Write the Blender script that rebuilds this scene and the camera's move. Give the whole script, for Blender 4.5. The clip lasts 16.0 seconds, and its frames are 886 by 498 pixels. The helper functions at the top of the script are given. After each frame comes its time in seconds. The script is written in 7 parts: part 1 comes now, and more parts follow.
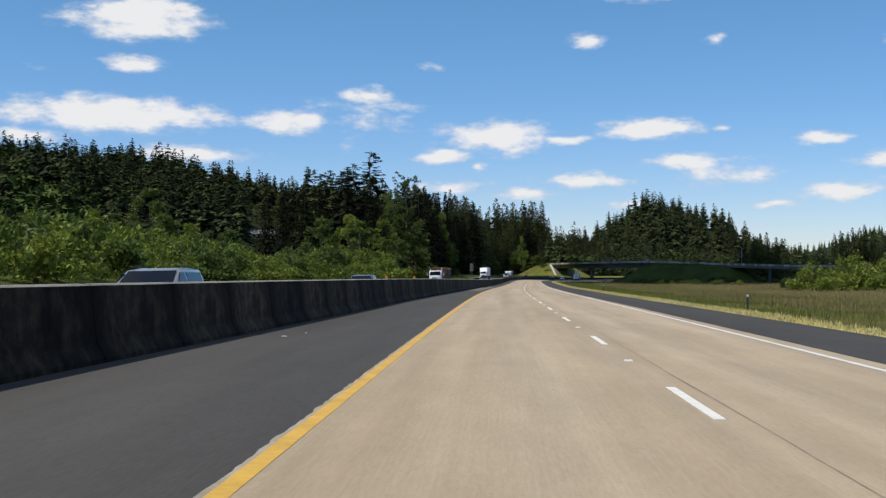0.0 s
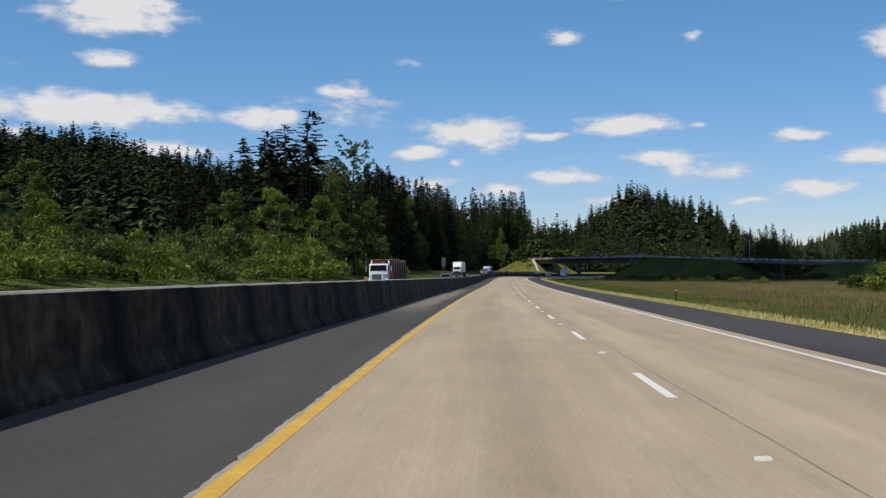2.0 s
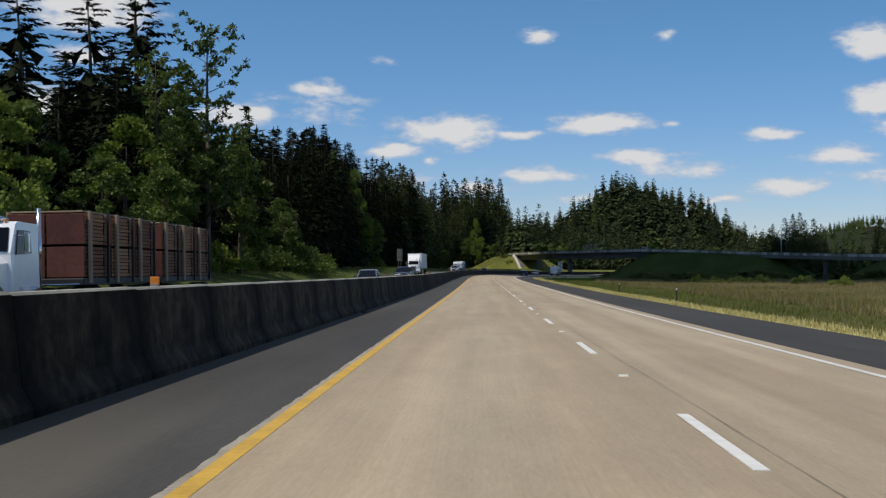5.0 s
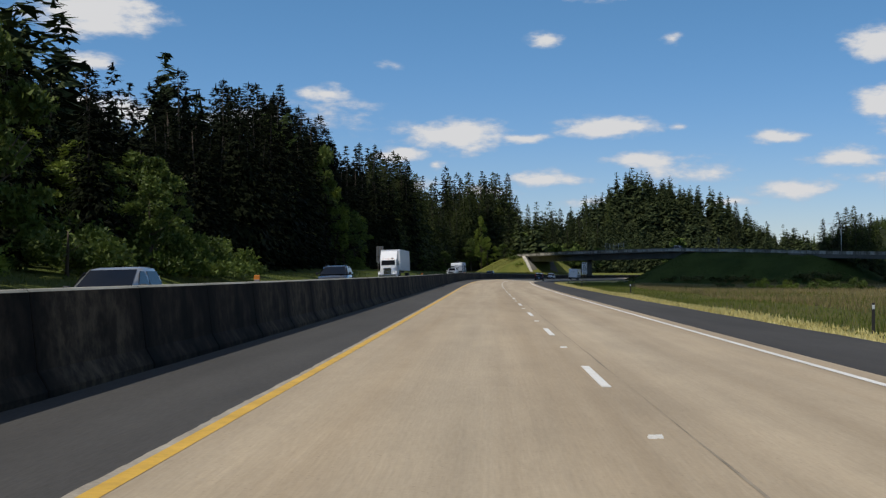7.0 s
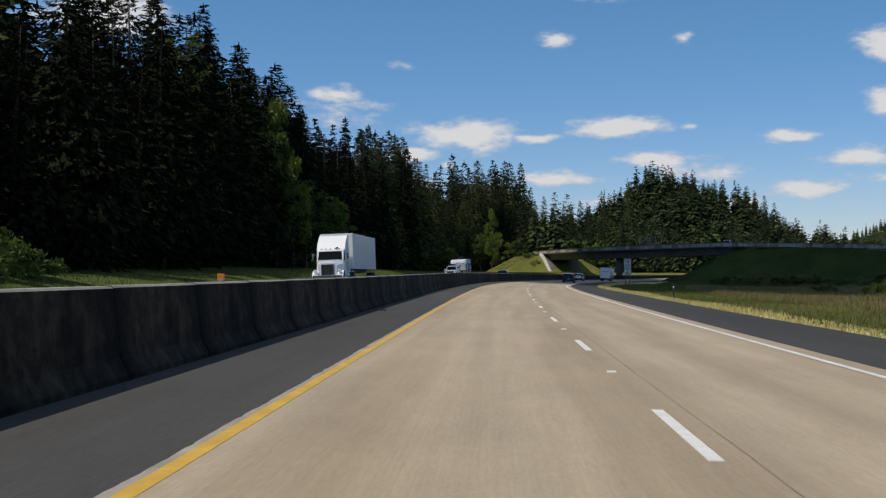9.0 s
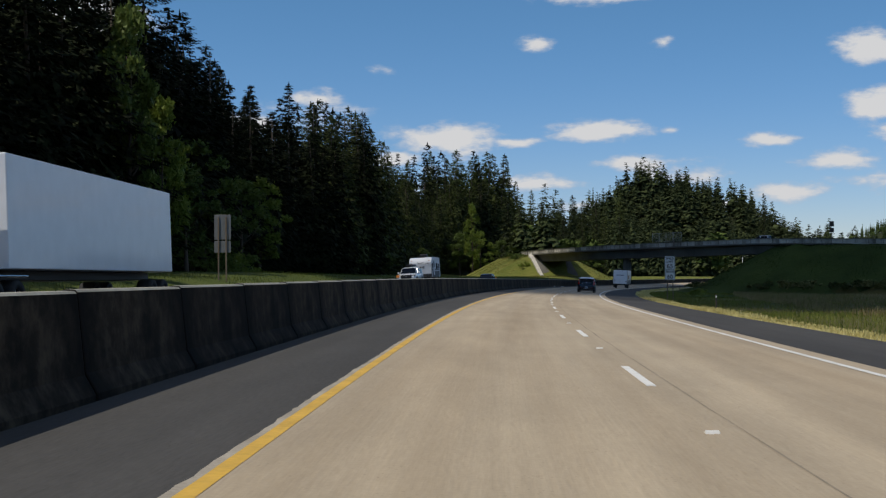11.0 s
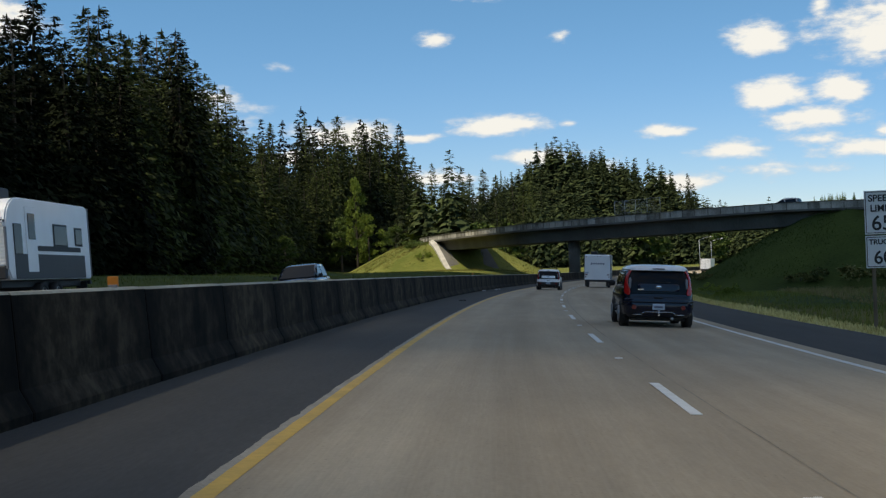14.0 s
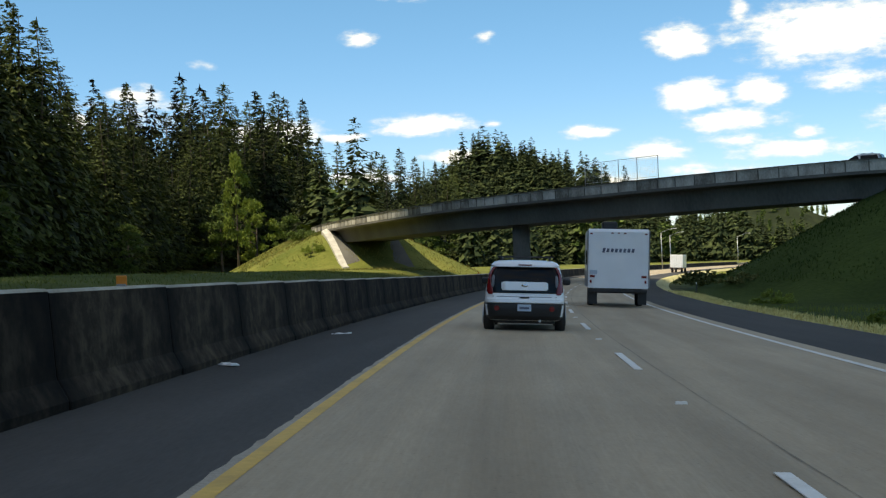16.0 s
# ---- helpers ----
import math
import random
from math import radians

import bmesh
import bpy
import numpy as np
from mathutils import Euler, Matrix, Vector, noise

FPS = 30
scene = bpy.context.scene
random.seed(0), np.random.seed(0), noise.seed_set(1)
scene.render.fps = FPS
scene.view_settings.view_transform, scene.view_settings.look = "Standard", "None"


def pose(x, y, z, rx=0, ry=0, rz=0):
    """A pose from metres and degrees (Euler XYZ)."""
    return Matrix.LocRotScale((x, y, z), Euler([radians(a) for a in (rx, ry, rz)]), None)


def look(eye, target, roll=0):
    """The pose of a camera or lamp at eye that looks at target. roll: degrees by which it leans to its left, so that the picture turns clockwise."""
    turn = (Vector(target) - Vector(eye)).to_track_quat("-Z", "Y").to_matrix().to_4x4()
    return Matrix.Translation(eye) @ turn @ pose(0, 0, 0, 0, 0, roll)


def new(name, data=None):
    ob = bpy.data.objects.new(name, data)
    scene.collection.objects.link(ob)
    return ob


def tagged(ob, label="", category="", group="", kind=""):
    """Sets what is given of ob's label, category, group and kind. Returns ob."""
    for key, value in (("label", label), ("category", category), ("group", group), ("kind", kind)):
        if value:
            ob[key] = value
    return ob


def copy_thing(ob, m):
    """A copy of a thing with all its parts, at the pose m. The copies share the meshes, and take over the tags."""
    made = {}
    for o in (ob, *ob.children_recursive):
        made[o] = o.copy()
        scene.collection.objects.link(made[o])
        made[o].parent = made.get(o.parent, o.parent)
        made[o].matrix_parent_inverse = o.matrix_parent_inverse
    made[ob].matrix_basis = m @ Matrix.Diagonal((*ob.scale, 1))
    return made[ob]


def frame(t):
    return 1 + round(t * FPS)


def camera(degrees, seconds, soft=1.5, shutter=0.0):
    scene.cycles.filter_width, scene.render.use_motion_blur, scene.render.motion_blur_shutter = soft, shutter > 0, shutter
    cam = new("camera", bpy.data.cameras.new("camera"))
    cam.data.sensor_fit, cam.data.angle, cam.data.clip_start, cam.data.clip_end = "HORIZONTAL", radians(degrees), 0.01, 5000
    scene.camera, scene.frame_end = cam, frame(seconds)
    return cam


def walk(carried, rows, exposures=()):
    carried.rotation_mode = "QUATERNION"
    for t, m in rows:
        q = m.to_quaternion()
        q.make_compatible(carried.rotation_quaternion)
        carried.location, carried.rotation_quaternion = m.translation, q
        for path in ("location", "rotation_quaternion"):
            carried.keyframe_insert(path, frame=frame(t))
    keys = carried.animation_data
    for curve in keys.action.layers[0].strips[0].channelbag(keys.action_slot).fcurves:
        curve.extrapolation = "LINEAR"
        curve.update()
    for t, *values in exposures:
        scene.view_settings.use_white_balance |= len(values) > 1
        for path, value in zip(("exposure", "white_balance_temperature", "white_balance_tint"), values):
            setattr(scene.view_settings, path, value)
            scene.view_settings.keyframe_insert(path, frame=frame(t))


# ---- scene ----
# Camera and its way along the left lane
cam = camera(39.7, 16.0, soft=1.3)
walk(cam, [
    (0.0, pose(2.66, 0.00, 1.268, 91.27, -0.00, 2.56)),
    (0.5, pose(2.56, 18.07, 1.295, 91.28, 0.11, 2.11)),
    (1.0, pose(2.57, 35.94, 1.305, 91.20, -0.03, 1.94)),
    (1.5, pose(2.64, 53.62, 1.296, 91.14, -0.09, 1.74)),
    (2.0, pose(2.76, 71.13, 1.270, 91.09, 0.00, 1.49)),
    (2.5, pose(2.95, 88.49, 1.231, 91.05, 0.06, 1.31)),
    (3.0, pose(3.10, 105.72, 1.184, 90.98, -0.19, 1.12)),
    (3.5, pose(3.32, 122.83, 1.133, 91.10, -0.18, 0.89)),
    (4.0, pose(3.63, 139.85, 1.081, 91.00, -0.33, 0.61)),
    (4.5, pose(4.02, 156.78, 1.027, 91.03, -0.29, 0.43)),
    (5.0, pose(4.49, 173.64, 0.973, 91.00, -0.10, 0.28)),
    (5.5, pose(5.02, 190.44, 0.923, 91.04, -0.03, 0.34)),
    (6.0, pose(5.61, 207.20, 0.883, 91.08, 0.03, 0.42)),
    (6.5, pose(6.19, 223.93, 0.855, 91.14, 0.08, 0.51)),
    (7.0, pose(6.77, 240.63, 0.840, 91.19, 0.13, 0.61)),
    (7.5, pose(7.22, 257.31, 0.840, 91.24, 0.18, 0.72)),
    (8.0, pose(7.60, 273.99, 0.852, 91.29, 0.20, 0.88)),
    (8.5, pose(8.00, 290.67, 0.873, 91.31, 0.22, 1.05)),
    (9.0, pose(8.33, 307.35, 0.899, 91.20, 0.21, 1.13)),
    (9.5, pose(8.67, 324.04, 0.930, 91.23, 0.25, 0.94)),
    (10.0, pose(9.00, 340.74, 0.970, 91.28, 0.29, 0.74)),
    (10.5, pose(9.41, 357.45, 1.018, 91.34, 0.34, 0.52)),
    (11.0, pose(9.93, 374.17, 1.070, 91.39, 0.41, 0.27)),
    (11.5, pose(10.60, 390.90, 1.117, 91.43, 0.50, -0.01)),
    (12.0, pose(11.38, 407.63, 1.151, 91.37, 0.88, -0.67)),
    (12.5, pose(12.36, 424.37, 1.164, 91.19, 1.33, -1.65)),
    (13.0, pose(13.60, 441.10, 1.151, 91.10, 1.71, -2.56)),
    (13.5, pose(15.09, 457.82, 1.124, 91.05, 1.75, -3.40)),
    (14.0, pose(16.85, 474.52, 1.090, 91.12, 1.91, -4.22)),
    (14.5, pose(18.86, 491.19, 1.054, 91.10, 1.99, -5.09)),
    (15.0, pose(21.15, 508.22, 1.019, 91.14, 2.18, -5.90)),
    (15.5, pose(23.68, 525.20, 0.979, 91.23, 1.88, -6.85)),
    (16.0, pose(26.43, 541.48, 0.930, 91.00, 1.98, -7.71)),
], exposures=[(0.0, 0.17, 6500, 10), (2.0, 0.0, 6500, 10), (4.0, -0.12, 6500, 10), (9.0, -0.15, 6500, 10), (11.5, -0.2, 6500, 10), (12.5, 0.06, 6500, 10), (13.5, 0.2, 6900, 8), (14.5, 0.4, 7400, 6), (16.0, 0.75, 7750, 4)])

# ---- sky, sun ----
SUN_EL, SUN_AZ = 60.0, -118.0      # degrees; azimuth from straight ahead, negative to the left
# bearing, elevation, half width, half height (degrees), density
CLOUDS_LEFT = [
    (-16.58, 11.62, 3.03, 1.0, 1), (-18.66, 12.04, 1.19, 0.4, 0.5), (-16.93, 9.57, 1.27, 0.37, 0.9),
    (-20.92, 9.17, 0.47, 0.18, 0.35), (-17.78, 7.26, 5.28, 0.79, 1), (-21.25, 6.32, 1.58, 0.42, 0.7),
    (-14.41, 5.58, 2.9, 0.42, 0.8), (-9.95, 7.1, 2.11, 0.53, 0.85), (-6.43, 7.28, 2.9, 0.95, 0.35),
    (-6.04, 8.38, 1.32, 0.4, 0.8), (-3.35, 9.67, 0.63, 0.24, 0.35), (0.04, 6.45, 2.51, 0.74, 1),
    (3.2, 6.28, 1.11, 0.24, 0.75), (-2.6, 5.59, 1.58, 0.37, 0.9), (-0.83, 5.12, 0.47, 0.21, 0.5),
    (3.86, 4.45, 2.37, 0.37, 0.75), (0.97, 3.77, 1.85, 0.32, 0.6), (-2.2, 4.17, 1.85, 0.32, 0.6),
]
CLOUDS_MID = [
    (6.98, 6.8, 2.37, 0.47, 1), (10.18, 6.72, 0.32, 0.18, 0.4), (8.78, 5.25, 1.58, 0.4, 0.9),
    (10.55, 4.68, 2.24, 0.63, 0.5), (4.12, 10.81, 0.9, 0.29, 0.7), (9.94, 10.71, 0.58, 0.26, 0.6),
    (12.67, 3.24, 0.95, 0.24, 0.7), (6.99, 12.71, 2.37, 0.26, 0.6), (6.46, 3.36, 1.32, 0.26, 0.5),
    (15.25, 3.76, 1.98, 0.47, 0.7),
]
CLOUDS_RIGHT = [
    (25.77, 10.05, 4.49, 1.32, 1), (19.07, 10.08, 1.58, 0.69, 0.95), (19.59, 7.59, 1.64, 0.74, 1),
    (22.43, 7.63, 1.32, 0.69, 1), (21.28, 6.34, 2.16, 0.53, 1), (24.52, 5.68, 0.74, 0.32, 0.8),
    (23.89, 4.85, 2.64, 0.45, 0.9), (17.73, 5.16, 1.58, 0.47, 0.9), (21.24, 5.53, 1.85, 0.34, 0.5),
    (26.38, 7.92, 2.11, 0.58, 0.6), (14.69, 6.18, 1.11, 0.32, 0.8), (19.94, 4.08, 2.64, 0.37, 0.5),
    (21.61, 11.21, 0.42, 0.42, 0.6), (29.49, 5.95, 2.37, 0.79, 0.9), (30.67, 7.74, 3.17, 0.79, 0.8),
]

world = bpy.data.worlds.new("sky")
scene.world = world
world.use_nodes = True


def build_sky(tree):
    n, l = tree.nodes, tree.links
    n.clear()
    out = n.new("ShaderNodeOutputWorld")
    bg = n.new("ShaderNodeBackground")
    sky = n.new("ShaderNodeTexSky")
    sky.sky_type, sky.sun_disc = "NISHITA", False
    sky.sun_elevation, sky.sun_rotation = radians(SUN_EL), radians(SUN_AZ)
    sky.air_density, sky.dust_density, sky.ozone_density = 1.0, 0.15, 3.0
    coord = n.new("ShaderNodeTexCoord")
    sep = n.new("ShaderNodeSeparateXYZ")
    l.new(coord.outputs["Generated"], sep.inputs[0])

    def maths(op, a, b=None, c=None):
        node = n.new("ShaderNodeMath")
        node.operation = op
        for i, v in enumerate((a, b, c)):
            if v is None:
                continue
            if isinstance(v, (int, float)):
                node.inputs[i].default_value = v
            else:
                l.new(v, node.inputs[i])
        return node.outputs[0]

    az = maths("MULTIPLY", maths("ARCTAN2", sep.outputs[0], sep.outputs[1]), 57.2958)
    el = maths("MULTIPLY", maths("ARCSINE", sep.outputs[2]), 57.2958)
    comb = n.new("ShaderNodeCombineXYZ")
    l.new(az, comb.inputs[0]), l.new(el, comb.inputs[1])
    wide = n.new("ShaderNodeVectorMath")
    wide.operation = "MULTIPLY"
    l.new(comb.outputs[0], wide.inputs[0])
    wide.inputs[1].default_value = (0.55, 1.3, 1.0)
    fine = n.new("ShaderNodeTexNoise")
    fine.inputs["Scale"].default_value, fine.inputs["Detail"].default_value = 1.1, 7.0
    fine.inputs["Roughness"].default_value = 0.6
    l.new(wide.outputs[0], fine.inputs["Vector"])
    warp = n.new("ShaderNodeTexNoise")
    warp.inputs["Scale"].default_value, warp.inputs["Detail"].default_value = 0.7, 3.0
    l.new(wide.outputs[0], warp.inputs["Vector"])
    shift = n.new("ShaderNodeVectorMath")
    shift.operation = "MULTIPLY_ADD"
    l.new(warp.outputs["Color"], shift.inputs[0])
    shift.inputs[1].default_value = (1.4, 0.45, 0)
    shift.inputs[2].default_value = (-0.7, -0.225, 0)
    pos = n.new("ShaderNodeVectorMath")
    pos.operation = "ADD"
    l.new(comb.outputs[0], pos.inputs[0]), l.new(shift.outputs[0], pos.inputs[1])
    total = None
    for a, e, w, h, dens in CLOUDS_LEFT + CLOUDS_MID + CLOUDS_RIGHT:
        off = n.new("ShaderNodeVectorMath")
        off.operation = "MULTIPLY_ADD"
        l.new(pos.outputs[0], off.inputs[0])
        off.inputs[1].default_value = (1 / (w * 1.3), 1 / (h * 1.35), 0)
        off.inputs[2].default_value = (-a / (w * 1.3), -e / (h * 1.35), 0)
        length = n.new("ShaderNodeVectorMath")
        length.operation = "LENGTH"
        l.new(off.outputs[0], length.inputs[0])
        body = maths("MULTIPLY_ADD", length.outputs["Value"], -dens, dens)
        total = body if total is None else maths("MAXIMUM", total, body)
    # thin scattered cloud elsewhere in the sky, outside these
    rest = n.new("ShaderNodeTexNoise")
    rest.inputs["Scale"].default_value, rest.inputs["Detail"].default_value = 0.16, 6.0
    l.new(wide.outputs[0], rest.inputs["Vector"])
    grain = maths("MULTIPLY_ADD", fine.outputs["Fac"], 1.5, -0.75)
    dense = n.new("ShaderNodeMapRange")
    dense.interpolation_type = "SMOOTHSTEP"
    dense.inputs[1].default_value, dense.inputs[2].default_value = 0.02, 0.62
    l.new(maths("ADD", total, grain), dense.inputs[0])
    held = n.new("ShaderNodeMapRange")
    held.inputs[1].default_value, held.inputs[2].default_value = -0.25, 0.12
    l.new(total, held.inputs[0])
    mask = maths("MULTIPLY", dense.outputs[0], held.outputs[0])
    haze = n.new("ShaderNodeMapRange")
    haze.inputs[1].default_value, haze.inputs[2].default_value, haze.inputs[4].default_value = 0.36, 0.6, 0.8
    l.new(rest.outputs["Fac"], haze.inputs[0])
    # broken cloud fills the sky higher up
    high = n.new("ShaderNodeMapRange")
    high.interpolation_type = "SMOOTHSTEP"
    high.inputs[1].default_value, high.inputs[2].default_value = 16.0, 34.0
    l.new(el, high.inputs[0])
    veil = maths("MULTIPLY", haze.outputs[0], high.outputs[0])
    tone = n.new("ShaderNodeMixRGB")
    tone.inputs[1].default_value = (5.5, 6.3, 7.7, 1)
    tone.inputs[2].default_value = (8.7, 8.75, 8.9, 1)
    l.new(dense.outputs[0], tone.inputs[0])
    mix = n.new("ShaderNodeMixRGB")
    grade = n.new("ShaderNodeHueSaturation")
    grade.inputs["Hue"].default_value, grade.inputs["Saturation"].default_value, grade.inputs["Value"].default_value = 0.5, 1.28, 1.22
    # bluer air towards the horizon
    low = n.new("ShaderNodeMapRange")
    low.interpolation_type = "SMOOTHSTEP"
    low.inputs[1].default_value, low.inputs[2].default_value, low.inputs[3].default_value, low.inputs[4].default_value = 0.0, 16.0, 1.0, 0.0
    l.new(el, low.inputs[0])
    air = n.new("ShaderNodeMixRGB")
    air.blend_type = "MULTIPLY"
    air.inputs[2].default_value = (0.86, 0.90, 1.13, 1)
    l.new(low.outputs[0], air.inputs[0]), l.new(sky.outputs[0], air.inputs[1])
    l.new(air.outputs[0], grade.inputs["Color"])
    l.new(mask, mix.inputs[0]), l.new(grade.outputs[0], mix.inputs[1]), l.new(tone.outputs[0], mix.inputs[2])
    over = n.new("ShaderNodeMixRGB")
    over.inputs[2].default_value = (4.2, 4.2, 4.2, 1)
    l.new(veil, over.inputs[0]), l.new(mix.outputs[0], over.inputs[1])
    l.new(over.outputs[0], bg.inputs[0])
    bg.inputs[1].default_value = 0.085
    l.new(bg.outputs[0], out.inputs[0])


build_sky(world.node_tree)
sun = new("sun", bpy.data.lights.new("sun", "SUN"))
sun.data.energy, sun.data.angle, sun.data.color = 3.6, radians(0.53), (1.0, 0.94, 0.84)
_a, _e = radians(SUN_AZ), radians(SUN_EL)
SUN_DIR = Vector((math.sin(_a) * math.cos(_e), math.cos(_a) * math.cos(_e), math.sin(_e)))
sun.matrix_world = look(SUN_DIR * 100, (0, 0, 0))


# ---- materials ----
def material(name, low, high, rough=0.8, scale=1.0, fine=12.0, bump=0.2, metal=0.0, coords="Object", stretch=(1, 1, 1),
             per_object=0.0, per_island=0.0, spec=0.5, coat=0.0, translucent=0.0, depth=0.02):
    """Two colours mixed by noise at a coarse and a fine scale, with relief from the fine one."""
    m = bpy.data.materials.new(name)
    m.use_nodes = True
    n, l = m.node_tree.nodes, m.node_tree.links
    b = n["Principled BSDF"]
    b.inputs["Roughness"].default_value, b.inputs["Metallic"].default_value = rough, metal
    b.inputs["Specular IOR Level"].default_value, b.inputs["Coat Weight"].default_value = spec, coat
    b.inputs["Coat Roughness"].default_value = 0.06
    c = n.new("ShaderNodeTexCoord")
    mp = n.new("ShaderNodeMapping")
    mp.inputs["Scale"].default_value = stretch
    l.new(c.outputs[coords], mp.inputs["Vector"])
    big, small = n.new("ShaderNodeTexNoise"), n.new("ShaderNodeTexNoise")
    big.inputs["Scale"].default_value, big.inputs["Detail"].default_value = scale, 5
    small.inputs["Scale"].default_value, small.inputs["Detail"].default_value = fine, 4
    l.new(mp.outputs[0], big.inputs["Vector"]), l.new(mp.outputs[0], small.inputs["Vector"])
    add = n.new("ShaderNodeMath")
    add.operation = "MULTIPLY_ADD"
    l.new(big.outputs["Fac"], add.inputs[0])
    add.inputs[1].default_value = 0.65
    half = n.new("ShaderNodeMath")
    half.operation = "MULTIPLY"
    half.inputs[1].default_value = 0.35
    l.new(small.outputs["Fac"], half.inputs[0]), l.new(half.outputs[0], add.inputs[2])
    last = add.outputs[0]
    for amount, node, out in ((per_object, "ShaderNodeObjectInfo", "Random"), (per_island, "ShaderNodeNewGeometry", "Random Per Island")):
        if amount:
            info, ma, sub = n.new(node), n.new("ShaderNodeMath"), n.new("ShaderNodeMath")
            sub.operation, sub.inputs[1].default_value = "SUBTRACT", 0.5
            l.new(info.outputs[out], sub.inputs[0])
            ma.operation, ma.inputs[1].default_value = "MULTIPLY_ADD", amount
            l.new(sub.outputs[0], ma.inputs[0]), l.new(last, ma.inputs[2])
            last = ma.outputs[0]
    span = n.new("ShaderNodeMapRange")
    span.inputs[1].default_value, span.inputs[2].default_value = 0.3, 0.7
    l.new(last, span.inputs[0])
    mix = n.new("ShaderNodeMixRGB")
    mix.inputs[1].default_value, mix.inputs[2].default_value = (*low, 1), (*high, 1)
    l.new(span.outputs[0], mix.inputs[0]), l.new(mix.outputs[0], b.inputs["Base Color"])
    if bump:
        bp = n.new("ShaderNodeBump")
        bp.inputs["Strength"].default_value, bp.inputs["Distance"].default_value = bump, depth
        l.new(small.outputs["Fac"], bp.inputs["Height"]), l.new(bp.outputs[0], b.inputs["Normal"])
    if translucent:
        t, s = n.new("ShaderNodeBsdfTranslucent"), n.new("ShaderNodeMixShader")
        l.new(mix.outputs[0], t.inputs[0])
        s.inputs[0].default_value = translucent
        l.new(b.outputs[0], s.inputs[1]), l.new(t.outputs[0], s.inputs[2])
        l.new(s.outputs[0], n["Material Output"].inputs[0])
    return m


def road_material(name, low, high, track, rough, tining=0.0):
    """Paving in (across, along) metres: long drag streaks, darker wheel tracks, coarse stains, aggregate grain."""
    m = material(name, low, high, rough, 0.35, 30.0, 0.25, coords="UV", stretch=(1, 0.12, 1))
    n, l = m.node_tree.nodes, m.node_tree.links
    b = n["Principled BSDF"]
    base = b.inputs["Base Color"].links[0].from_socket
    c = n.new("ShaderNodeTexCoord")
    sep = n.new("ShaderNodeSeparateXYZ")
    l.new(c.outputs["UV"], sep.inputs[0])
    wave = n.new("ShaderNodeMath")
    wave.operation = "MULTIPLY"
    wave.inputs[1].default_value = 2 * math.pi / 1.83
    l.new(sep.outputs[0], wave.inputs[0])
    sine = n.new("ShaderNodeMath")
    sine.operation = "COSINE"
    l.new(wave.outputs[0], sine.inputs[0])
    streak = n.new("ShaderNodeTexNoise")
    streak.inputs["Scale"].default_value, streak.inputs["Detail"].default_value = 2.2, 3
    mp = n.new("ShaderNodeMapping")
    mp.inputs["Scale"].default_value = (1, 0.035, 1)
    l.new(c.outputs["UV"], mp.inputs[0]), l.new(mp.outputs[0], streak.inputs["Vector"])
    grit = n.new("ShaderNodeTexNoise")
    grit.inputs["Scale"].default_value, grit.inputs["Detail"].default_value = 22.0, 5
    l.new(c.outputs["UV"], grit.inputs["Vector"])
    s1 = n.new("ShaderNodeMath")
    s1.operation = "MULTIPLY_ADD"
    l.new(sine.outputs[0], s1.inputs[0])
    s1.inputs[1].default_value = -track
    l.new(streak.outputs["Fac"], s1.inputs[2])
    s2 = n.new("ShaderNodeMath")
    s2.operation = "MULTIPLY_ADD"
    l.new(grit.outputs["Fac"], s2.inputs[0])
    s2.inputs[1].default_value = 0.6
    l.new(s1.outputs[0], s2.inputs[2])
    rng = n.new("ShaderNodeMapRange")
    rng.inputs[1].default_value, rng.inputs[2].default_value = 0.5, 1.1
    rng.inputs[3].default_value, rng.inputs[4].default_value = 0.86, 1.08
    l.new(s2.outputs[0], rng.inputs[0])
    mul = n.new("ShaderNodeMixRGB")
    mul.blend_type = "MULTIPLY"
    mul.inputs[0].default_value = 1
    l.new(base, mul.inputs[1]), l.new(rng.outputs[0], mul.inputs[2])
    # mottling in metre-wide patches, and fine grooves across the lanes
    patch = n.new("ShaderNodeTexNoise")
    patch.inputs["Scale"].default_value, patch.inputs["Detail"].default_value, patch.inputs["Roughness"].default_value = 0.9, 8, 0.7
    mp2 = n.new("ShaderNodeMapping")
    mp2.inputs["Scale"].default_value = (1, 0.3, 1)
    l.new(c.outputs["UV"], mp2.inputs[0]), l.new(mp2.outputs[0], patch.inputs["Vector"])
    spread = n.new("ShaderNodeMapRange")
    spread.inputs[1].default_value, spread.inputs[2].default_value = 0.3, 0.7
    spread.inputs[3].default_value, spread.inputs[4].default_value = 0.89, 1.09
    l.new(patch.outputs["Fac"], spread.inputs[0])
    mul2 = n.new("ShaderNodeMixRGB")
    mul2.blend_type, mul2.inputs[0].default_value = "MULTIPLY", 1
    l.new(mul.outputs[0], mul2.inputs[1]), l.new(spread.outputs[0], mul2.inputs[2])
    last = mul2.outputs[0]
    # exposed stones and pock marks
    cell, dots = n.new("ShaderNodeTexVoronoi"), n.new("ShaderNodeMapRange")
    cell.inputs["Scale"].default_value, cell.inputs["Randomness"].default_value = 17.0, 1.0
    dots.inputs[1].default_value, dots.inputs[2].default_value, dots.inputs[3].default_value, dots.inputs[4].default_value = 0.08, 0.24, 0.62, 1.0
    l.new(c.outputs["UV"], cell.inputs["Vector"]), l.new(cell.outputs["Distance"], dots.inputs[0])
    sparse, keep = n.new("ShaderNodeTexNoise"), n.new("ShaderNodeMapRange")
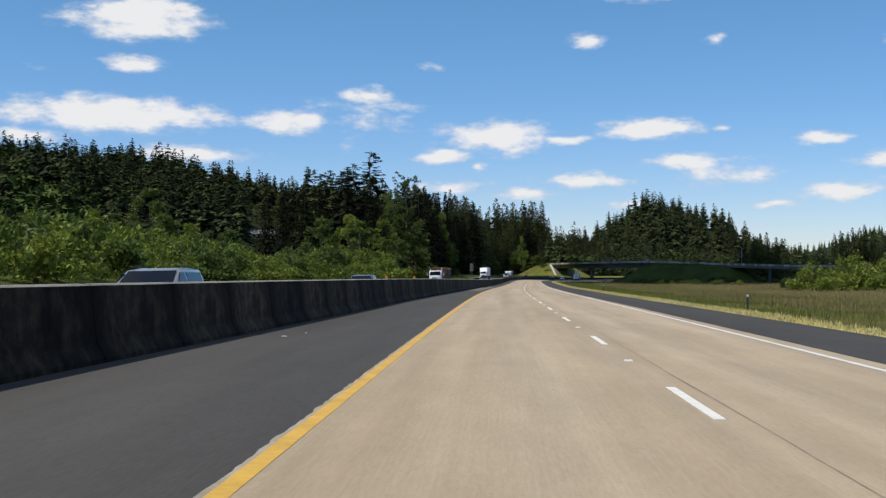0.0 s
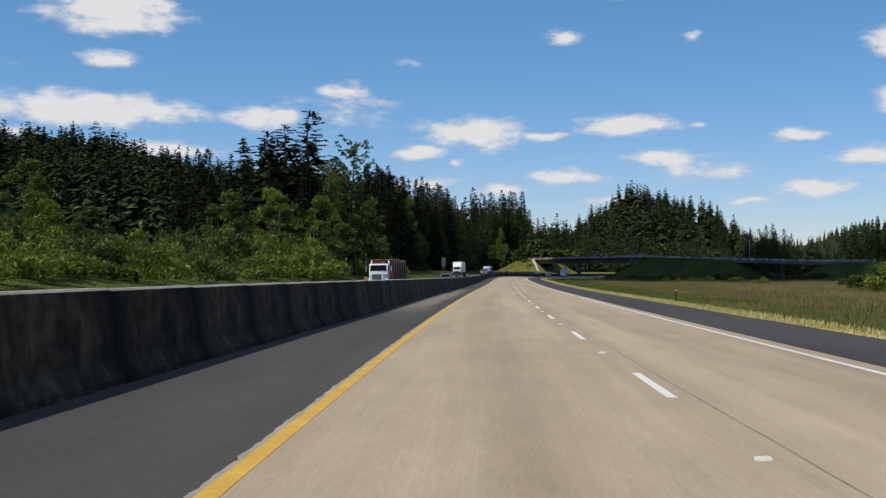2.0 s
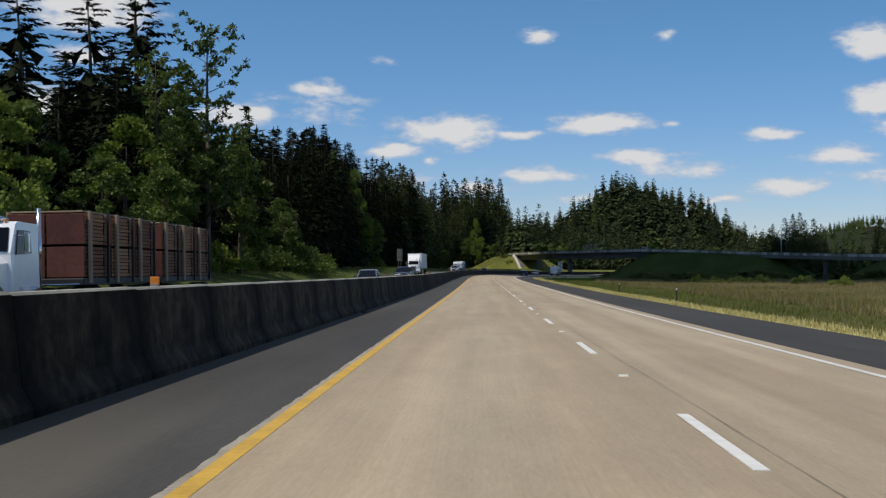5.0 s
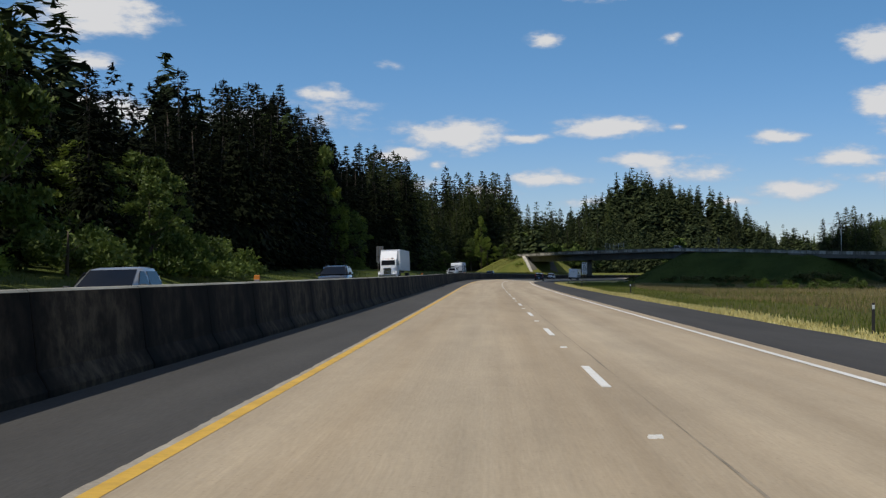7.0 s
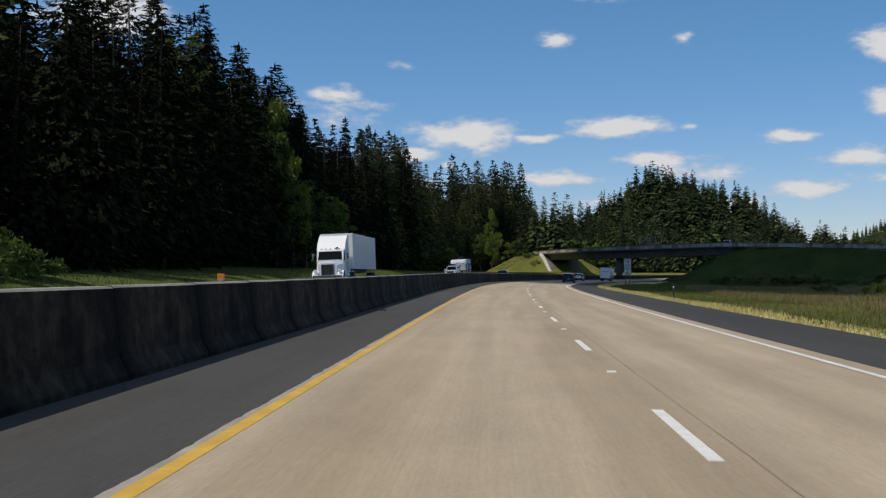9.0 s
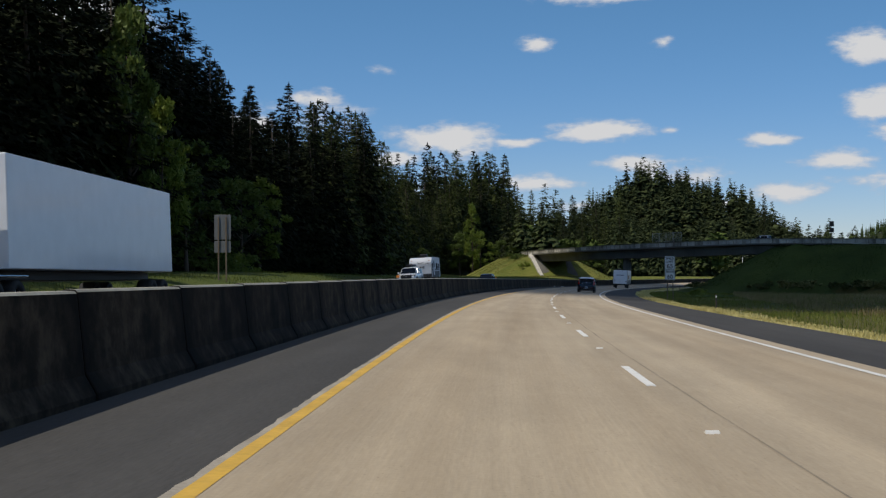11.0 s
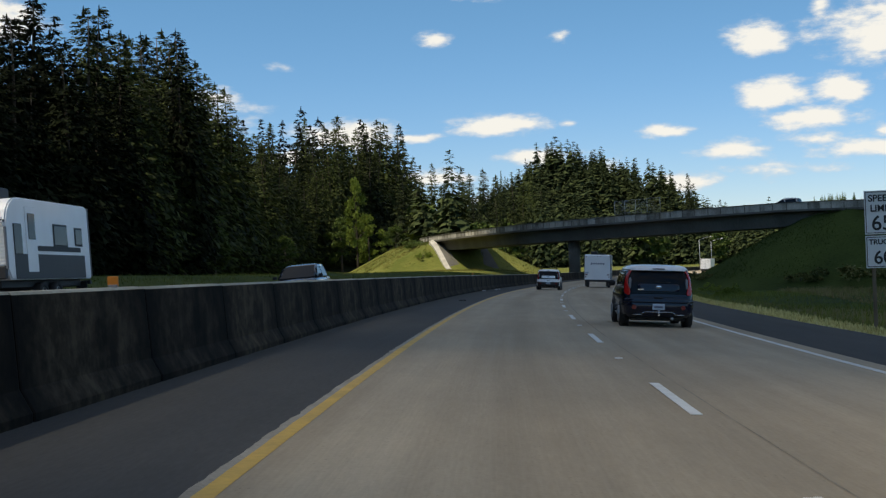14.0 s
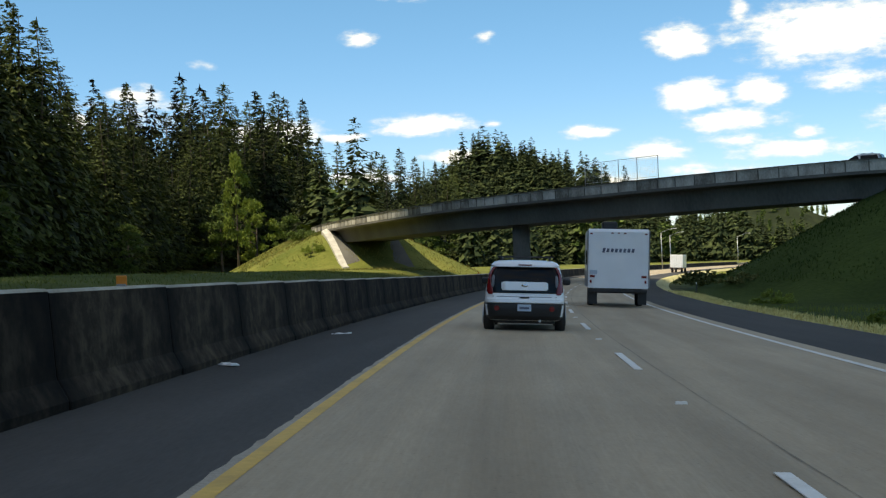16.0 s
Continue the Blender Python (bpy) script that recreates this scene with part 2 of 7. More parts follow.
    sparse.inputs["Scale"].default_value, sparse.inputs["Detail"].default_value = 2.3, 3
    keep.inputs[1].default_value, keep.inputs[2].default_value = 0.45, 0.7
    l.new(c.outputs["UV"], sparse.inputs["Vector"]), l.new(sparse.outputs["Fac"], keep.inputs[0])
    pock = n.new("ShaderNodeMixRGB")
    pock.blend_type = "MULTIPLY"
    l.new(keep.outputs[0], pock.inputs[0]), l.new(last, pock.inputs[1]), l.new(dots.outputs[0], pock.inputs[2])
    last = pock.outputs[0]
    if tining:
        # long brown oil and rubber stains drawn out along the lanes
        band, mp4, b2 = n.new("ShaderNodeTexNoise"), n.new("ShaderNodeMapping"), n.new("ShaderNodeMapRange")
        mp4.inputs["Scale"].default_value = (0.75, 0.012, 1)
        band.inputs["Scale"].default_value, band.inputs["Detail"].default_value, band.inputs["Roughness"].default_value = 1.0, 5, 0.6
        l.new(c.outputs["UV"], mp4.inputs[0]), l.new(mp4.outputs[0], band.inputs["Vector"])
        b2.inputs[1].default_value, b2.inputs[2].default_value = 0.36, 0.64
        l.new(band.outputs["Fac"], b2.inputs[0])
        tint = n.new("ShaderNodeMixRGB")
        tint.inputs[1].default_value, tint.inputs[2].default_value = (0.90, 0.86, 0.80, 1), (1.07, 1.07, 1.06, 1)
        l.new(b2.outputs[0], tint.inputs[0])
        stain = n.new("ShaderNodeMixRGB")
        stain.blend_type, stain.inputs[0].default_value = "MULTIPLY", 1
        l.new(last, stain.inputs[1]), l.new(tint.outputs[0], stain.inputs[2])
        last = stain.outputs[0]
        groove, mp3, g2 = n.new("ShaderNodeTexNoise"), n.new("ShaderNodeMapping"), n.new("ShaderNodeMapRange")
        mp3.inputs["Scale"].default_value = (42.0, 0.3, 1)
        groove.inputs["Scale"].default_value, groove.inputs["Detail"].default_value = 1.0, 3
        l.new(c.outputs["UV"], mp3.inputs[0]), l.new(mp3.outputs[0], groove.inputs["Vector"])
        g2.inputs[1].default_value, g2.inputs[2].default_value = 0.35, 0.65
        g2.inputs[3].default_value, g2.inputs[4].default_value = 1 - tining * 0.4, 1 + tining * 0.25
        l.new(groove.outputs["Fac"], g2.inputs[0])
        mul3 = n.new("ShaderNodeMixRGB")
        mul3.blend_type, mul3.inputs[0].default_value = "MULTIPLY", 1
        l.new(last, mul3.inputs[1]), l.new(g2.outputs[0], mul3.inputs[2])
        last = mul3.outputs[0]
    l.new(last, b.inputs["Base Color"])
    return m


def plain(name, colour, rough=0.5, metal=0.0, coat=0.0, spec=0.5, var=0.12, bump=0.0):
    low = tuple(v * (1 - var) for v in colour)
    high = tuple(min(1, v * (1 + var)) for v in colour)
    return material(name, low, high, rough, 1.5, 40.0, bump, metal, spec=spec, coat=coat)


def glass(name, tint):
    """Dark tinted vehicle glass: glossy, with little light from inside."""
    m = plain(name, tint, 0.05, 0.0, spec=0.2, var=0.2)
    return m


M_CONC = road_material("road_concrete", (0.342, 0.275, 0.189), (0.446, 0.366, 0.258), 0.10, 0.85, 0.09)
M_ASPH = road_material("shoulder_asphalt", (0.038, 0.0355, 0.033), (0.07, 0.066, 0.061), 0.0, 0.92)
M_ASPH.node_tree.nodes["Principled BSDF"].inputs["Specular IOR Level"].default_value = 0.25


def worn_band(m, colour, s0, s1):
    """A pale worn band of the shoulder beside the barrier, dying out in ragged patches."""
    n, l = m.node_tree.nodes, m.node_tree.links
    b = n["Principled BSDF"]
    base = b.inputs["Base Color"].links[0].from_socket
    c, sep, no, mp = n.new("ShaderNodeTexCoord"), n.new("ShaderNodeSeparateXYZ"), n.new("ShaderNodeTexNoise"), n.new("ShaderNodeMapping")
    l.new(c.outputs["UV"], sep.inputs[0])
    mp.inputs["Scale"].default_value = (1, 0.12, 1)
    no.inputs["Scale"].default_value, no.inputs["Detail"].default_value = 1.4, 6
    l.new(c.outputs["UV"], mp.inputs[0]), l.new(mp.outputs[0], no.inputs["Vector"])
    ad = n.new("ShaderNodeMath")
    ad.operation, ad.inputs[1].default_value = "MULTIPLY_ADD", 0.9
    l.new(no.outputs["Fac"], ad.inputs[0]), l.new(sep.outputs[0], ad.inputs[2])
    last = None
    for socket, a, z in ((ad.outputs[0], 0.05, -0.55), (sep.outputs[1], s0, s0 + 22), (sep.outputs[1], s1, s1 - 22)):
        mr = n.new("ShaderNodeMapRange")
        mr.interpolation_type = "SMOOTHSTEP"
        lo, hi = min(a, z), max(a, z)
        mr.inputs[1].default_value, mr.inputs[2].default_value = lo, hi
        mr.inputs[3].default_value, mr.inputs[4].default_value = (0, 1) if a < z else (1, 0)
        l.new(socket, mr.inputs[0])
        if last is None:
            last = mr.outputs[0]
        else:
            mu = n.new("ShaderNodeMath")
            mu.operation = "MULTIPLY"
            l.new(last, mu.inputs[0]), l.new(mr.outputs[0], mu.inputs[1])
            last = mu.outputs[0]
    mix = n.new("ShaderNodeMixRGB")
    mix.inputs[2].default_value = (*colour, 1)
    l.new(last, mix.inputs[0]), l.new(base, mix.inputs[1]), l.new(mix.outputs[0], b.inputs["Base Color"])


M_INNER = road_material("inner_asphalt", (0.047, 0.0445, 0.041), (0.083, 0.079, 0.073), 0.0, 0.92)
M_INNER.node_tree.nodes["Principled BSDF"].inputs["Specular IOR Level"].default_value = 0.25
M_INNER.name = "inner_shoulder_asphalt"
worn_band(M_INNER, (0.175, 0.155, 0.122), 106, 190)
M_FRINGE = material("worn_concrete_edge", (0.22, 0.19, 0.145), (0.44, 0.39, 0.31), 0.9, 1.2, 25, 0.4, coords="UV")
M_YEL = material("yellow_road_paint", (0.45, 0.265, 0.032), (0.74, 0.445, 0.054), 0.6, 1.6, 14, 0.1, coords="UV")
M_WHITE = material("white_road_paint", (0.62, 0.60, 0.55), (0.82, 0.81, 0.77), 0.6, 3.0, 40, 0.1)
M_STUD = material("worn_stud_ceramic", (0.6, 0.58, 0.52), (0.8, 0.78, 0.73), 0.6, 3.0, 40, 0.1)
M_WLINE = material("white_edge_paint", (0.55, 0.53, 0.48), (0.8, 0.79, 0.75), 0.6, 2.0, 30, 0.1, coords="UV")
# Stained concrete; its near-black tone also holds the shade on the faces.
M_BARR = material("stained_shaded_barrier_concrete", (0.004, 0.0033, 0.0025), (0.066, 0.051, 0.034), 0.92, 0.7, 4.0, 0.15, stretch=(1, 1.3, 0.6), per_object=0.25, spec=0.15)


def stain_ends(m, long):
    """Dark run-down stains at both ends of a precast section, broken by noise."""
    n, l = m.node_tree.nodes, m.node_tree.links
    b = n["Principled BSDF"]
    base = b.inputs["Base Color"].links[0].from_socket
    c, sep = n.new("ShaderNodeTexCoord"), n.new("ShaderNodeSeparateXYZ")
    l.new(c.outputs["Object"], sep.inputs[0])
    pp, no, ad, mr = n.new("ShaderNodeMath"), n.new("ShaderNodeTexNoise"), n.new("ShaderNodeMath"), n.new("ShaderNodeMapRange")
    pp.operation, pp.inputs[1].default_value = "PINGPONG", long / 2
    l.new(sep.outputs[1], pp.inputs[0])
    mp = n.new("ShaderNodeMapping")
    mp.inputs["Scale"].default_value = (1, 3.0, 0.7)
    l.new(c.outputs["Object"], mp.inputs[0]), l.new(mp.outputs[0], no.inputs["Vector"])
    no.inputs["Scale"].default_value, no.inputs["Detail"].default_value = 2.2, 5
    ad.operation, ad.inputs[1].default_value = "MULTIPLY_ADD", 0.7
    l.new(no.outputs["Fac"], ad.inputs[0]), l.new(pp.outputs[0], ad.inputs[2])
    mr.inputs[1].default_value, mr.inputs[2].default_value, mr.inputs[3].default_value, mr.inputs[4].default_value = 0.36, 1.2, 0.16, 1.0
    l.new(ad.outputs[0], mr.inputs[0])
    mul = n.new("ShaderNodeMixRGB")
    mul.blend_type, mul.inputs[0].default_value = "MULTIPLY", 1
    l.new(base, mul.inputs[1]), l.new(mr.outputs[0], mul.inputs[2])
    # lichen and soot in hand-sized blotches
    blot, br, mul2 = n.new("ShaderNodeTexNoise"), n.new("ShaderNodeMapRange"), n.new("ShaderNodeMixRGB")
    blot.inputs["Scale"].default_value, blot.inputs["Detail"].default_value, blot.inputs["Roughness"].default_value = 3.2, 7, 0.68
    l.new(c.outputs["Object"], blot.inputs["Vector"])
    br.inputs[1].default_value, br.inputs[2].default_value, br.inputs[3].default_value, br.inputs[4].default_value = 0.42, 0.62, 0.45, 1.5
    mul2.blend_type, mul2.inputs[0].default_value = "MULTIPLY", 1
    l.new(blot.outputs["Fac"], br.inputs[0]), l.new(mul.outputs[0], mul2.inputs[1]), l.new(br.outputs[0], mul2.inputs[2])
    l.new(mul2.outputs[0], b.inputs["Base Color"])


stain_ends(M_BARR, 3.79)
# Paler colour of the barrier top stands for the sun on it.
M_CAP = material("sunlit_barrier_top", (0.22, 0.21, 0.165), (0.44, 0.42, 0.35), 0.9, 1.5, 20, 0.3)
M_GROUND = material("meadow_ground", (0.045, 0.055, 0.014), (0.15, 0.125, 0.045), 0.95, 0.05, 1.5, 0.6, depth=0.2, spec=0.08)
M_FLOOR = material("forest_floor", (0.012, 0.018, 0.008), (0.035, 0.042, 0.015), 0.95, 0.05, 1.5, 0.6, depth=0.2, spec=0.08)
# Cloud shade is put into the bank turf's green, sunlight into the lawn's.
M_BANK = material("shaded_bank_turf", (0.018, 0.034, 0.008), (0.06, 0.085, 0.02), 0.95, 0.12, 2.5, 0.6, depth=0.15, spec=0.08)
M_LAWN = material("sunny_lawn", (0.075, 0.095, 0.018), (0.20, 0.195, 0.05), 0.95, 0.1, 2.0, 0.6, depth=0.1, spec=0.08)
M_VERGE = material("mown_verge", (0.035, 0.055, 0.012), (0.10, 0.115, 0.03), 0.95, 0.12, 3.0, 0.6, depth=0.1, spec=0.08)
M_DRY = material("dry_gravel_edge", (0.34, 0.295, 0.12), (0.62, 0.55, 0.26), 0.95, 0.6, 9.0, 0.6, depth=0.06)
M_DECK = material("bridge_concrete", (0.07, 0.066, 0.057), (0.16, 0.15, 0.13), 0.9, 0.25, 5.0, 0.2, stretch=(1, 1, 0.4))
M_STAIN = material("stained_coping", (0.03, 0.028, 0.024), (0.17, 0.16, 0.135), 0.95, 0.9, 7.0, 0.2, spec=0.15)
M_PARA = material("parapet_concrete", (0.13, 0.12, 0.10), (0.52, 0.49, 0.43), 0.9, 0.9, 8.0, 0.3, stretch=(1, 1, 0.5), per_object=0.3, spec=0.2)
M_STEEL = plain("galvanised_steel", (0.42, 0.43, 0.44), 0.45, 0.8)

# ---- the line of the road ----
# metres along, heading, climb, crossfall (degrees)
ROAD = [
    (-150, 1.20, 0.02, 1.14),
    (0, 0.00, 0.09, 1.14),
    (35.9, -0.08, -0.00, 1.10),
    (71.2, -0.27, -0.11, 1.06),
    (105.8, -0.73, -0.17, 0.96),
    (139.9, -1.14, -0.18, 0.87),
    (173.7, -1.33, -0.17, 0.93),
    (207.3, -1.50, -0.10, 1.05),
    (240.7, -1.55, -0.01, 1.19),
    (274.1, -1.46, 0.06, 1.27),
    (307.5, -1.43, 0.09, 1.31),
    (340.9, -1.59, 0.15, 1.39),
    (374.3, -2.09, 0.19, 1.61),
    (407.9, -3.12, 0.11, 2.06),
    (441.5, -4.63, -0.05, 2.63),
    (475.1, -6.32, -0.10, 3.00),
    (508.7, -8.10, -0.12, 3.13),
    (542.3, -9.93, -0.19, 3.11),
    (580, -12.00, -0.27, 3.10),
    (620, -14.20, -0.16, 3.10),
    (700, -18.60, 0.00, 3.10),
    (780, -23.00, 0.00, 3.00),
    (900, -28.00, 0.00, 2.40),
    (1400, -38.00, 0.00, 1.20),
]
S0, S1 = -150, 1400


def curve_of(col):
    xs, ys = [r[0] for r in ROAD], [r[col] for r in ROAD]
    ms = []
    for i in range(len(xs)):
        a, b = max(i - 1, 0), min(i + 1, len(xs) - 1)
        ms.append((ys[b] - ys[a]) / (xs[b] - xs[a]))

    def value(s):
        i = 0
        while i < len(xs) - 2 and s > xs[i + 1]:
            i += 1
        h = xs[i + 1] - xs[i]
        q = (s - xs[i]) / h
        return ((2 * q ** 3 - 3 * q ** 2 + 1) * ys[i] + (q ** 3 - 2 * q ** 2 + q) * h * ms[i]
                + (3 * q ** 2 - 2 * q ** 3) * ys[i + 1] + (q ** 3 - q ** 2) * h * ms[i + 1])
    return value


heading, climb, crossfall = curve_of(1), curve_of(2), curve_of(3)
LINE = [Vector((0, 0, 0))]
for _s in range(S0, S1):
    _a, _g = radians(heading(_s + 0.5)), radians(climb(_s + 0.5))
    LINE.append(LINE[-1] + Vector((-math.sin(_a) * math.cos(_g), math.cos(_a) * math.cos(_g), math.sin(_g))))
_o = LINE[-S0].copy()
LINE = [p - _o + Vector((1.038, 0, 0)) for p in LINE]
HEAD = [heading(s) for s in range(S0, S1 + 1)]
FALL = [crossfall(s) for s in range(S0, S1 + 1)]


def along(table, s):
    i = min(max(int(math.floor(s - S0)), 0), S1 - S0 - 1)
    q = s - S0 - i
    return table[i] * (1 - q) + table[i + 1] * q


def at(s, u, h=0.0):
    """A place s metres along the yellow line, u to its right, h above the paving."""
    a, b = radians(along(HEAD, s)), radians(along(FALL, s))
    right = Vector((math.cos(a) * math.cos(b), math.sin(a) * math.cos(b), -math.sin(b)))
    up = Vector((math.cos(a) * math.sin(b), math.sin(a) * math.sin(b), math.cos(b)))
    return along(LINE, s) + right * u + up * h


def on_road(s, u, h=0.0, turn=0.0):
    """A pose on the paving: x across, y along the road, z up from it."""
    return Matrix.Translation(at(s, u, h)) @ pose(0, 0, 0, 0, along(FALL, s), along(HEAD, s) + turn)


RX = np.array([p.x for p in LINE])
RY = np.array([p.y for p in LINE])
RZ = np.array([p.z for p in LINE])
RH, RF = np.radians(np.array(HEAD)), np.radians(np.array(FALL))


def road_place(x, y):
    """For arrays of x, y: metres along, metres to the right, and the paving's height there."""
    s, u, z = np.empty_like(x), np.empty_like(x), np.empty_like(x)
    pick = np.arange(0, len(RX), 4)
    for a in range(0, len(x), 4000):
        b = slice(a, a + 4000)
        i = pick[np.argmin((x[b, None] - RX[None, pick]) ** 2 + (y[b, None] - RY[None, pick]) ** 2, axis=1)]
        dx, dy = x[b] - RX[i], y[b] - RY[i]
        u[b] = dx * np.cos(RH[i]) + dy * np.sin(RH[i])
        s[b] = S0 + i + (-dx * np.sin(RH[i]) + dy * np.cos(RH[i]))
        z[b] = RZ[i] - np.clip(u[b], -16, 13) * np.tan(RF[i]) - np.clip(-u[b] - 2.6, 0, 14) * np.interp(S0 + i, [300, 430, 520], [0.042, 0.012, 0.0])
    return s, u, z


# ---- helpers for things ----
def part(name, bm, mat, parent=None, label=""):
    """Links a bmesh as one mesh object, under a thing or a part."""
    me = bpy.data.meshes.new(name)
    bm.to_mesh(me)
    bm.free()
    return piece(name, me, mat, parent, label)


def piece(name, me, mat, parent=None, label=""):
    if mat and not me.materials:
        me.materials.append(mat)
    ob = new(name, me)
    if parent:
        ob.parent = parent
    if label:
        ob["label"] = label
    return ob


def mesh_of(name, verts, faces, uvs=None, smooth=False):
    me = bpy.data.meshes.new(name)
    me.from_pydata([tuple(v) for v in verts], [], [tuple(f) for f in faces])
    if uvs is not None:
        lay = me.uv_layers.new(name="UVMap")
        idx = np.empty(len(me.loops), dtype=np.int32)
        me.loops.foreach_get("vertex_index", idx)
        lay.data.foreach_set("uv", np.asarray(uvs, dtype=np.float32)[idx].ravel())
    if smooth:
        me.polygons.foreach_set("use_smooth", [True] * len(me.polygons))
    me.update()
    return me


def thing(name, m, label, category, group="", kind=""):
    ob = new(name)
    ob.empty_display_size = 0.2
    ob.matrix_basis = m
    return tagged(ob, label, category, group, kind)


def box(bm, c, size, bevel=0.0, taper=1.0, rot=None):
    """A block centred at c; taper narrows its top."""
    vs = []
    for z in (-0.5, 0.5):
        k = taper if z > 0 else 1.0
        for x, y in ((-0.5, -0.5), (0.5, -0.5), (0.5, 0.5), (-0.5, 0.5)):
            p = Vector((x * size[0] * k, y * size[1] * k, z * size[2]))
            if rot:
                p = rot @ p
            vs.append(bm.verts.new(p + Vector(c)))
    fs = [bm.faces.new([vs[i] for i in q]) for q in ((3, 2, 1, 0), (4, 5, 6, 7), (0, 1, 5, 4), (1, 2, 6, 5), (2, 3, 7, 6), (3, 0, 4, 7))]
    if bevel:
        edges = list({e for f in fs for e in f.edges})
        bmesh.ops.bevel(bm, geom=edges, offset=bevel, segments=2, affect="EDGES", profile=0.5)
    return bm


def block(c, size, bevel=0.0, taper=1.0, rot=None):
    return box(bmesh.new(), c, size, bevel, taper, rot)


def tube(bm, a, b, r0, r1=None, seg=10, cap=True):
    """A round bar from a to b."""
    a, b = Vector(a), Vector(b)
    r1 = r0 if r1 is None else r1
    q = (b - a).to_track_quat("Z", "Y")
    rings = []
    for c, r in ((a, r0), (b, r1)):
        rings.append([bm.verts.new(c + q @ Vector((r * math.cos(2 * math.pi * i / seg), r * math.sin(2 * math.pi * i / seg), 0))) for i in range(seg)])
    for i in range(seg):
        f = bm.faces.new((rings[0][i], rings[0][(i + 1) % seg], rings[1][(i + 1) % seg], rings[1][i]))
        f.smooth = True
    if cap:
        bm.faces.new(rings[0][::-1]), bm.faces.new(rings[1])
    return bm


def loft(bm, rings, close=True, caps=True, smooth=False):
    """Skins rings of equally many points."""
    vr = [[bm.verts.new(p) for p in ring] for ring in rings]
    k = len(vr[0])
    for a, b in zip(vr, vr[1:]):
        for i in range(k if close else k - 1):
            f = bm.faces.new((a[i], a[(i + 1) % k], b[(i + 1) % k], b[i]))
            f.smooth = smooth
    if caps:
        bm.faces.new(vr[0][::-1]), bm.faces.new(vr[-1])
    bmesh.ops.recalc_face_normals(bm, faces=bm.faces[:])
    return bm


# ---- paving ----
def strip(name, profile, mat, label, category, s0=-120.0, s1=1150.0, step=4.0, kind="structure", wobble=None, falls=False):
    """A band of the road: profile is (across, up) points, from left to right; wobble shifts the edges."""
    n = int((s1 - s0) / step) + 1
    verts, uvs, faces = [], [], []
    k = len(profile)
    for i in range(n):
        s = s0 + i * step
        for j, (u, h) in enumerate(profile):
            w = u(s) if callable(u) else u
            if wobble and j in wobble:
                w += wobble[j](s)
            verts.append(at(s, w, h + (far_drop(s, w) if w < -2.6 and falls else 0)))
            uvs.append((w, s))
    for i in range(n - 1):
        for j in range(k - 1):
            a = i * k + j
            faces.append((a, a + 1, a + k + 1, a + k))
    ob = piece(name, mesh_of(name, verts, faces, uvs), mat)
    return tagged(ob, label, category, kind=kind)


def ramp(s, points):
    for (a, x), (b, y) in zip(points, points[1:]):
        if s <= b:
            q = min(max((s - a) / (b - a), 0), 1)
            return x + (y - x) * q
    return points[-1][1]


def line_u(s):
    """The yellow line and the concrete's edge draw in a little through the bend."""
    return ramp(s, [(75, 0.02), (105, 0.04), (130, 0.055), (150, 0.055), (175, 0.02), (240, 0.015), (320, 0.02), (400, 0.035), (440, 0.06), (490, 0.115)])


def barrier_u(s):
    """The barrier's middle: the left shoulder narrows from wide to two metres."""
    return ramp(s, [(-20, -4.9), (15, -4.05), (40, -3.45), (60, -3.2), (85, -2.75), (115, -2.4), (160, -2.35)])


def far_drop(s, u):
    """How far the opposite carriageway lies below the line of this one."""
    return -max(0.0, -u - 2.6) * ramp(s, [(300, 0.042), (430, 0.012), (520, 0.0)])


ragged = lambda s: 0.04 * noise.noise((s * 0.35, 3.1, 0)) + 0.035 * noise.noise((s * 1.3, 0, 5)) + 0.03 * noise.noise((s * 4.1, 2, 1))
chipped = lambda s: 0.018 * noise.noise((s * 0.8, 7.3, 0)) + 0.022 * noise.noise((s * 2.9, 1, 5)) + 0.024 * noise.noise((s * 7.7, 4, 2))
road = strip("road", [(-0.42, -0.3), (-0.40, 0), (3.9, 0), (7.72, 0), (7.72, -0.3)], M_CONC, "tan-grey worn concrete motorway lanes with faint drag streaks", "road")
strip("shoulder_left", [(lambda s: barrier_u(s) - 0.4, -0.004), (lambda s: ramp(s, [(60, -0.10), (130, -0.115)]) + line_u(s), 0.003), (lambda s: ramp(s, [(60, -0.09), (130, -0.105)]) + line_u(s), -0.02)], M_INNER, "dark grey asphalt inner shoulder beside the barrier", "shoulder", step=3.0)
strip("trim_left", [(lambda s: ramp(s, [(60, -0.11), (130, -0.13)]) + line_u(s), 0.0055), (lambda s: -0.055 + line_u(s), 0.0025)], M_FRINGE, "pale chipped concrete margin beside the yellow line", "road edge", step=0.16, wobble={0: chipped})
strip("shoulder_right", [(7.6, -0.3), (7.70, -0.006), (10.9, -0.03), (11.2, -0.4)], M_ASPH, "dark grey asphalt outer shoulder", "shoulder", wobble={2: lambda s: 2 * ragged(s)})
strip("gravel_edge", [(10.7, -0.08), (10.95, -0.045), (11.6, -0.06), (12.4, -0.5)], M_DRY, "straw-coloured dry grass and gravel along the shoulder", "gravel", step=2.0, wobble={1: lambda s: 2.5 * ragged(s)})
strip("yellow_edge_line", [(lambda s: ramp(s, [(80, -0.07), (250, -0.062)]) + line_u(s), 0.0045), (lambda s: ramp(s, [(80, 0.07), (250, 0.066)]) + line_u(s), 0.003)], M_YEL, "worn yellow edge line on concrete", "road marking", step=0.5, wobble={0: lambda s: 0.25 * chipped(s), 1: lambda s: 0.12 * chipped(s + 40)})
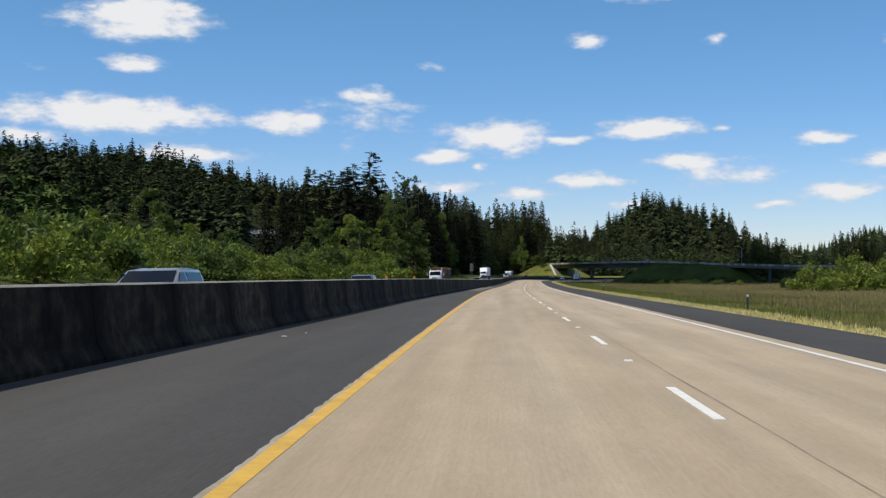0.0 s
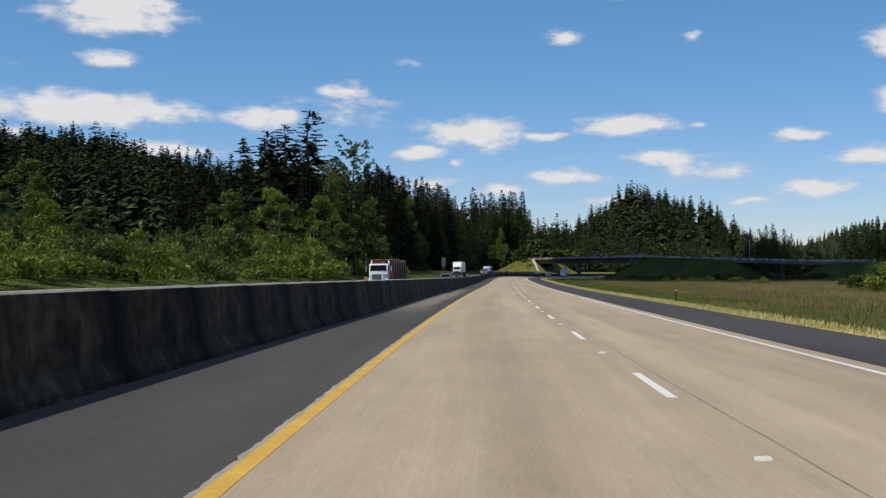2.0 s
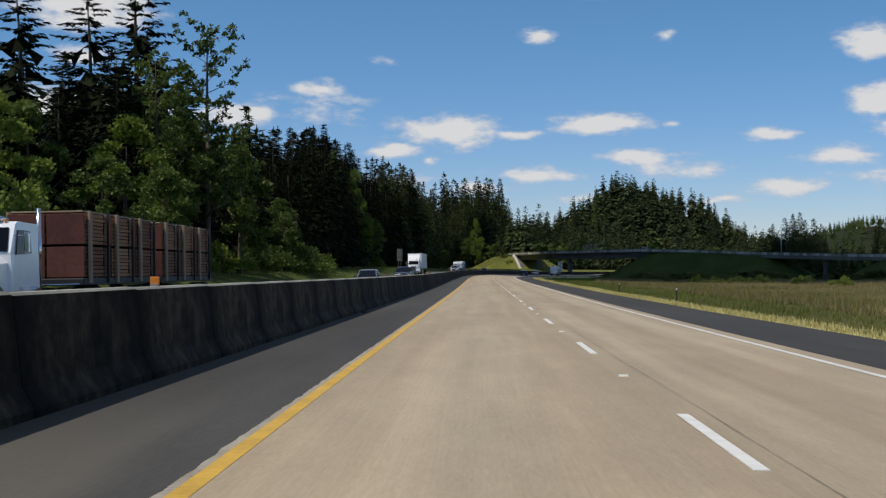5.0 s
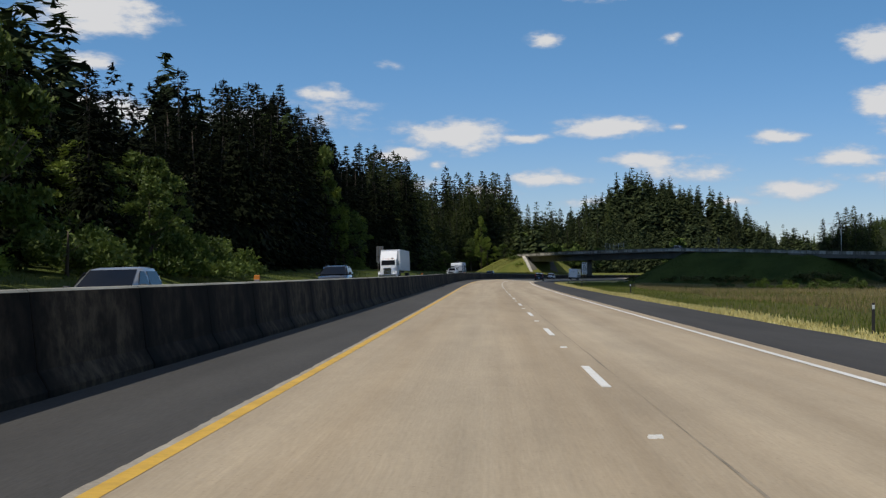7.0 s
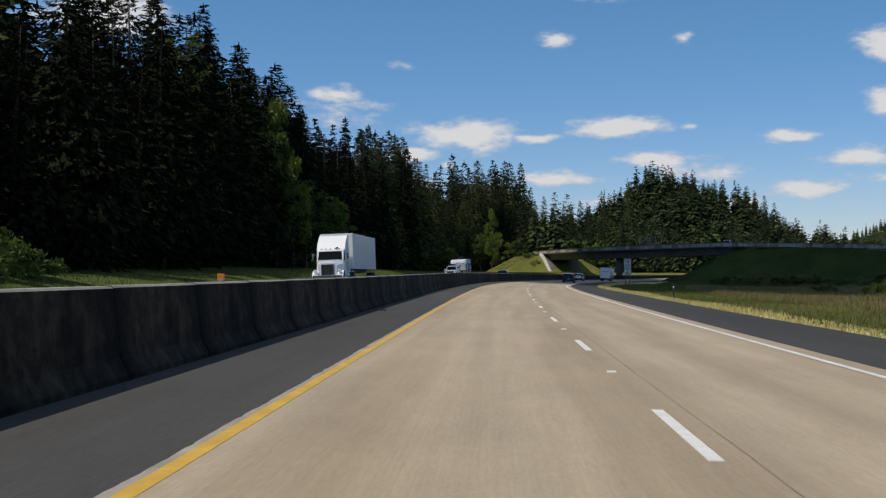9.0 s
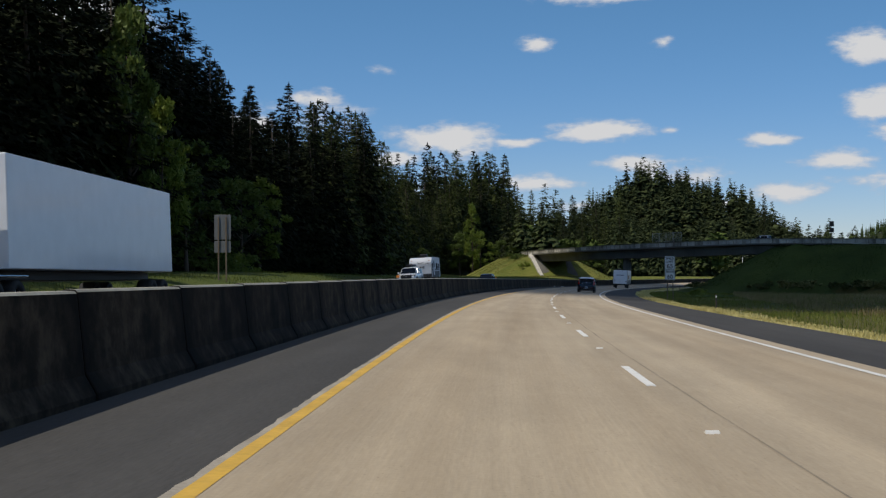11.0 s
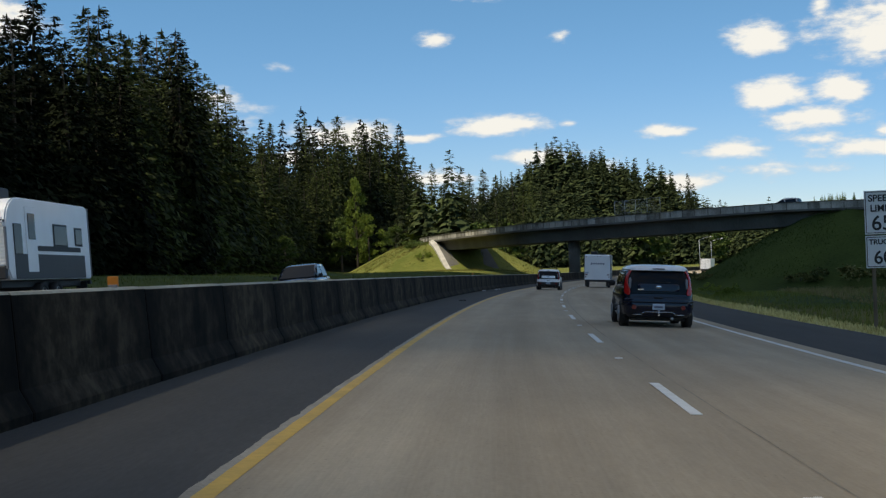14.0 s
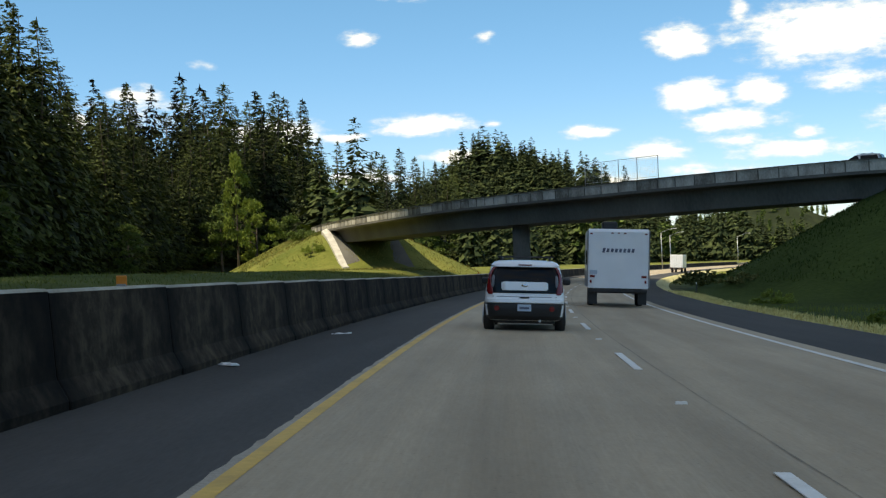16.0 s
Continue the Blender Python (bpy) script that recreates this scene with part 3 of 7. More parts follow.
strip("white_edge_line", [(7.19, 0.006), (7.33, 0.006)], M_WLINE, "white edge line on concrete", "road marking", step=2.0)
M_PALEJOINT = material("pale_joint_mortar", (0.34, 0.28, 0.20), (0.48, 0.41, 0.31), 0.9, 1.2, 20, 0.1, coords="UV")
M_CRACK = material("joint_tar", (0.11, 0.092, 0.066), (0.36, 0.30, 0.22), 0.9, 0.5, 3.0, 0, coords="UV")
strip("lane_joint", [(3.93, 0.003), (3.952, 0.003)], M_CRACK, "thin dark joint between the concrete lanes", "road joint", step=1.5, wobble={0: lambda s: 0.5 * ragged(s) + 0.004, 1: lambda s: 0.5 * ragged(s + 0.7)})
for _s, _w in ((98, 0.2), (205, 0.2)):
    strip("slab_joint", [(1.0, 0.004), (1.6, 0.004), (2.4, 0.004)], M_PALEJOINT, "pale patched joint across the lane", "road joint", s0=_s, s1=_s + _w, step=_w / 2, wobble={1: lambda s: 0})
strip("opposing_road", [(-17.2, -0.35), (-17.0, -0.02), (lambda s: barrier_u(s) - 0.25, -0.02)], M_ASPH, "grey asphalt of the opposite carriageway", "road", falls=True)
strip("opposing_edge_line", [(-13.9, -0.01), (-13.75, -0.01)], M_WLINE, "white edge line of the opposite carriageway", "road marking", falls=True)


def dashes():
    bm = block((0, 1.63, 0.004), (0.115, 3.27, 0.008))
    me = bpy.data.meshes.new("lane_dash")
    bm.to_mesh(me)
    bm.free()
    me.materials.append(M_WHITE)
    bm = block((0, 0, 0.011), (0.07, 0.1, 0.022), 0.0, 0.8)
    box(bm, (0.062, 0.03, 0.011), (0.06, 0.1, 0.022), 0.0, 0.8)
    stud = bpy.data.meshes.new("road_stud")
    bm.to_mesh(stud)
    bm.free()
    stud.materials.append(M_STUD)
    for i in range(-4, 66):
        ob = piece("lane_dash", me, None, road)
        ob.matrix_basis = on_road(11.45 + 12.19 * i, 3.66)
        ob = piece("road_stud", stud, None, road)
        ob.matrix_basis = on_road(11.45 + 12.19 * i + 7.7, 3.6)


dashes()


def median_barrier():
    prof = [(0.31, 0.0), (0.31, 0.08), (0.19, 0.27), (0.085, 1.05), (0.06, 1.075)]
    ring = prof + [(-x, z) for x, z in prof[::-1]]
    ends = [(0.0, 0.97), (0.03, 1.0), (3.765, 1.0), (3.795, 0.97)]
    bm = bmesh.new()
    loft(bm, [[Vector((x * k, y, z)) for x, z in ring] for y, k in ends])
    me = bpy.data.meshes.new("barrier_section")
    bm.to_mesh(me)
    bm.free()
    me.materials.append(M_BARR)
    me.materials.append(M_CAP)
    # upward faces take the sun-pale colour
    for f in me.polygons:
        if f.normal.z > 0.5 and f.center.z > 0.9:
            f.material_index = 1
    top = thing("median_barrier", Matrix.Identity(4), "stained precast concrete median barrier in jointed sections, faces coloured dark for shade", "barrier", kind="structure")
    for i in range(-8, 262):
        s = 3.81 * i + 1.2
        a, b = at(s, barrier_u(s), -0.01), at(s + 3.8, barrier_u(s + 3.8), -0.01)
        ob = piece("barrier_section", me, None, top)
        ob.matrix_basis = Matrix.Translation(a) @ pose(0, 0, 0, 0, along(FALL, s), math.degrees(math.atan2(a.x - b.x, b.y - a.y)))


# ---- the overpass's line: parapet top on the near side (x, y, z) ----
OVER = [(28, 810, 9.3), (34.5, 747, 9.3), (44.5, 694, 9.1), (51, 678, 9.1), (57, 667, 9.1), (63.5, 657, 9.15), (73, 646, 9.25),
        (80, 640, 9.25), (96, 626, 8.65), (122, 598, 7.35), (150, 560, 6.4), (210, 505, 6.2), (330, 420, 6.0)]
DECK_W = 10.5


def smooth_line(pts, step=2.0):
    """A Catmull-Rom line through the points, cut at even steps."""
    ps = [Vector(p) for p in pts]
    ps = [ps[0] * 2 - ps[1]] + ps + [ps[-1] * 2 - ps[-2]]
    out = []
    for i in range(1, len(ps) - 2):
        n = max(2, int((ps[i + 1] - ps[i]).length / step))
        for k in range(n):
            q = k / n
            out.append(0.5 * ((2 * ps[i]) + (ps[i + 1] - ps[i - 1]) * q + (2 * ps[i - 1] - 5 * ps[i] + 4 * ps[i + 1] - ps[i + 2]) * q * q
                              + (3 * ps[i] - ps[i - 1] - 3 * ps[i + 1] + ps[i + 2]) * q ** 3))
    return out + [ps[-2]]


EDGE = smooth_line(OVER)


def edge_side(i):
    """The level way from the near parapet across the deck."""
    d = EDGE[min(i + 1, len(EDGE) - 1)] - EDGE[max(i - 1, 0)]
    return Vector((-d.y, d.x, 0)).normalized()


I_LEFT = min(range(len(EDGE)), key=lambda i: (EDGE[i] - Vector((35, 745, 9.3))).length)
I_RIGHT = min(range(len(EDGE)), key=lambda i: (EDGE[i] - Vector((84, 637, 9.0))).length)
I_GAP0 = min(range(len(EDGE)), key=lambda i: (EDGE[i] - Vector((111, 609, 7.6))).length)
I_GAP1 = min(range(len(EDGE)), key=lambda i: (EDGE[i] - Vector((149, 565, 6.6))).length)

# ---- ground ----
HILLS = [(-360, 930, 78, 215, 330), (188, 1400, 50, 62, 120), (340, 1470, 25, 140, 150), (-860, 2380, 235, 300, 320), (640, 1780, 66, 150, 210), (-300, 1700, 20, 300, 260), (1300, 2800, 60, 600, 500)]


def ground_z(x, y):
    x, y = np.atleast_1d(np.asarray(x, float)), np.atleast_1d(np.asarray(y, float))
    s, u, z = road_place(x, y)
    near = np.where(u > 0, np.clip((u - 12) / 5, 0, 1), np.clip((-17 - u) / 6, 0, 1))
    near = near * near * (3 - 2 * near)
    far = np.clip((np.abs(u + 2) - 75) / 130, 0, 1)
    far = far * far * (3 - 2 * far)
    hill = np.zeros_like(x)
    for cx, cy, h, sx, sy in HILLS:
        hill += h * np.exp(-((x - cx) / sx) ** 2 / 2 - ((y - cy) / sy) ** 2 / 2)
    side = np.where(u > 0, -0.75 - 0.5 * np.clip((u - 14) / 30, 0, 1), 0.5 + np.interp(y, [320, 400], [1.5, 0.7]) * np.clip((-u - 19) / 11, 0, 1))
    bumps = 0.25 * np.sin(x * 0.13 + 1.1 * np.sin(y * 0.06)) * np.sin(y * 0.11)
    g = z - 0.45 + near * (0.45 + side + bumps * 0.6) + far * hill
    # banks of the overpass's approach roads
    ex, ey, ez = (np.array([(p + edge_side(i) * DECK_W / 2)[k] for i, p in enumerate(EDGE)]) for k in range(3))
    keep = np.array([i <= I_LEFT - 1 or I_RIGHT <= i <= I_GAP0 or i >= I_GAP1 for i in range(len(EDGE))])
    ex, ey, ez = ex[keep], ey[keep], ez[keep]
    close = (x > -60) & (x < 420) & (y > 330) & (y < 900)
    if close.any():
        xi, yi = x[close], y[close]
        d2 = (xi[:, None] - ex) ** 2 + (yi[:, None] - ey) ** 2
        j = np.argmin(d2, axis=1)
        d = np.sqrt(d2[np.arange(len(j)), j])
        bank = ez[j] - 1.15 - np.clip(d - DECK_W / 2 - 0.4, 0, None) * 0.52
        g[close] = np.maximum(g[close], bank)
    return g


def grid_lines(lo, a, b, hi, step):
    mid = list(np.arange(a, b, step))
    out, d, v = [], step, a
    while v > lo:
        d *= 1.14
        v -= d
        out.append(v)
    up, d, v = [], step, mid[-1]
    while v < hi:
        d *= 1.14
        v += d
        up.append(v)
    return np.array(out[::-1] + mid + up)


def ground():
    gx, gy = grid_lines(-3200, -100, 220, 3200, 4.0), grid_lines(-700, -140, 860, 4600, 4.0)
    X, Y = np.meshgrid(gx, gy)
    z = ground_z(X.ravel(), Y.ravel())
    verts = np.column_stack([X.ravel(), Y.ravel(), z])
    w, h = len(gx), len(gy)
    i, j = np.meshgrid(np.arange(w - 1), np.arange(h - 1))
    a = (j * w + i).ravel()
    faces = np.column_stack([a, a + 1, a + w + 1, a + w])
    ob = piece("ground", mesh_of("ground", verts.tolist(), faces.tolist(), smooth=True), M_GROUND)
    # darker ground colour under the woods
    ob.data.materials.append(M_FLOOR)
    cx, cy = (X[:-1, :-1] + X[1:, 1:]).ravel() / 2, (Y[:-1, :-1] + Y[1:, 1:]).ravel() / 2
    u = road_place(cx, cy)[1]
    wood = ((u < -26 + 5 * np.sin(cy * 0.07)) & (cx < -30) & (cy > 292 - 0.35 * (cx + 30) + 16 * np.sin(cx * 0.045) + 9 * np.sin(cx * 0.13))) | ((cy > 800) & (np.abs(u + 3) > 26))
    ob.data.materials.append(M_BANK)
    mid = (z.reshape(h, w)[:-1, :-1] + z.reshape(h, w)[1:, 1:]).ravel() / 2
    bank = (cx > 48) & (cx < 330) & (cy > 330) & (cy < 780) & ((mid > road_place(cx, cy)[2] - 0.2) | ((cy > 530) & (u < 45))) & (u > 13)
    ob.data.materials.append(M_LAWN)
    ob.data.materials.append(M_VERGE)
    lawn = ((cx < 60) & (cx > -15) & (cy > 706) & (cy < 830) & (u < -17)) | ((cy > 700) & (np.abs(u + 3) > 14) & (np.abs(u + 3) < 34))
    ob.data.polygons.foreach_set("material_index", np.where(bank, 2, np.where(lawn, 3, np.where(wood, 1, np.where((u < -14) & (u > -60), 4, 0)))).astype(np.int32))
    tagged(ob, "rough meadow ground rising to wooded hills", "ground", kind="structure")


def overpass():
    top = thing("overpass_bridge", Matrix.Identity(4), "weathered grey concrete overpass bridge curving across the motorway", "bridge", kind="structure")

    def run(name, i0, i1, prof, mat, label="", taper=None):
        bm = bmesh.new()
        rings = []
        for i in range(i0, i1 + 1):
            side, p = edge_side(i), EDGE[i]
            rings.append([p + side * a + Vector((0, 0, h)) for a, h in prof])
        loft(bm, rings)
        return part(name, bm, mat, top, label)

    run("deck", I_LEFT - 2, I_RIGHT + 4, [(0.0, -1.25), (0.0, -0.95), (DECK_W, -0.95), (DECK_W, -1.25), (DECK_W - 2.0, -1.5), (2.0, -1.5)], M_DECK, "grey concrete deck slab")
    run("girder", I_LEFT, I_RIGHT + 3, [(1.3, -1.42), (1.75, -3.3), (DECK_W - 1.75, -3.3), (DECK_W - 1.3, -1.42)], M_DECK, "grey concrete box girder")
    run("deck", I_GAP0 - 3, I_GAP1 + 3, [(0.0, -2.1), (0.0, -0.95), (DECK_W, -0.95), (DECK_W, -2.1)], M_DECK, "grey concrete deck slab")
    # parapet panels on both sides
    for side0, thick in ((0.0, 0.3), (DECK_W - 0.3, 0.3)):
        i = I_LEFT - 8
        while i < I_GAP1 + 6:
            j = min(i + 1, len(EDGE) - 1)
            p, q = EDGE[i] + edge_side(i) * side0, EDGE[j] + edge_side(j) * side0
            d = (q - p)
            bm = bmesh.new()
            w = edge_side(i) * thick
            dn = Vector((0, 0, -1))
            gap = d.normalized() * 0.03
            ring = lambda c: [c + dn * 0.97 - w * 0.1, c + dn * 0.16 - w * 0.1, c + dn * 0.16 - w * 0.3, c - w * 0.3, c + w, c + w + dn * 0.97]
            loft(bm, [ring(p + gap), ring(q - gap)])
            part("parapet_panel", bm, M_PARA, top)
            if side0 == 0.0:
                part("joint_strip", block(p + w * 0.4 + dn * 0.5, (0.1, 0.36, 0.92), 0, 1, Matrix((d.normalized(), edge_side(i), Vector((0, 0, 1)))).transposed()), M_STAIN, top, "dark stained joint")
            i = j
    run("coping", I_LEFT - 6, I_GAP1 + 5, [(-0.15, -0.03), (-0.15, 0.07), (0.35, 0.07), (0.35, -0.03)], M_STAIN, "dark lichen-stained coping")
    # pier in the median
    mid = Vector((54.4, 680.0, 0))
    z0 = float(ground_z(mid.x, mid.y)[0])
    bm = bmesh.new()
    tube(bm, (mid.x, mid.y, z0 - 0.5), (mid.x, mid.y, 6.2), 1.0, seg=20)
    part("pier", bm, M_DECK, top, "round grey concrete pier")
    mid = min(range(len(EDGE)), key=lambda i: (EDGE[i] - Vector((129, 588.5, 7.0))).length)
    p = EDGE[mid] + edge_side(mid) * 3
    bm = bmesh.new()
    tube(bm, (p.x, p.y, -3), (p.x, p.y, p.z - 2.0), 0.75, seg=16)
    part("pier", bm, M_DECK, top, "round grey concrete pier")
    # left abutment: wall, wing and sloped paving
    side, a = edge_side(I_LEFT), EDGE[I_LEFT]
    fwd = (EDGE[I_LEFT + 3] - EDGE[I_LEFT]).normalized()
    fwd.z = 0
    bm = bmesh.new()
    base = a + side * (DECK_W / 2) - fwd * 0.6
    rot = Matrix((side, fwd, Vector((0, 0, 1)))).transposed()
    box(bm, base + Vector((0, 0, -3.6)), (DECK_W, 1.2, 5.0), 0, 1, rot)
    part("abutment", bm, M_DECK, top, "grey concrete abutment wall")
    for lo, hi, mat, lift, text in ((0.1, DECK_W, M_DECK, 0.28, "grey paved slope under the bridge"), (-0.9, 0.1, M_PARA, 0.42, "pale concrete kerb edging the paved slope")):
        rings = []
        for k in range(13):
            p, q = a + fwd * (k * 1.35) + side * lo, a + fwd * (k * 1.35) + side * hi
            zp = [float(ground_z(v.x, v.y)[0]) for v in (p, q)]
            rings.append([Vector((p.x, p.y, zp[0] - 0.3)), Vector((p.x, p.y, zp[0] + lift)), Vector((q.x, q.y, zp[1] + lift)), Vector((q.x, q.y, zp[1] - 0.3))])
        part("slope_paving", loft(bmesh.new(), rings), mat, top, text)


median_barrier()
ground()
overpass()


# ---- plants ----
# Needle colours hold the light: near-black for the shaded wood, lighter for sunlit firs.
M_SHADEFIR = material("shaded_fir_needles", (0.004, 0.006, 0.0025), (0.015, 0.020, 0.007), 0.85, 0.2, 2.0, 0, per_object=0.3, per_island=0.5, spec=0.08)
M_LITFIR = material("sunlit_fir_needles", (0.014, 0.021, 0.007), (0.072, 0.090, 0.020), 0.75, 0.2, 2.0, 0, per_object=0.5, per_island=0.55, spec=0.2, translucent=0.15)
M_LEAF = material("broad_leaves", (0.045, 0.075, 0.014), (0.13, 0.175, 0.036), 0.6, 0.25, 2.0, 0, per_object=0.35, per_island=0.5, spec=0.25, translucent=0.3)
M_YOUNG = material("young_leaves", (0.095, 0.14, 0.017), (0.22, 0.27, 0.045), 0.6, 0.25, 2.0, 0, per_object=0.25, per_island=0.4, spec=0.25, translucent=0.3)
M_FARFIR = material("far_wood_needles", (0.022, 0.033, 0.016), (0.075, 0.092, 0.036), 0.85, 0.02, 0.3, 0, per_island=0.5, spec=0.04)
M_BRAMBLE = material("bramble_leaves", (0.05, 0.065, 0.018), (0.15, 0.15, 0.05), 0.7, 0.25, 2.0, 0, per_object=0.5, per_island=0.5, spec=0.2, translucent=0.2)
M_FARLEAF = material("far_broad_leaves", (0.035, 0.06, 0.016), (0.115, 0.15, 0.042), 0.85, 0.02, 0.3, 0, per_island=0.5, spec=0.04)
M_BARK = material("bark", (0.05, 0.038, 0.028), (0.13, 0.10, 0.075), 0.95, 1.2, 9.0, 0.6, stretch=(1, 1, 0.2))
M_BLADE = material("tall_grass_blades", (0.075, 0.11, 0.017), (0.20, 0.215, 0.045), 0.8, 0.06, 1.0, 0, per_island=0.35, spec=0.2, translucent=0.25)
M_TAN = material("seed_heads", (0.17, 0.135, 0.06), (0.35, 0.275, 0.135), 0.85, 0.05, 1.0, 0, per_island=0.4, spec=0.1, translucent=0.2)
M_VBLADE = material("verge_grass_blades", (0.05, 0.08, 0.013), (0.15, 0.17, 0.04), 0.8, 0.08, 1.0, 0, per_island=0.3, spec=0.2, translucent=0.25)
# Blade colours follow suit: dark for the shaded bank, bright for the sunny one.
M_BANKBLADE = material("shaded_bank_blades", (0.018, 0.036, 0.008), (0.07, 0.10, 0.022), 0.85, 0.15, 1.5, 0, per_island=0.4, spec=0.1, translucent=0.15)
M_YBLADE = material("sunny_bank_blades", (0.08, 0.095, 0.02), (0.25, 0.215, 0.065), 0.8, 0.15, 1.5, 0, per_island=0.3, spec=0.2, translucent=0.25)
M_STRAW = material("straw_blades", (0.40, 0.34, 0.12), (0.68, 0.60, 0.27), 0.85, 0.2, 2.0, 0, per_island=0.5, spec=0.2, translucent=0.2)
rng = np.random.default_rng(7)


def quick_mesh(name, co, faces):
    me = bpy.data.meshes.new(name)
    co, faces = np.ascontiguousarray(co, dtype=np.float32), np.ascontiguousarray(faces, dtype=np.int32)
    me.vertices.add(len(co))
    me.vertices.foreach_set("co", co.ravel())
    me.loops.add(faces.size)
    me.loops.foreach_set("vertex_index", faces.ravel())
    me.polygons.add(len(faces))
    me.polygons.foreach_set("loop_start", np.arange(0, faces.size, faces.shape[1], dtype=np.int32))
    me.update(calc_edges=True)
    return me


def unit(v):
    return v / np.maximum(np.linalg.norm(v, axis=1, keepdims=True), 1e-6)


def spikes(p, d, w, length, width):
    """Pointed blades: from a base across w at p, to a tip along d."""
    l, h = length[:, None], width[:, None]
    co = np.stack([p - w * h, p + w * h, p + d * l], axis=1).reshape(-1, 3)
    return co, np.arange(len(co)).reshape(-1, 3)


def leaflets(p, d, w, length, width):
    """Three-cornered leaf sprays, broad in the middle."""
    l, h = length[:, None], width[:, None]
    co = np.stack([p - d * l * 0.5, p + d * l * 0.1 + w * h, p + d * l * 0.5 - w * h * 0.6], axis=1).reshape(-1, 3)
    return co, np.arange(len(co)).reshape(-1, 3)


def fir_leaves(height, spread, levels, branches, fronds, size, seed, bare=0.05, ragged=0.42, power=0.8, slope=0.3, fill=420):
    """Whorls of boughs, each a flat spray of twigs drooping along a curved spine, over a dark inner mass of foliage."""
    r = np.random.default_rng(seed)

    def outline(z):
        return np.clip(1 - z, 0.0, 1) ** power * np.clip(0.55 + (z - bare) / 0.25, 0.55, 1.0)

    z = np.repeat(bare + (0.965 - bare) * np.linspace(0, 1, levels) ** 0.95, branches)
    whorl = np.repeat(r.uniform(0.84, 1.1, levels), branches)
    n = len(z)
    z = z + r.uniform(-0.4, 0.4, n) / levels
    az = r.uniform(0, 2 * np.pi, n)
    reach = spread * outline(z) * whorl * (1 - ragged + ragged * 1.2 * r.random(n) ** 0.6) + 0.008 * height
    reach *= 1 + 0.13 * np.sin(2 * az + 5 * z + seed) + 0.08 * np.sin(3 * az - 9 * z)
    lift = 0.22 * z - slope * (1 - z) + r.uniform(-0.12, 0.12, n)
    roll = r.normal(0, 0.22, n)

    def spine(k, q):
        out = reach[k] * q
        return np.column_stack([np.cos(az[k]) * out, np.sin(az[k]) * out, z[k] * height + lift[k] * out - 0.22 * out * q + 0.16 * out * q * q])

    side = unit(np.column_stack([-np.sin(az), np.cos(az), roll]))
    kk = np.repeat(np.arange(n), fronds)
    m = len(kk)
    q = np.clip(np.tile(np.linspace(0.28, 1.0, fronds), n) + r.uniform(-0.06, 0.06, m), 0.1, 1.02)
    arm = np.where(r.random(m) < 0.5, 1.0, -1.0)
    turn = az[kk] + arm * (1.25 - 0.95 * q) + r.uniform(-0.3, 0.3, m)
    d = unit(np.column_stack([np.cos(turn), np.sin(turn), lift[kk] * 0.6 - 0.42 + r.uniform(-0.4, 0.25, m)]))
    w = unit(np.cross(d, np.column_stack([r.normal(0, 0.75, m), r.normal(0, 0.75, m), np.ones(m)])))
    length = size * (0.55 + 0.75 * r.random(m)) * (0.35 + 0.65 * np.clip(reach[kk] / spread * 2.0, 0, 1)) * (1.2 - 0.45 * q)
    co1 = leaflets(spine(kk, q) + side[kk] * (arm * 0.12 * reach[kk] * (1.05 - q))[:, None], d, w, length, length * 0.2)[0]
    # inner mass
    zf = bare + (0.93 - bare) * (1 - np.sqrt(1 - r.random(fill) * 0.985))
    af = r.uniform(0, 2 * np.pi, fill)
    rf = spread * outline(zf) * r.uniform(0.12, 0.72, fill)
    pf = np.column_stack([np.cos(af) * rf, np.sin(af) * rf, zf * height])
    df = unit(np.column_stack([np.cos(af) * 0.6, np.sin(af) * 0.6, r.uniform(-1.4, -0.3, fill)]))
    wf = unit(np.column_stack([-np.sin(af), np.cos(af), r.normal(0, 0.4, fill)]))
    lf = 1.75 * height / math.sqrt(fill) * (0.25 + 0.75 * outline(zf)) * r.uniform(0.6, 1.3, fill)
    co2 = leaflets(pf, df, wf, lf, lf * 0.42)[0]
    # leading shoot
    tip = np.tile([[0, 0, 0.945 * height]], (3, 1))
    co3 = spikes(tip, unit(np.column_stack([r.normal(0, 0.04, 3), r.normal(0, 0.04, 3), np.ones(3)])), unit(np.column_stack([r.normal(0, 1, 3), r.normal(0, 1, 3), np.zeros(3)])), np.full(3, 0.045 * height), np.full(3, 0.007 * height))[0]
    co = np.concatenate([co1, co2, co3])
    return co, np.arange(len(co)).reshape(-1, 3)


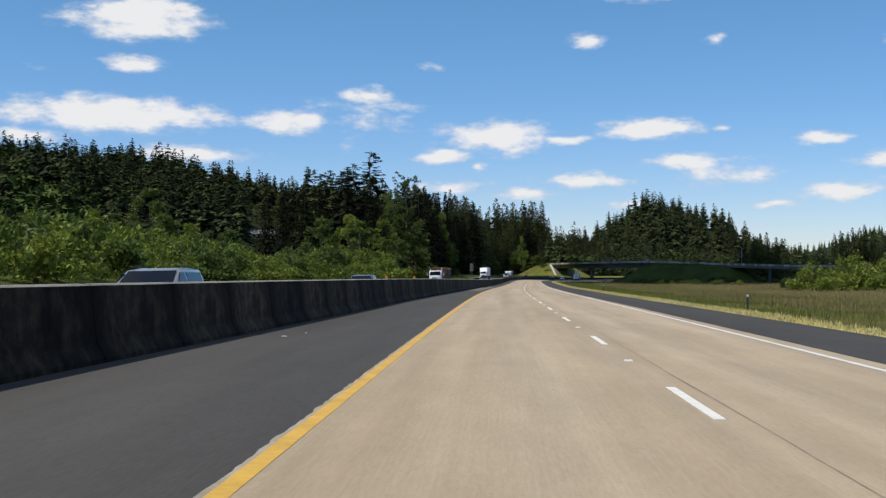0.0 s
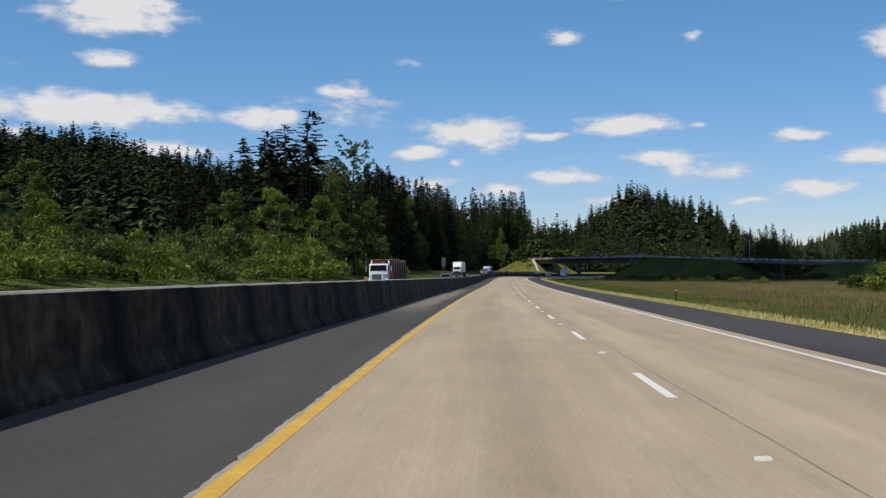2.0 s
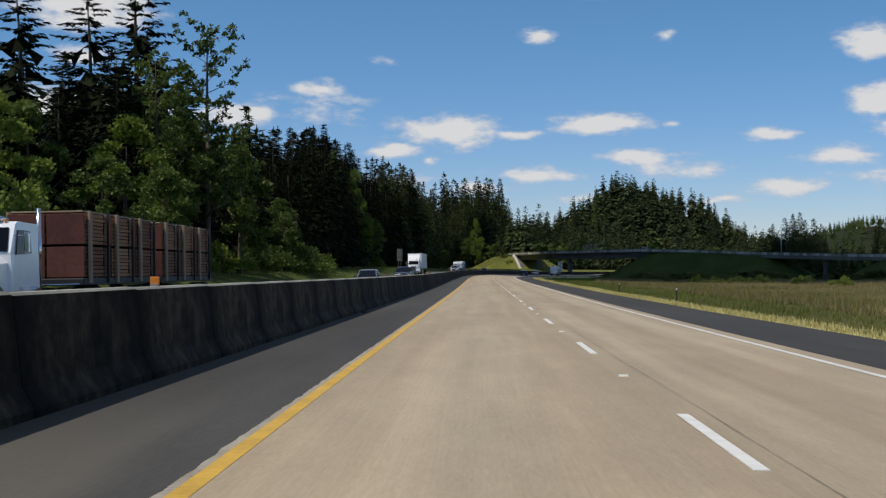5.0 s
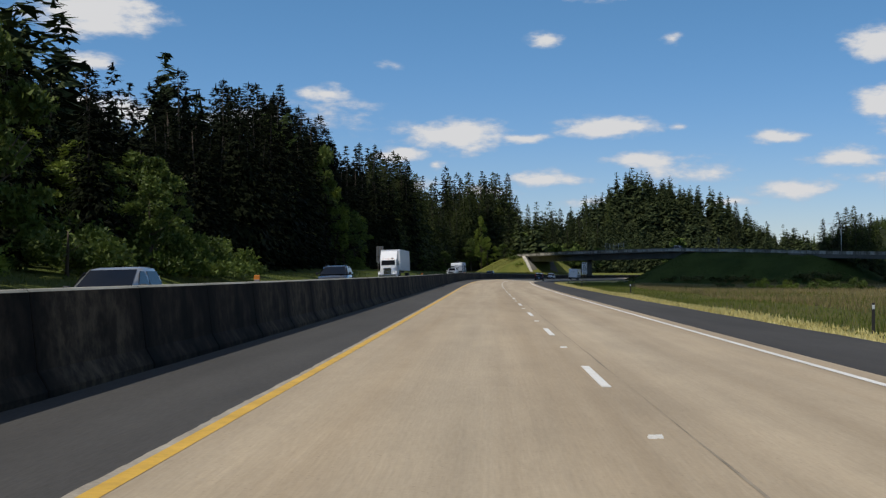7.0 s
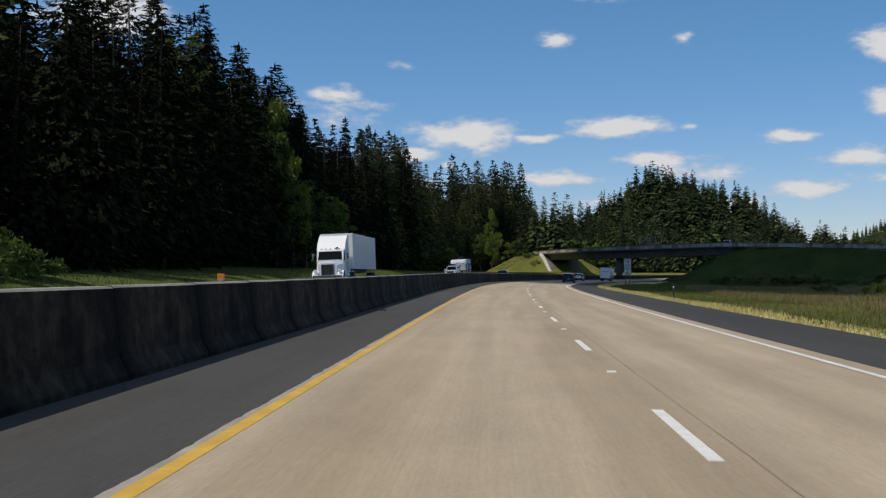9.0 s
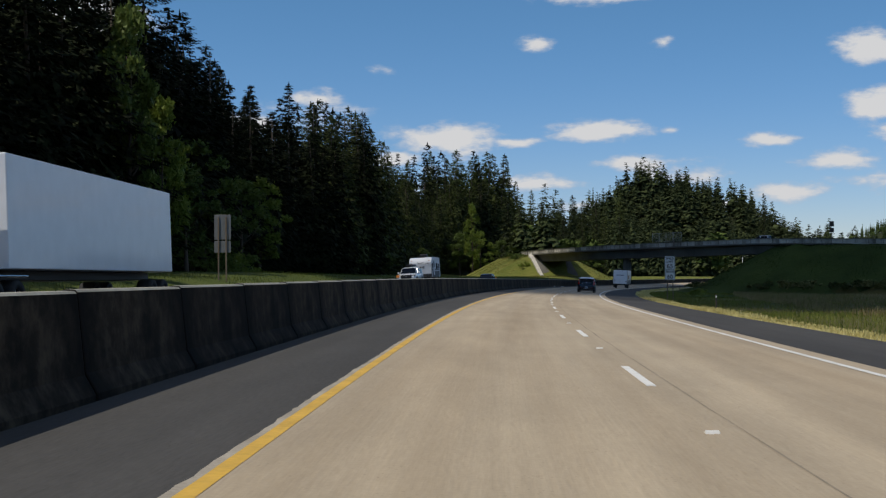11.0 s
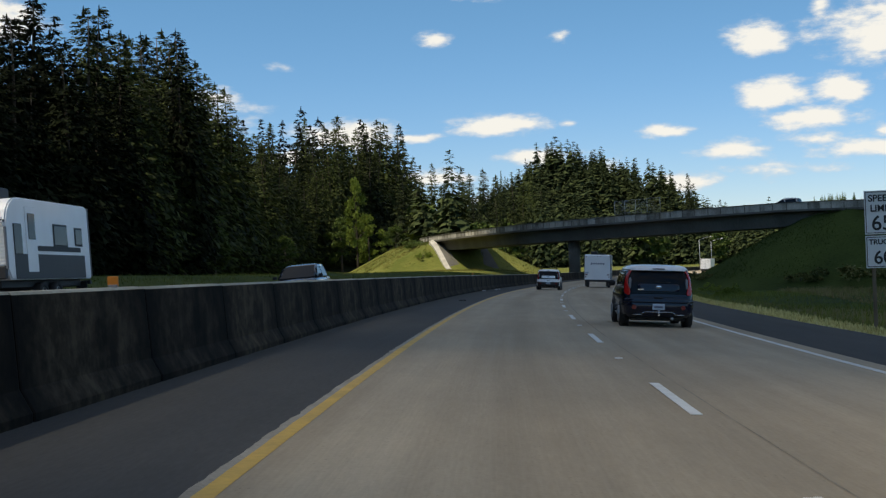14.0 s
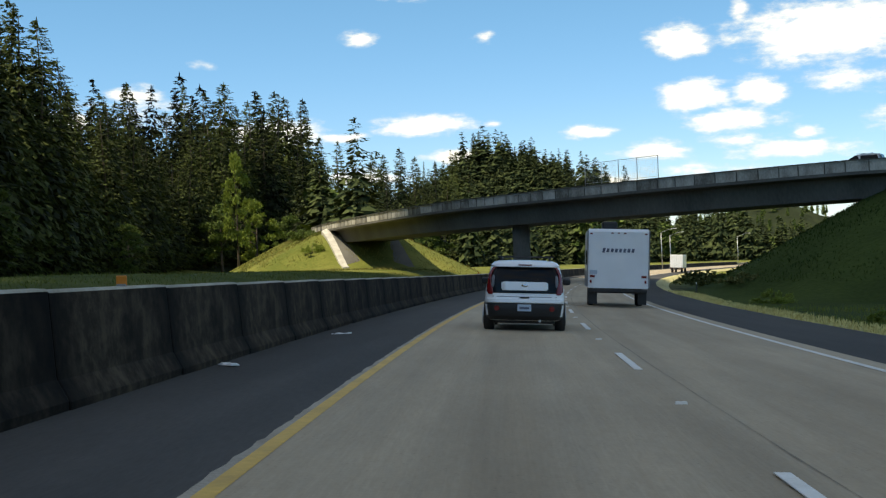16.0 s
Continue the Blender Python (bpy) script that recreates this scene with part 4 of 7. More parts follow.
def broad_leaves(lobes, count, size, seed, up=0.0):
    """Leaf sprays through ragged clumps (x, y, z, rx, rz)."""
    r = np.random.default_rng(seed)
    lobes = np.array(lobes)
    share = lobes[:, 3] ** 2
    k = r.choice(len(lobes), count, p=share / share.sum())
    d = unit(r.normal(0, 1, (count, 3)))
    d[:, 2] = np.where(d[:, 2] < -0.4, -d[:, 2], d[:, 2])
    f = 0.5 + 0.62 * r.random(count) ** 0.8
    f *= 1 + 0.28 * np.sin(5 * d[:, 0] + 3 * k) * np.cos(6 * d[:, 1] + k) + 0.14 * np.sin(13 * d[:, 2] + 7 * d[:, 0] + k)
    p = lobes[k, :3] + d * np.column_stack([lobes[k, 3], lobes[k, 3], lobes[k, 4]]) * f[:, None]
    way = unit(d * 0.6 + r.normal(0, 0.7, (count, 3)) + np.array([0, 0, up]))
    w = unit(np.cross(way, r.normal(0, 1, (count, 3))))
    length = size * (0.5 + 1.0 * r.random(count))
    return leaflets(p, way, w, length, length * 0.42)


def trunk_mesh(height, r0, limbs=0, seed=0, lean=0.02, reach=0.3):
    r = random.Random(seed)
    bm = bmesh.new()
    rings = []
    for i in range(7):
        q = i / 6
        c = Vector((math.sin(q * 2 + seed) * lean * height * q, math.cos(q * 3 + seed) * lean * height * q, height * q))
        k = r0 * (1 - q) ** 0.8 + 0.03
        if i == 0:
            k *= 1.3
        rings.append([c + Vector((k * math.cos(a * math.pi / 3.5), k * math.sin(a * math.pi / 3.5), 0)) for a in range(7)])
    loft(bm, rings, smooth=True)
    for i in range(limbs):
        z = height * r.uniform(0.25, 0.8)
        a = r.uniform(0, 6.28)
        l = height * reach * r.uniform(0.6, 1.1)
        mid = Vector((math.cos(a) * l * 0.55, math.sin(a) * l * 0.55, z + l * 0.35))
        tube(bm, (0, 0, z), mid, r0 * 0.32, r0 * 0.2, 6)
        tube(bm, mid, mid + Vector((math.cos(a + 0.3) * l * 0.5, math.sin(a + 0.3) * l * 0.5, l * 0.5)), r0 * 0.2, r0 * 0.06, 6)
    me = bpy.data.meshes.new("trunk")
    bm.to_mesh(me)
    bm.free()
    return me


AWAY = pose(0, -600, -200)


def prototype(name, label, category, leaves, mat, trunk, crown="crown", group=""):
    top = thing(name, AWAY, label, category, group)
    piece("trunk", trunk, M_BARK, top)
    piece(crown, quick_mesh(crown, *leaves), mat, top)
    return top


FIRS, MID_FIRS, BROAD, SHRUBS, LONE = [], [], [], [], []
for _i in range(5):
    FIRS.append(prototype("fir_tree", "tall dark green fir tree at the wood's edge, coloured for shade", "tree",
                          fir_leaves(30, (7.6, 6.8, 8.2, 7.2, 8.6)[_i], 50, 8, 10, 1.1, 11 + _i, power=(0.86, 0.94, 0.8, 0.92, 0.82)[_i], fill=1100), M_SHADEFIR, trunk_mesh(28.5, 0.36, seed=_i), group="firs of the wood"))
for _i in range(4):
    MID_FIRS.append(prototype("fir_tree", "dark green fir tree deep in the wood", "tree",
                              fir_leaves(30, (7.8, 6.8, 8.4, 7.2)[_i], 46, 8, 9, 1.15, 31 + _i, power=(0.84, 0.92, 0.8, 0.88)[_i], fill=1000), M_LITFIR, trunk_mesh(28.5, 0.36, seed=9 + _i), group="firs of the wood"))
BACK = [fir_leaves(30, _w, 22, 7, 5, 1.9, 231 + _i, power=0.92, fill=600)[0] for _i, _w in enumerate((7.2, 6.6, 7.6))]
for _i in range(2):
    LONE.append(prototype("fir_tree", "tall open fir tree with long bare-looking boughs", "tree",
                          fir_leaves(30, (5.6, 5.0)[_i], 26, 7, 20, 0.95, 131 + _i, 0.1, 0.75, 0.52, 0.25, 130), M_SHADEFIR, trunk_mesh(29.5, 0.34, seed=29 + _i)))


def lobes_of(height, spread, n, seed, low=0.25):
    """Many small clumps filling an uneven crown."""
    r = random.Random(seed)
    out = []
    for i in range(n):
        q = low + (1 - low) * r.random()
        fat = math.sin(math.pi * min(1, 0.12 + 0.86 * (q - low) / (1 - low))) ** 0.7
        off = spread * fat * math.sqrt(r.random()) * r.uniform(0.7, 1.15)
        a = r.uniform(0, 6.28)
        rad = spread * r.uniform(0.14, 0.30)
        out.append((math.cos(a) * off, math.sin(a) * off, height * q * 0.96, rad, rad * r.uniform(0.6, 1.0)))
    return out


def thicket(height, spread, n, seed):
    """Upright clumps, tallest in the middle, reaching the ground."""
    r = random.Random(seed)
    out = []
    for i in range(n):
        q = math.sqrt(r.random())
        a = r.uniform(0, 6.28)
        top = height * (1 - 0.55 * q * q) * r.uniform(0.55, 1.05)
        rad = spread * r.uniform(0.14, 0.28)
        out.append((math.cos(a) * spread * q, math.sin(a) * spread * q, top * r.uniform(0.18, 0.88), rad, max(rad, top * 0.3)))
    return out


for _i in range(4):
    BROAD.append(prototype("broadleaf_tree", "leafy mid-green broadleaf tree beside the motorway", "tree",
                           broad_leaves(lobes_of(15, 4.6, 34, 50 + _i, 0.16), 6400, 0.45, 60 + _i), (M_LEAF, M_LEAF, M_YOUNG, M_LEAF)[_i], trunk_mesh(12.5, 0.28, 6, 70 + _i), group="broadleaf trees"))
for _i in range(4):
    SHRUBS.append(prototype("shrub", "bright green leafy roadside shrub", "shrub",
                            broad_leaves(thicket(4, 3.1, 26, 80 + _i), 3300, 0.30, 90 + _i, 0.5), (M_LEAF, M_YOUNG, M_LEAF, M_YOUNG)[_i], trunk_mesh(3.0, 0.09, 5, 95 + _i, reach=0.45), "foliage", group="roadside shrubs"))
# open-crowned tall trees, leaves in tufts along long rising limbs
def open_crown(height, seed):
    r = random.Random(seed)
    bm = bmesh.new()
    tube(bm, (0, 0, 0), (0.2, 0.1, height * 0.55), 0.3, 0.2, 8)
    tube(bm, (0.2, 0.1, height * 0.55), (0.1, 0.3, height * 0.98), 0.2, 0.02, 6)
    lobes = []
    for i in range(30):
        q = 0.18 + 0.78 * (i + r.random()) / 30
        a, l = i * 2.4 + r.uniform(-0.4, 0.4), height * (0.24 - 0.14 * q) * r.uniform(0.65, 1.25)
        rise = r.uniform(0.5, 1.1)
        p0 = Vector((0.15, 0.1, height * q))
        p1 = p0 + Vector((math.cos(a) * l * 0.55, math.sin(a) * l * 0.55, l * 0.3 * rise))
        p2 = p1 + Vector((math.cos(a + 0.3) * l * 0.45, math.sin(a + 0.3) * l * 0.45, l * 0.55 * rise))
        tube(bm, p0, p1, 0.09 * (1.2 - q), 0.05 * (1.2 - q), 5)
        tube(bm, p1, p2, 0.05 * (1.2 - q), 0.012, 5)
        for k in range(7):
            f = 0.25 + 0.75 * k / 6
            c = (p0.lerp(p1, f * 2) if f < 0.5 else p1.lerp(p2, f * 2 - 1)) + Vector((r.uniform(-0.4, 0.4), r.uniform(-0.4, 0.4), r.uniform(-0.2, 0.4)))
            s = r.uniform(0.35, 0.75) * (1.5 if q < 0.5 else 0.85)
            lobes.append((c.x, c.y, c.z, s, s * 0.75))
    me = bpy.data.meshes.new("trunk")
    bm.to_mesh(me)
    bm.free()
    return broad_leaves(lobes, 7000, 0.42, seed), me


_leaves, _trunk = open_crown(25, 205)
SPARSE = prototype("broadleaf_tree", "tall open-crowned broadleaf tree with thin upper limbs", "tree", _leaves, M_LEAF, _trunk)


def plant(kind, x, y, height, proto_height, seed, width=1.0):
    r = random.Random(seed)
    z = float(ground_z(x, y)[0]) - 0.15
    k = height / proto_height
    w = k ** 0.8 * width * r.uniform(0.9, 1.12)
    return copy_thing(kind, pose(x, y, z, 0, 0, r.uniform(0, 360)) @ Matrix.Diagonal((w, w, k, 1)))


def wood_edge(y):
    return ramp(y, [(285, -27), (330, -21), (400, -20), (470, -22), (540, -25), (600, -24), (650, -18), (690, -12), (742, -7), (800, 0), (860, 12), (900, 25), (960, 45)])


def wood_height(y):
    return ramp(y, [(285, 24), (330, 17), (368, 18), (380, 23), (395, 27), (430, 29), (470, 34), (540, 39), (640, 40), (695, 43), (722, 47), (744, 46), (752, 34), (800, 36), (860, 44), (930, 50)])


def left_wood():
    r = random.Random(5)
    deep = []
    for row, (off, step) in enumerate(((0, 6.6), (6, 7.0), (12.5, 8.5), (21, 10.5))):
        y = 287 + row * 2.2
        while y < 960:
            x = wood_edge(y) - off + r.uniform(-2.2, 1.2)
            h = wood_height(y) * r.uniform(0.68, 1.1) * (0.88 if row == 0 else 1.0)
            if row > 1:
                co, a, k = r.choice(BACK), r.uniform(0, 6.28), h / 30
                w = k ** 0.8 * 1.12
                c, s = math.cos(a) * w, math.sin(a) * w
                deep.append(np.column_stack([x + co[:, 0] * c - co[:, 1] * s, y + co[:, 0] * s + co[:, 1] * c, float(ground_z(x, y)[0]) - 0.15 + co[:, 2] * k]))
            else:
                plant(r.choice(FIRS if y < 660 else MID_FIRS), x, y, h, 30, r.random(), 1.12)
            y += step * r.uniform(0.75, 1.3) * (1.0 if y < 660 else 1.05)

    co = np.concatenate(deep)
    ob = piece("deep_wood", quick_mesh("deep_wood", co, np.arange(len(co)).reshape(-1, 3)), M_SHADEFIR)
    tagged(ob, "dense firs standing behind the wood's edge, coloured dark for shade", "trees", kind="stuff")


left_wood()
# single trees that stand out
for _n, (_x, _y, _h) in enumerate(((-29, 306, 31.5), (-33, 300, 28), (-39, 262, 20), (-37, 270, 20), (-25, 428, 29.5), (-25, 462, 34.5), (-28, 470, 32),
                                   (-11.5, 683, 43), (-26, 736, 52), (-40, 300, 24), (-46, 292, 22), (-52, 312, 25), (-60, 330, 24), (-88, 205, 27))):
    plant(LONE[_n] if _n < 2 else FIRS[_n % 5], _x, _y, _h, 30, 300 + _n, 1.4 if _n < 2 else 0.9)
plant(LONE[1], -32.4, 278, 24.5, 30, 399, 1.45)
plant(SPARSE, -19.2, 294.5, 25, 25, 401)
plant(SPARSE, -23, 288, 20, 25, 402)
plant(SPARSE, -22.5, 436, 25, 25, 403)
for _n, (_x, _y, _h) in enumerate(((-25, 245, 11.2), (-34, 254, 12), (-29, 262, 13), (-38, 264, 14), (-21, 264, 8.5), (-19.5, 277, 9), (-24, 281, 13), (-31, 276, 14), (-90, 324, 23), (-80, 300, 15), (-104, 318, 16), (-17.5, 338, 8), (-19, 345, 10),
                                   (-20, 350, 10), (-25, 342, 10.5), (-23, 353, 11), (-29, 348, 11.5), (-21.5, 336, 9), (-26, 333, 10.5), (-17, 500, 11), (-19, 512, 15), (-18, 540, 13), (-21, 575, 16), (-8, 700, 12), (-14, 690, 10), (2, 752, 9), (-62, 255, 11), (-50, 238, 9), (-70, 230, 12))):
    plant(BROAD[_n % 4], _x, _y, _h, 15, 500 + _n)


plant(BROAD[2], 18.4, 808, 24, 15, 530, 0.5)
plant(BROAD[0], -23.2, 297, 17.5, 15, 533, 0.8)
plant(BROAD[3], -17.8, 304, 14, 15, 534, 0.85)
plant(BROAD[3], -19.8, 488, 25, 15, 531, 0.55)
plant(BROAD[2], -18.2, 494, 17, 15, 532, 0.7)


def shrub_bank():
    r = random.Random(12)
    y = 62.0
    while y < 262:
        for off in (0, 7, 15):
            s, u = y + r.uniform(-3, 3), -23.2 - off - r.uniform(0, 4)
            p = at(s, u)
            h = r.uniform(2.6, 4.6) * (1 + 0.2 * (off > 5)) * (1.0 if y < 165 else 0.72 if y < 216 else 1.3)
            plant(r.choice(SHRUBS), p.x, p.y, h, 4, r.random(), 1.15)
        y += r.uniform(4.5, 8.0)
    for _s, _u, _h in ((300, -25, 3.5), (318, -24.5, 4), (326, -27, 5), (338, -24.5, 5), (346, -23.5, 4.5), (352, -23.5, 4.5), (358, -24, 4), (364, -25, 4.5), (372, -25, 3), (505, -36, 4), (520, -38, 3), (730, -44, 1.8), (742, -50, 2.4),
                       (372, 84, 2.4), (390, 92, 2.6), (410, 100, 2.4), (440, 68, 2.4), (455, 62, 2.6), (463, 60, 2.0), (470, 58, 2.4), (478, 54, 1.9), (486, 50, 2.3), (498, 44, 1.8), (430, 74, 2.2), (598, 18.5, 1.3), (632, 18.0, 1.2),
                       (270, 66, 6.5), (276, 73, 8.0), (282, 80, 8.8), (288, 88, 8.2), (272, 84, 7.0), (296, 78, 6.0), (300, 96, 7.0), (290, 68, 5.5), (376, 112, 5.0), (386, 122, 5.5), (398, 116, 4.5)):
        p = at(_s, _u)
        plant(r.choice(SHRUBS), p.x, p.y, _h, 4, r.random(), 1.2)


shrub_bank()


def bank_brush():
    """Low brambles and rough weeds on the overpass bank."""
    r = random.Random(61)
    kinds = []
    for i in range(3):
        kinds.append(prototype("bramble", "low olive-green bramble on the grassy overpass bank", "shrub",
                               broad_leaves(thicket(1.2, 1.9, 16, 140 + i), 900, 0.28, 150 + i, 0.3), M_BRAMBLE, trunk_mesh(0.7, 0.04, 3, 160 + i, reach=0.6), "foliage", group="bank brambles"))
    made = 0
    while made < 90:
        x, y = r.uniform(58, 175), r.uniform(520, 690)
        s, u, z = road_place(np.array([x]), np.array([y]))
        g = float(ground_z(x, y)[0])
        if u[0] > 15.5 and g > z[0] - 0.2 and g < z[0] + (1.2 if y < 600 else 0.5):
            plant(r.choice(kinds), x, y, r.uniform(0.6, 2.0), 1.2, r.random(), r.uniform(0.8, 1.6))
            made += 1


bank_brush()
for _n, (_x, _y, _h) in enumerate(((132, 626, 21), (137, 630, 19), (127, 634, 18), (142, 622, 16), (213, 738, 33), (222, 745, 35), (232, 735, 31), (206, 752, 30), (241, 742, 34),
                                   (252, 750, 30), (262, 738, 33), (226, 760, 32), (275, 745, 29), (198, 640, 20), (206, 648, 22), (216, 640, 18))):
    plant(MID_FIRS[_n % 4], _x, _y, _h, 30, 700 + _n)


def open_slope(x, y):
    """The open ground below the houses, between the woods."""
    return ((y < 520) & (x < -0.158 * y) & (x > -150)) | ((y < 785) & (x < -0.157 * y) & (x > -0.205 * y))


def far_wood(name, label, area, count, low, high, mat, seed, keep=None, mixed=0.0, wide=1.0, fine=False):
    """Hundreds of small firs of uneven height in one mesh."""
    r = np.random.default_rng(seed)
    x0, x1, y0, y1 = area
    x, y = r.uniform(x0, x1, count), r.uniform(y0, y1, count)
    if keep is not None:
        ok = keep(x, y)
        x, y = x[ok], y[ok]
    z = ground_z(x, y)
    size = (20, 8, 3, 0.062) if fine else (13, 6, 3, 0.095)
    forms = [fir_leaves(1.0, 0.15 + 0.02 * i, *size, 900 + i, 0.02, 0.4, 0.95, 0.3, 240 if fine else 130)[0] for i in range(5)]
    forms += [broad_leaves([(x * 0.62, y * 0.62, 0.06 + z * 0.72, a * 0.8, b * 0.8) for x, y, z, a, b in lobes_of(1.0, 0.26, 16, 950 + i, 0.1)], 210, 0.105, 960 + i)[0] for i in range(3)]
    cos = {False: [], True: []}
    for i in range(len(x)):
        leafy = r.random() < 0.5 * math.sin(x[i] * 0.017 + 1.7 * math.sin(y[i] * 0.011)) + mixed
        co = forms[5 + i % 3] if leafy else forms[i % 5]
        clump = 0.5 + 0.5 * math.sin(x[i] * 0.05 + 2 * math.sin(y[i] * 0.021)) * math.sin(y[i] * 0.043)
        h = (low + (high - low) * (0.62 * clump + 0.38 * r.random()) * (1.3 if r.random() < 0.1 else 1.0)) * (0.78 if leafy else 1.0)
        a = r.uniform(0, 6.28)
        c, s = math.cos(a), math.sin(a)
        w = h * wide * r.uniform(1.1, 1.9)
        cos[leafy].append(np.column_stack([x[i] + (co[:, 0] * c - co[:, 1] * s) * w, y[i] + (co[:, 0] * s + co[:, 1] * c) * w, z[i] + co[:, 2] * h]))
    for kind, leaf in ((False, mat), (True, M_FARLEAF)):
        if cos[kind]:
            co = np.concatenate(cos[kind])
            ob = piece(name, quick_mesh(name, co, np.arange(len(co)).reshape(-1, 3)), leaf)
            tagged(ob, label if not kind else "rounded mid-green broadleaf trees mixed into the wood", "trees", kind="stuff")


far_wood("hillside_wood", "dense dark fir wood covering the hillside", (-420, -50, 330, 1000), 1250, 15, 31, M_FARFIR, 21, lambda x, y: (x < -46 - 0.06 * (y - 330)) & ~open_slope(x, y), 0.32, 1.25)
far_wood("slope_scrub", "low green scrub on the open slope", (-170, -50, 325, 790), 1100, 4.0, 9.0, M_FARLEAF, 27, lambda x, y: open_slope(x, y) & ~((y > 440) & (y < 640) & (x > -0.21 * y) & (x < -0.148 * y)), 2.0)
far_wood("corner_wood", "tall dark firs at the corner of the wood", (-80, -36, 335, 470), 90, 26, 35, M_FARFIR, 28, lambda x, y: (x > -0.15 * y) & ~((x < 93 - 0.31 * y) & (x > 117 - 0.40 * y)))
far_wood("hill_wood", "dark fir wood on the hill beyond the overpass", (60, 430, 1130, 1430), 600, 9, 35, M_FARFIR, 22, lambda x, y: np.abs(road_place(x, y)[1] + 3) > 30, 0.08, 1.35)
far_wood("distant_wood", "pale green distant wooded slope", (300, 760, 1380, 1680), 170, 8, 19, M_FARLEAF, 23)
far_wood("distant_wood", "pale green distant wooded slope", (470, 860, 1560, 1960), 280, 8, 18, M_FARLEAF, 26)
far_wood("roadside_wood", "dark green wood lining the road beyond the overpass", (30, 330, 800, 1130), 330, 15, 36, M_FARFIR, 24, lambda x, y: (np.abs(road_place(x, y)[1] + 3) > 30) & (x < 146 + 0.4 * (y - 850)), fine=True)
far_wood("gap_wood", "dark young firs behind the small bridge opening", (125, 260, 615, 720), 130, 8, 15, M_FARFIR, 25, lambda x, y: (np.abs(road_place(x, y)[1] + 3) > 45) & (y - 604 > -1.2 * (x - 116) + 34), fine=True)


def wood_behind_bridge():
    """A close row of firs and broadleaf trees behind the far abutment."""
    r = random.Random(33)
    for x, y, top in ((34, 872, 35), (39, 884, 33), (44, 876, 38), (49, 888, 33), (53, 874, 34), (57, 886, 35), (61, 878, 36), (66, 886, 34), (71, 880, 32), (76, 890, 32), (81, 884, 29), (37, 860, 27), (47, 862, 26), (56, 862, 27), (64, 866, 25), (73, 870, 24)):
        z = float(ground_z(x, y)[0])
        plant(r.choice(MID_FIRS), x, y, top - z, 30, r.random(), 0.95)
    for x, y, h in ((30, 846, 14), (38, 842, 16), (47, 848, 13), (55, 846, 15), (22, 838, 17), (14, 830, 16), (62, 852, 12), (70, 858, 13)):
        plant(BROAD[int(r.random() * 4)], x, y, h, 15, r.random())


wood_behind_bridge()
for _n, (_x, _y, _h) in enumerate(((205, 735, 31), (218, 741, 33), (209, 745, 30), (228, 748, 32), (236, 752, 30), (247, 739, 33),
                                   (142, 676, 26), (147, 683, 28), (152, 690, 29), (139, 684, 24), (156, 684, 26), (149, 672, 25), (162, 694, 24))):
    plant(MID_FIRS[_n % 4], _x, _y, _h, 30, 760 + _n, 1.1)
# trees that stand above the rest beyond the overpass
for _n, (_x, _y, _top) in enumerate(((120.6, 1311, 71), (136, 1277, 73), (165, 1385, 97), (170, 1392, 99), (176, 1386, 97), (184, 1392, 93), (248, 1300, 65), (2.8, 881, 55), (16, 905, 52), (27, 925, 55), (33, 935, 52))):
    _z = float(ground_z(_x, _y)[0])
    plant(MID_FIRS[_n % 4], _x, _y, _top - _z, 30, 820 + _n, 0.45 if _n == 0 else 0.8)


def blades(name, label, mat, n, s0, s1, u0, u1, low, high, wide, seed, patch=0.0):
    r = np.random.default_rng(seed)
    s, u = r.uniform(s0, s1, n), u0 + (u1 - u0) * r.random(n) ** 1.6
    a, b = np.interp(s, np.arange(S0, S1 + 1), RH), np.interp(s, np.arange(S0, S1 + 1), RF)
    x = np.interp(s, np.arange(S0, S1 + 1), RX) + np.cos(a) * u
    y = np.interp(s, np.arange(S0, S1 + 1), RY) + np.sin(a) * u
    z = ground_z(x, y) - 0.05
    if patch:
        z = np.maximum(z, np.interp(s, np.arange(S0, S1 + 1), RZ) - np.tan(b) * u - patch)
    p = np.column_stack([x, y, z])
    d = unit(np.column_stack([r.normal(0, 0.22, n), r.normal(0, 0.22, n), np.ones(n)]))
    t = r.uniform(0, np.pi, n)
    w = np.column_stack([np.cos(t), np.sin(t), np.zeros(n)])
    length = r.uniform(low, high, n) * (0.75 + 0.35 * np.sin(x * 0.21) * np.sin(y * 0.17))
    ob = piece(name, quick_mesh(name, *spikes(p, d, w, length, np.full(n, wide) * r.uniform(0.6, 1.4, n))), mat)
    return tagged(ob, label, "grass", kind="stuff")


blades("tall_grass", "tall green meadow grass beside the shoulder", M_BLADE, 140000, 10, 620, 12.2, 46, 0.25, 0.6, 0.022, 41)
blades("seeding_grass", "tan seed heads standing over the meadow grass", M_TAN, 95000, 10, 620, 25, 100, 0.5, 0.9, 0.026, 44)
blades("dry_grass", "dry straw-coloured grass along the shoulder's edge", M_STRAW, 62000, 5, 640, 10.95, 12.5, 0.06, 0.24, 0.026, 42, 0.07)
blades("verge_grass", "green grass on the far verge before the wood", M_VBLADE, 85000, 30, 700, -17.4, -36, 0.14, 0.38, 0.022, 43)


